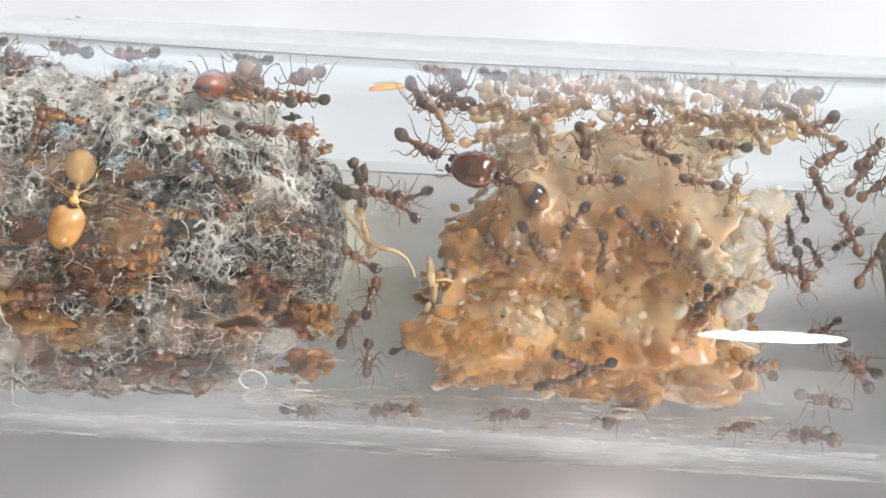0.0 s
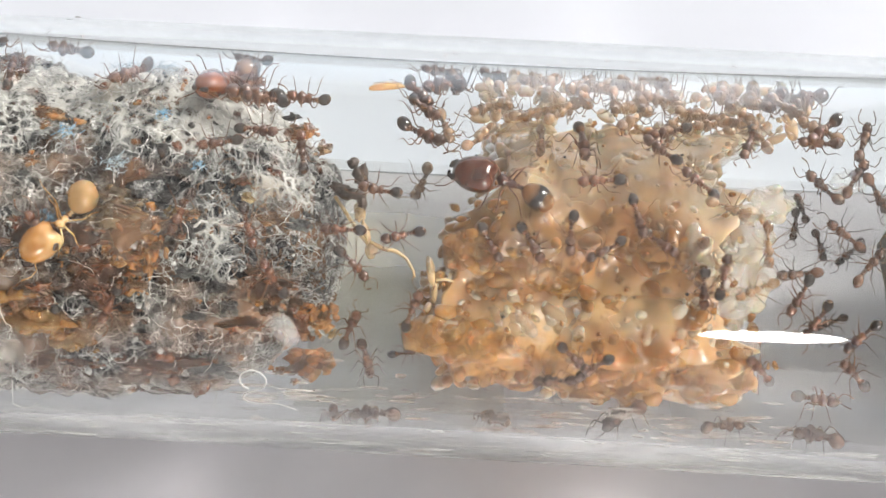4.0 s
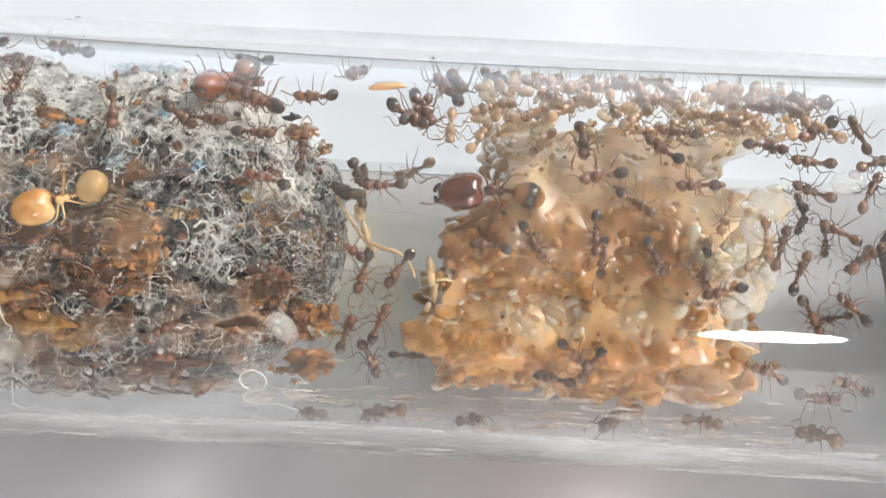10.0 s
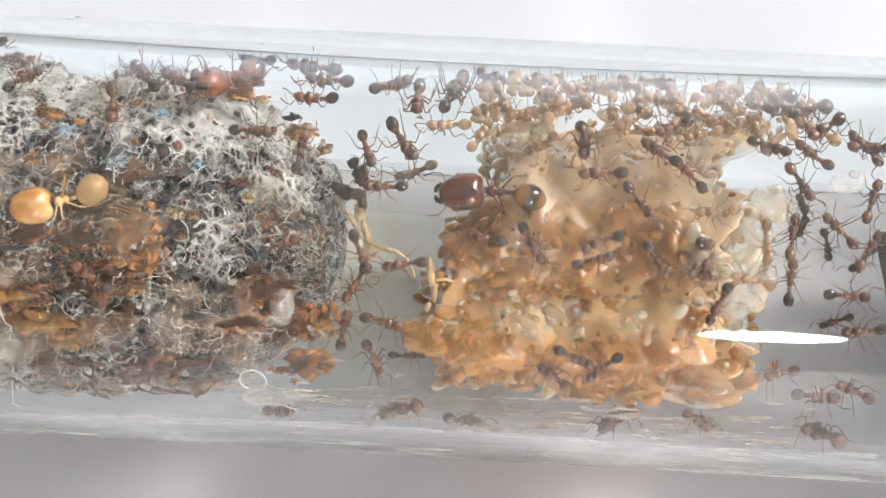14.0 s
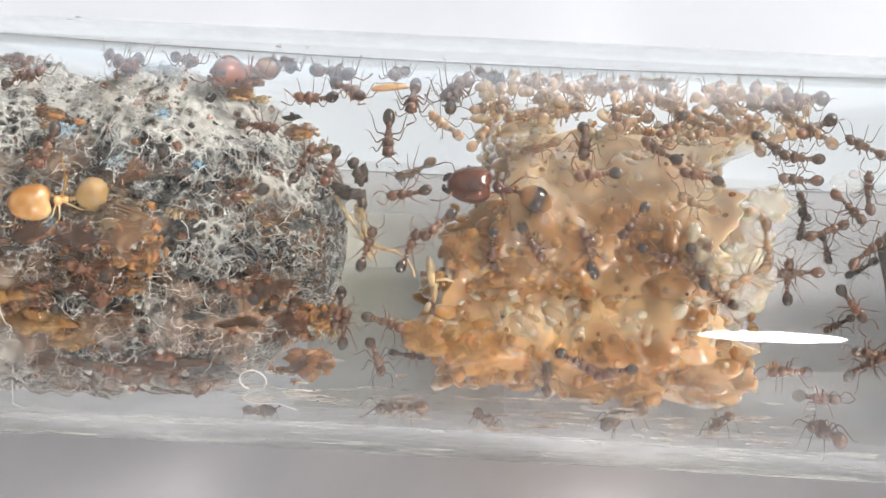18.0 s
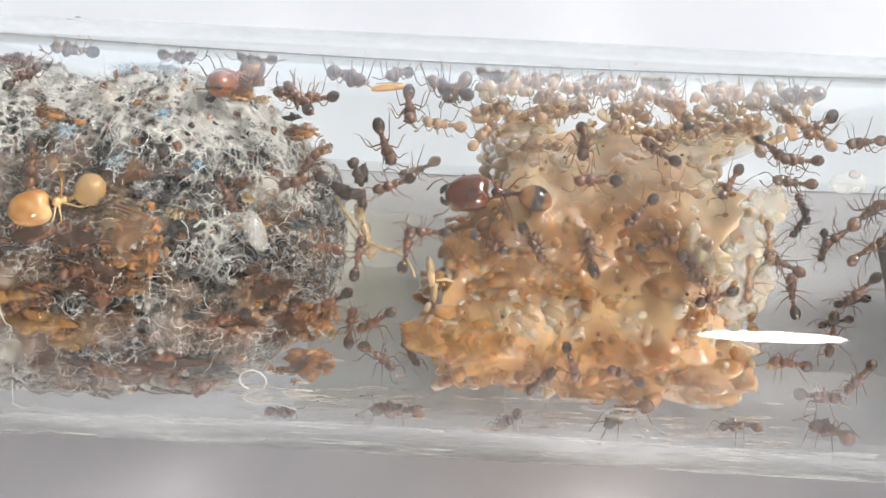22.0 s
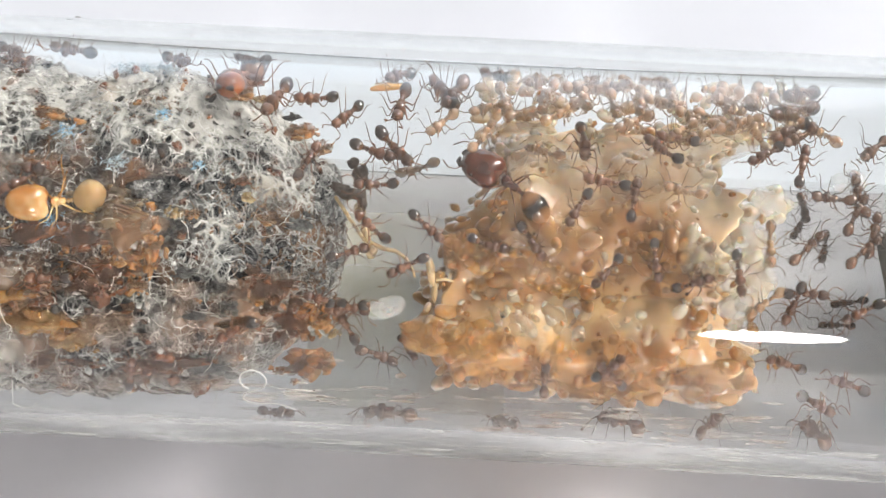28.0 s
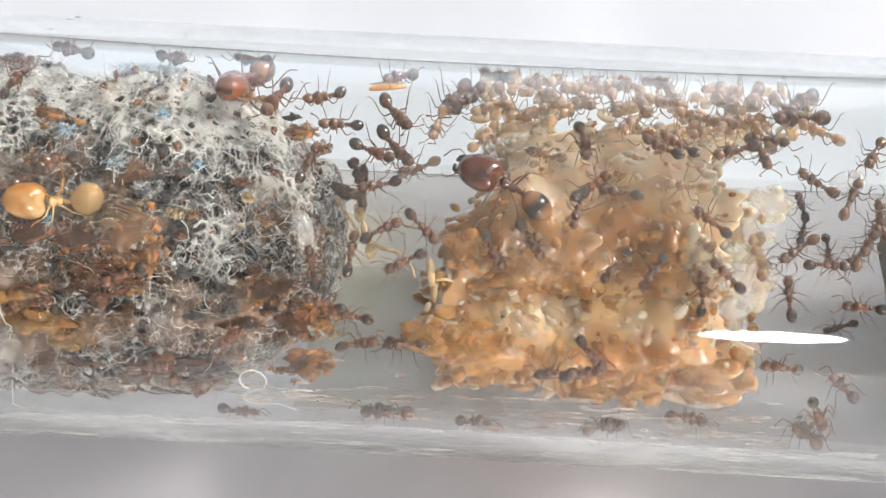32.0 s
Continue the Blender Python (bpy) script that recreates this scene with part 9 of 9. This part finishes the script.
    crawl(ANTS["r39"], [(0, 12.75, -19.3, 7.00, 167, -0), (3, 12.45, -17.2, 7.00, 220, -0), (6, 12.16, -15.1, 7.00, 273, -0), (9, 11.86, -12.9, 7.00, 326, -0), (10.33, 12.48, -14.0, 7.00, 280, -0), (11.67, 13.10, -15.1, 7.00, 235, -0), (13, 13.72, -16.2, 7.00, 189, -0), (19, 14.37, -24.9, 7.00, 180, -0), (20.5, 13.68, -22.2, 7.00, 225, -0), (22, 13.00, -19.4, 7.00, 269, -0), (23.5, 12.31, -16.7, 7.00, 314, -0), (25, 11.63, -14.0, 7.00, 358, -0), (32, 12.76, 0.6, 7.00, 360, -0)], True, 98)
    for n, (s, phi, h) in enumerate(CROWD):
        crawl(ANTS["u%d" % n], [(0, s, phi, 6.97, h, -1), (9, s + 0.15, phi + 1.5, 6.97, h + 12, -1), (20, s - 0.1, phi - 1, 6.97, h - 15, -1), (32, s + 0.1, phi, 6.97, h + 6, -1)], True, 110 + n)
    for n, (s, phi, h) in enumerate(FAR):
        crawl(ANTS["f%d" % n], [(0, s - 0.3, phi + 3, 6.99, h - 20, 0), (8, s, phi - 2, 6.99, h + 10, 0), (17, s + 0.2, phi + 1, 6.99, h - 8, 0), (25, s - 0.1, phi, 6.99, h + 22, 0), (32, s + 0.2, phi + 2, 6.99, h, 0)], True, 140 + n)
    carry(PUPA_1, [(0, -5.21, -31.9, 6.35, 25), (1.8, -5.1, -30.0, 6.35, 72), (3.5, -5.01, -28.4, 6.35, 120), (9, -5.05, -28.5, 6.35, 140), (11, -5.1, -25.2, 6.35, 120), (13, -5.09, -23.5, 6.3, 90), (14.5, -5.11, -19.5, 6.2, 90), (15.5, -5.6, -21, 5.2, 100), (16.4, -6.2, -24, 4.4, 100), (32, -6.2, -24, 4.4, 100)])
    carry(PUPA_2, [(0, -19.5, 75, 6.35, 100), (14, -19.0, 75, 6.35, 100), (16.4, -14.5, 68, 6.35, 120), (17, -12.6, 61, 6.35, 120), (18, -10.71, 40.7, 6.35, 120), (19, -9.53, 31.7, 6.35, 100), (20, -8.54, 23.3, 6.35, 110), (21, -6.61, 15.5, 6.35, 130), (22, -6.08, 1.7, 6.35, 120), (23, -4.03, -10.6, 6.35, 120), (24, -3.45, -16.6, 6.35, 150), (25, -2.81, -24.5, 6.35, 170),
                   (25.5, -1.78, -30.7, 6.35, 170), (26.5, -1.6, -26, 6.35, 100), (27.5, -1.49, -21.1, 6.35, 30), (28, -1.69, -19.2, 6.35, 20), (30, -2.06, -20.0, 6.35, 30), (31, -2.86, -8.4, 6.35, 100), (32, -4.47, 2.1, 6.35, 110)])
    walk(seed_husk, [(0, on_wall(-2.1, 52.2, 12, 6.6, False)), (9, on_wall(-2.1, 52.6, 12, 6.6, False)), (13, on_wall(-2.12, 52.2, 10, 6.6, False)), (19, on_wall(-2.0, 52.0, 12, 6.6, False)), (32, on_wall(-2.1, 52.2, 12, 6.6, False))])


motions()
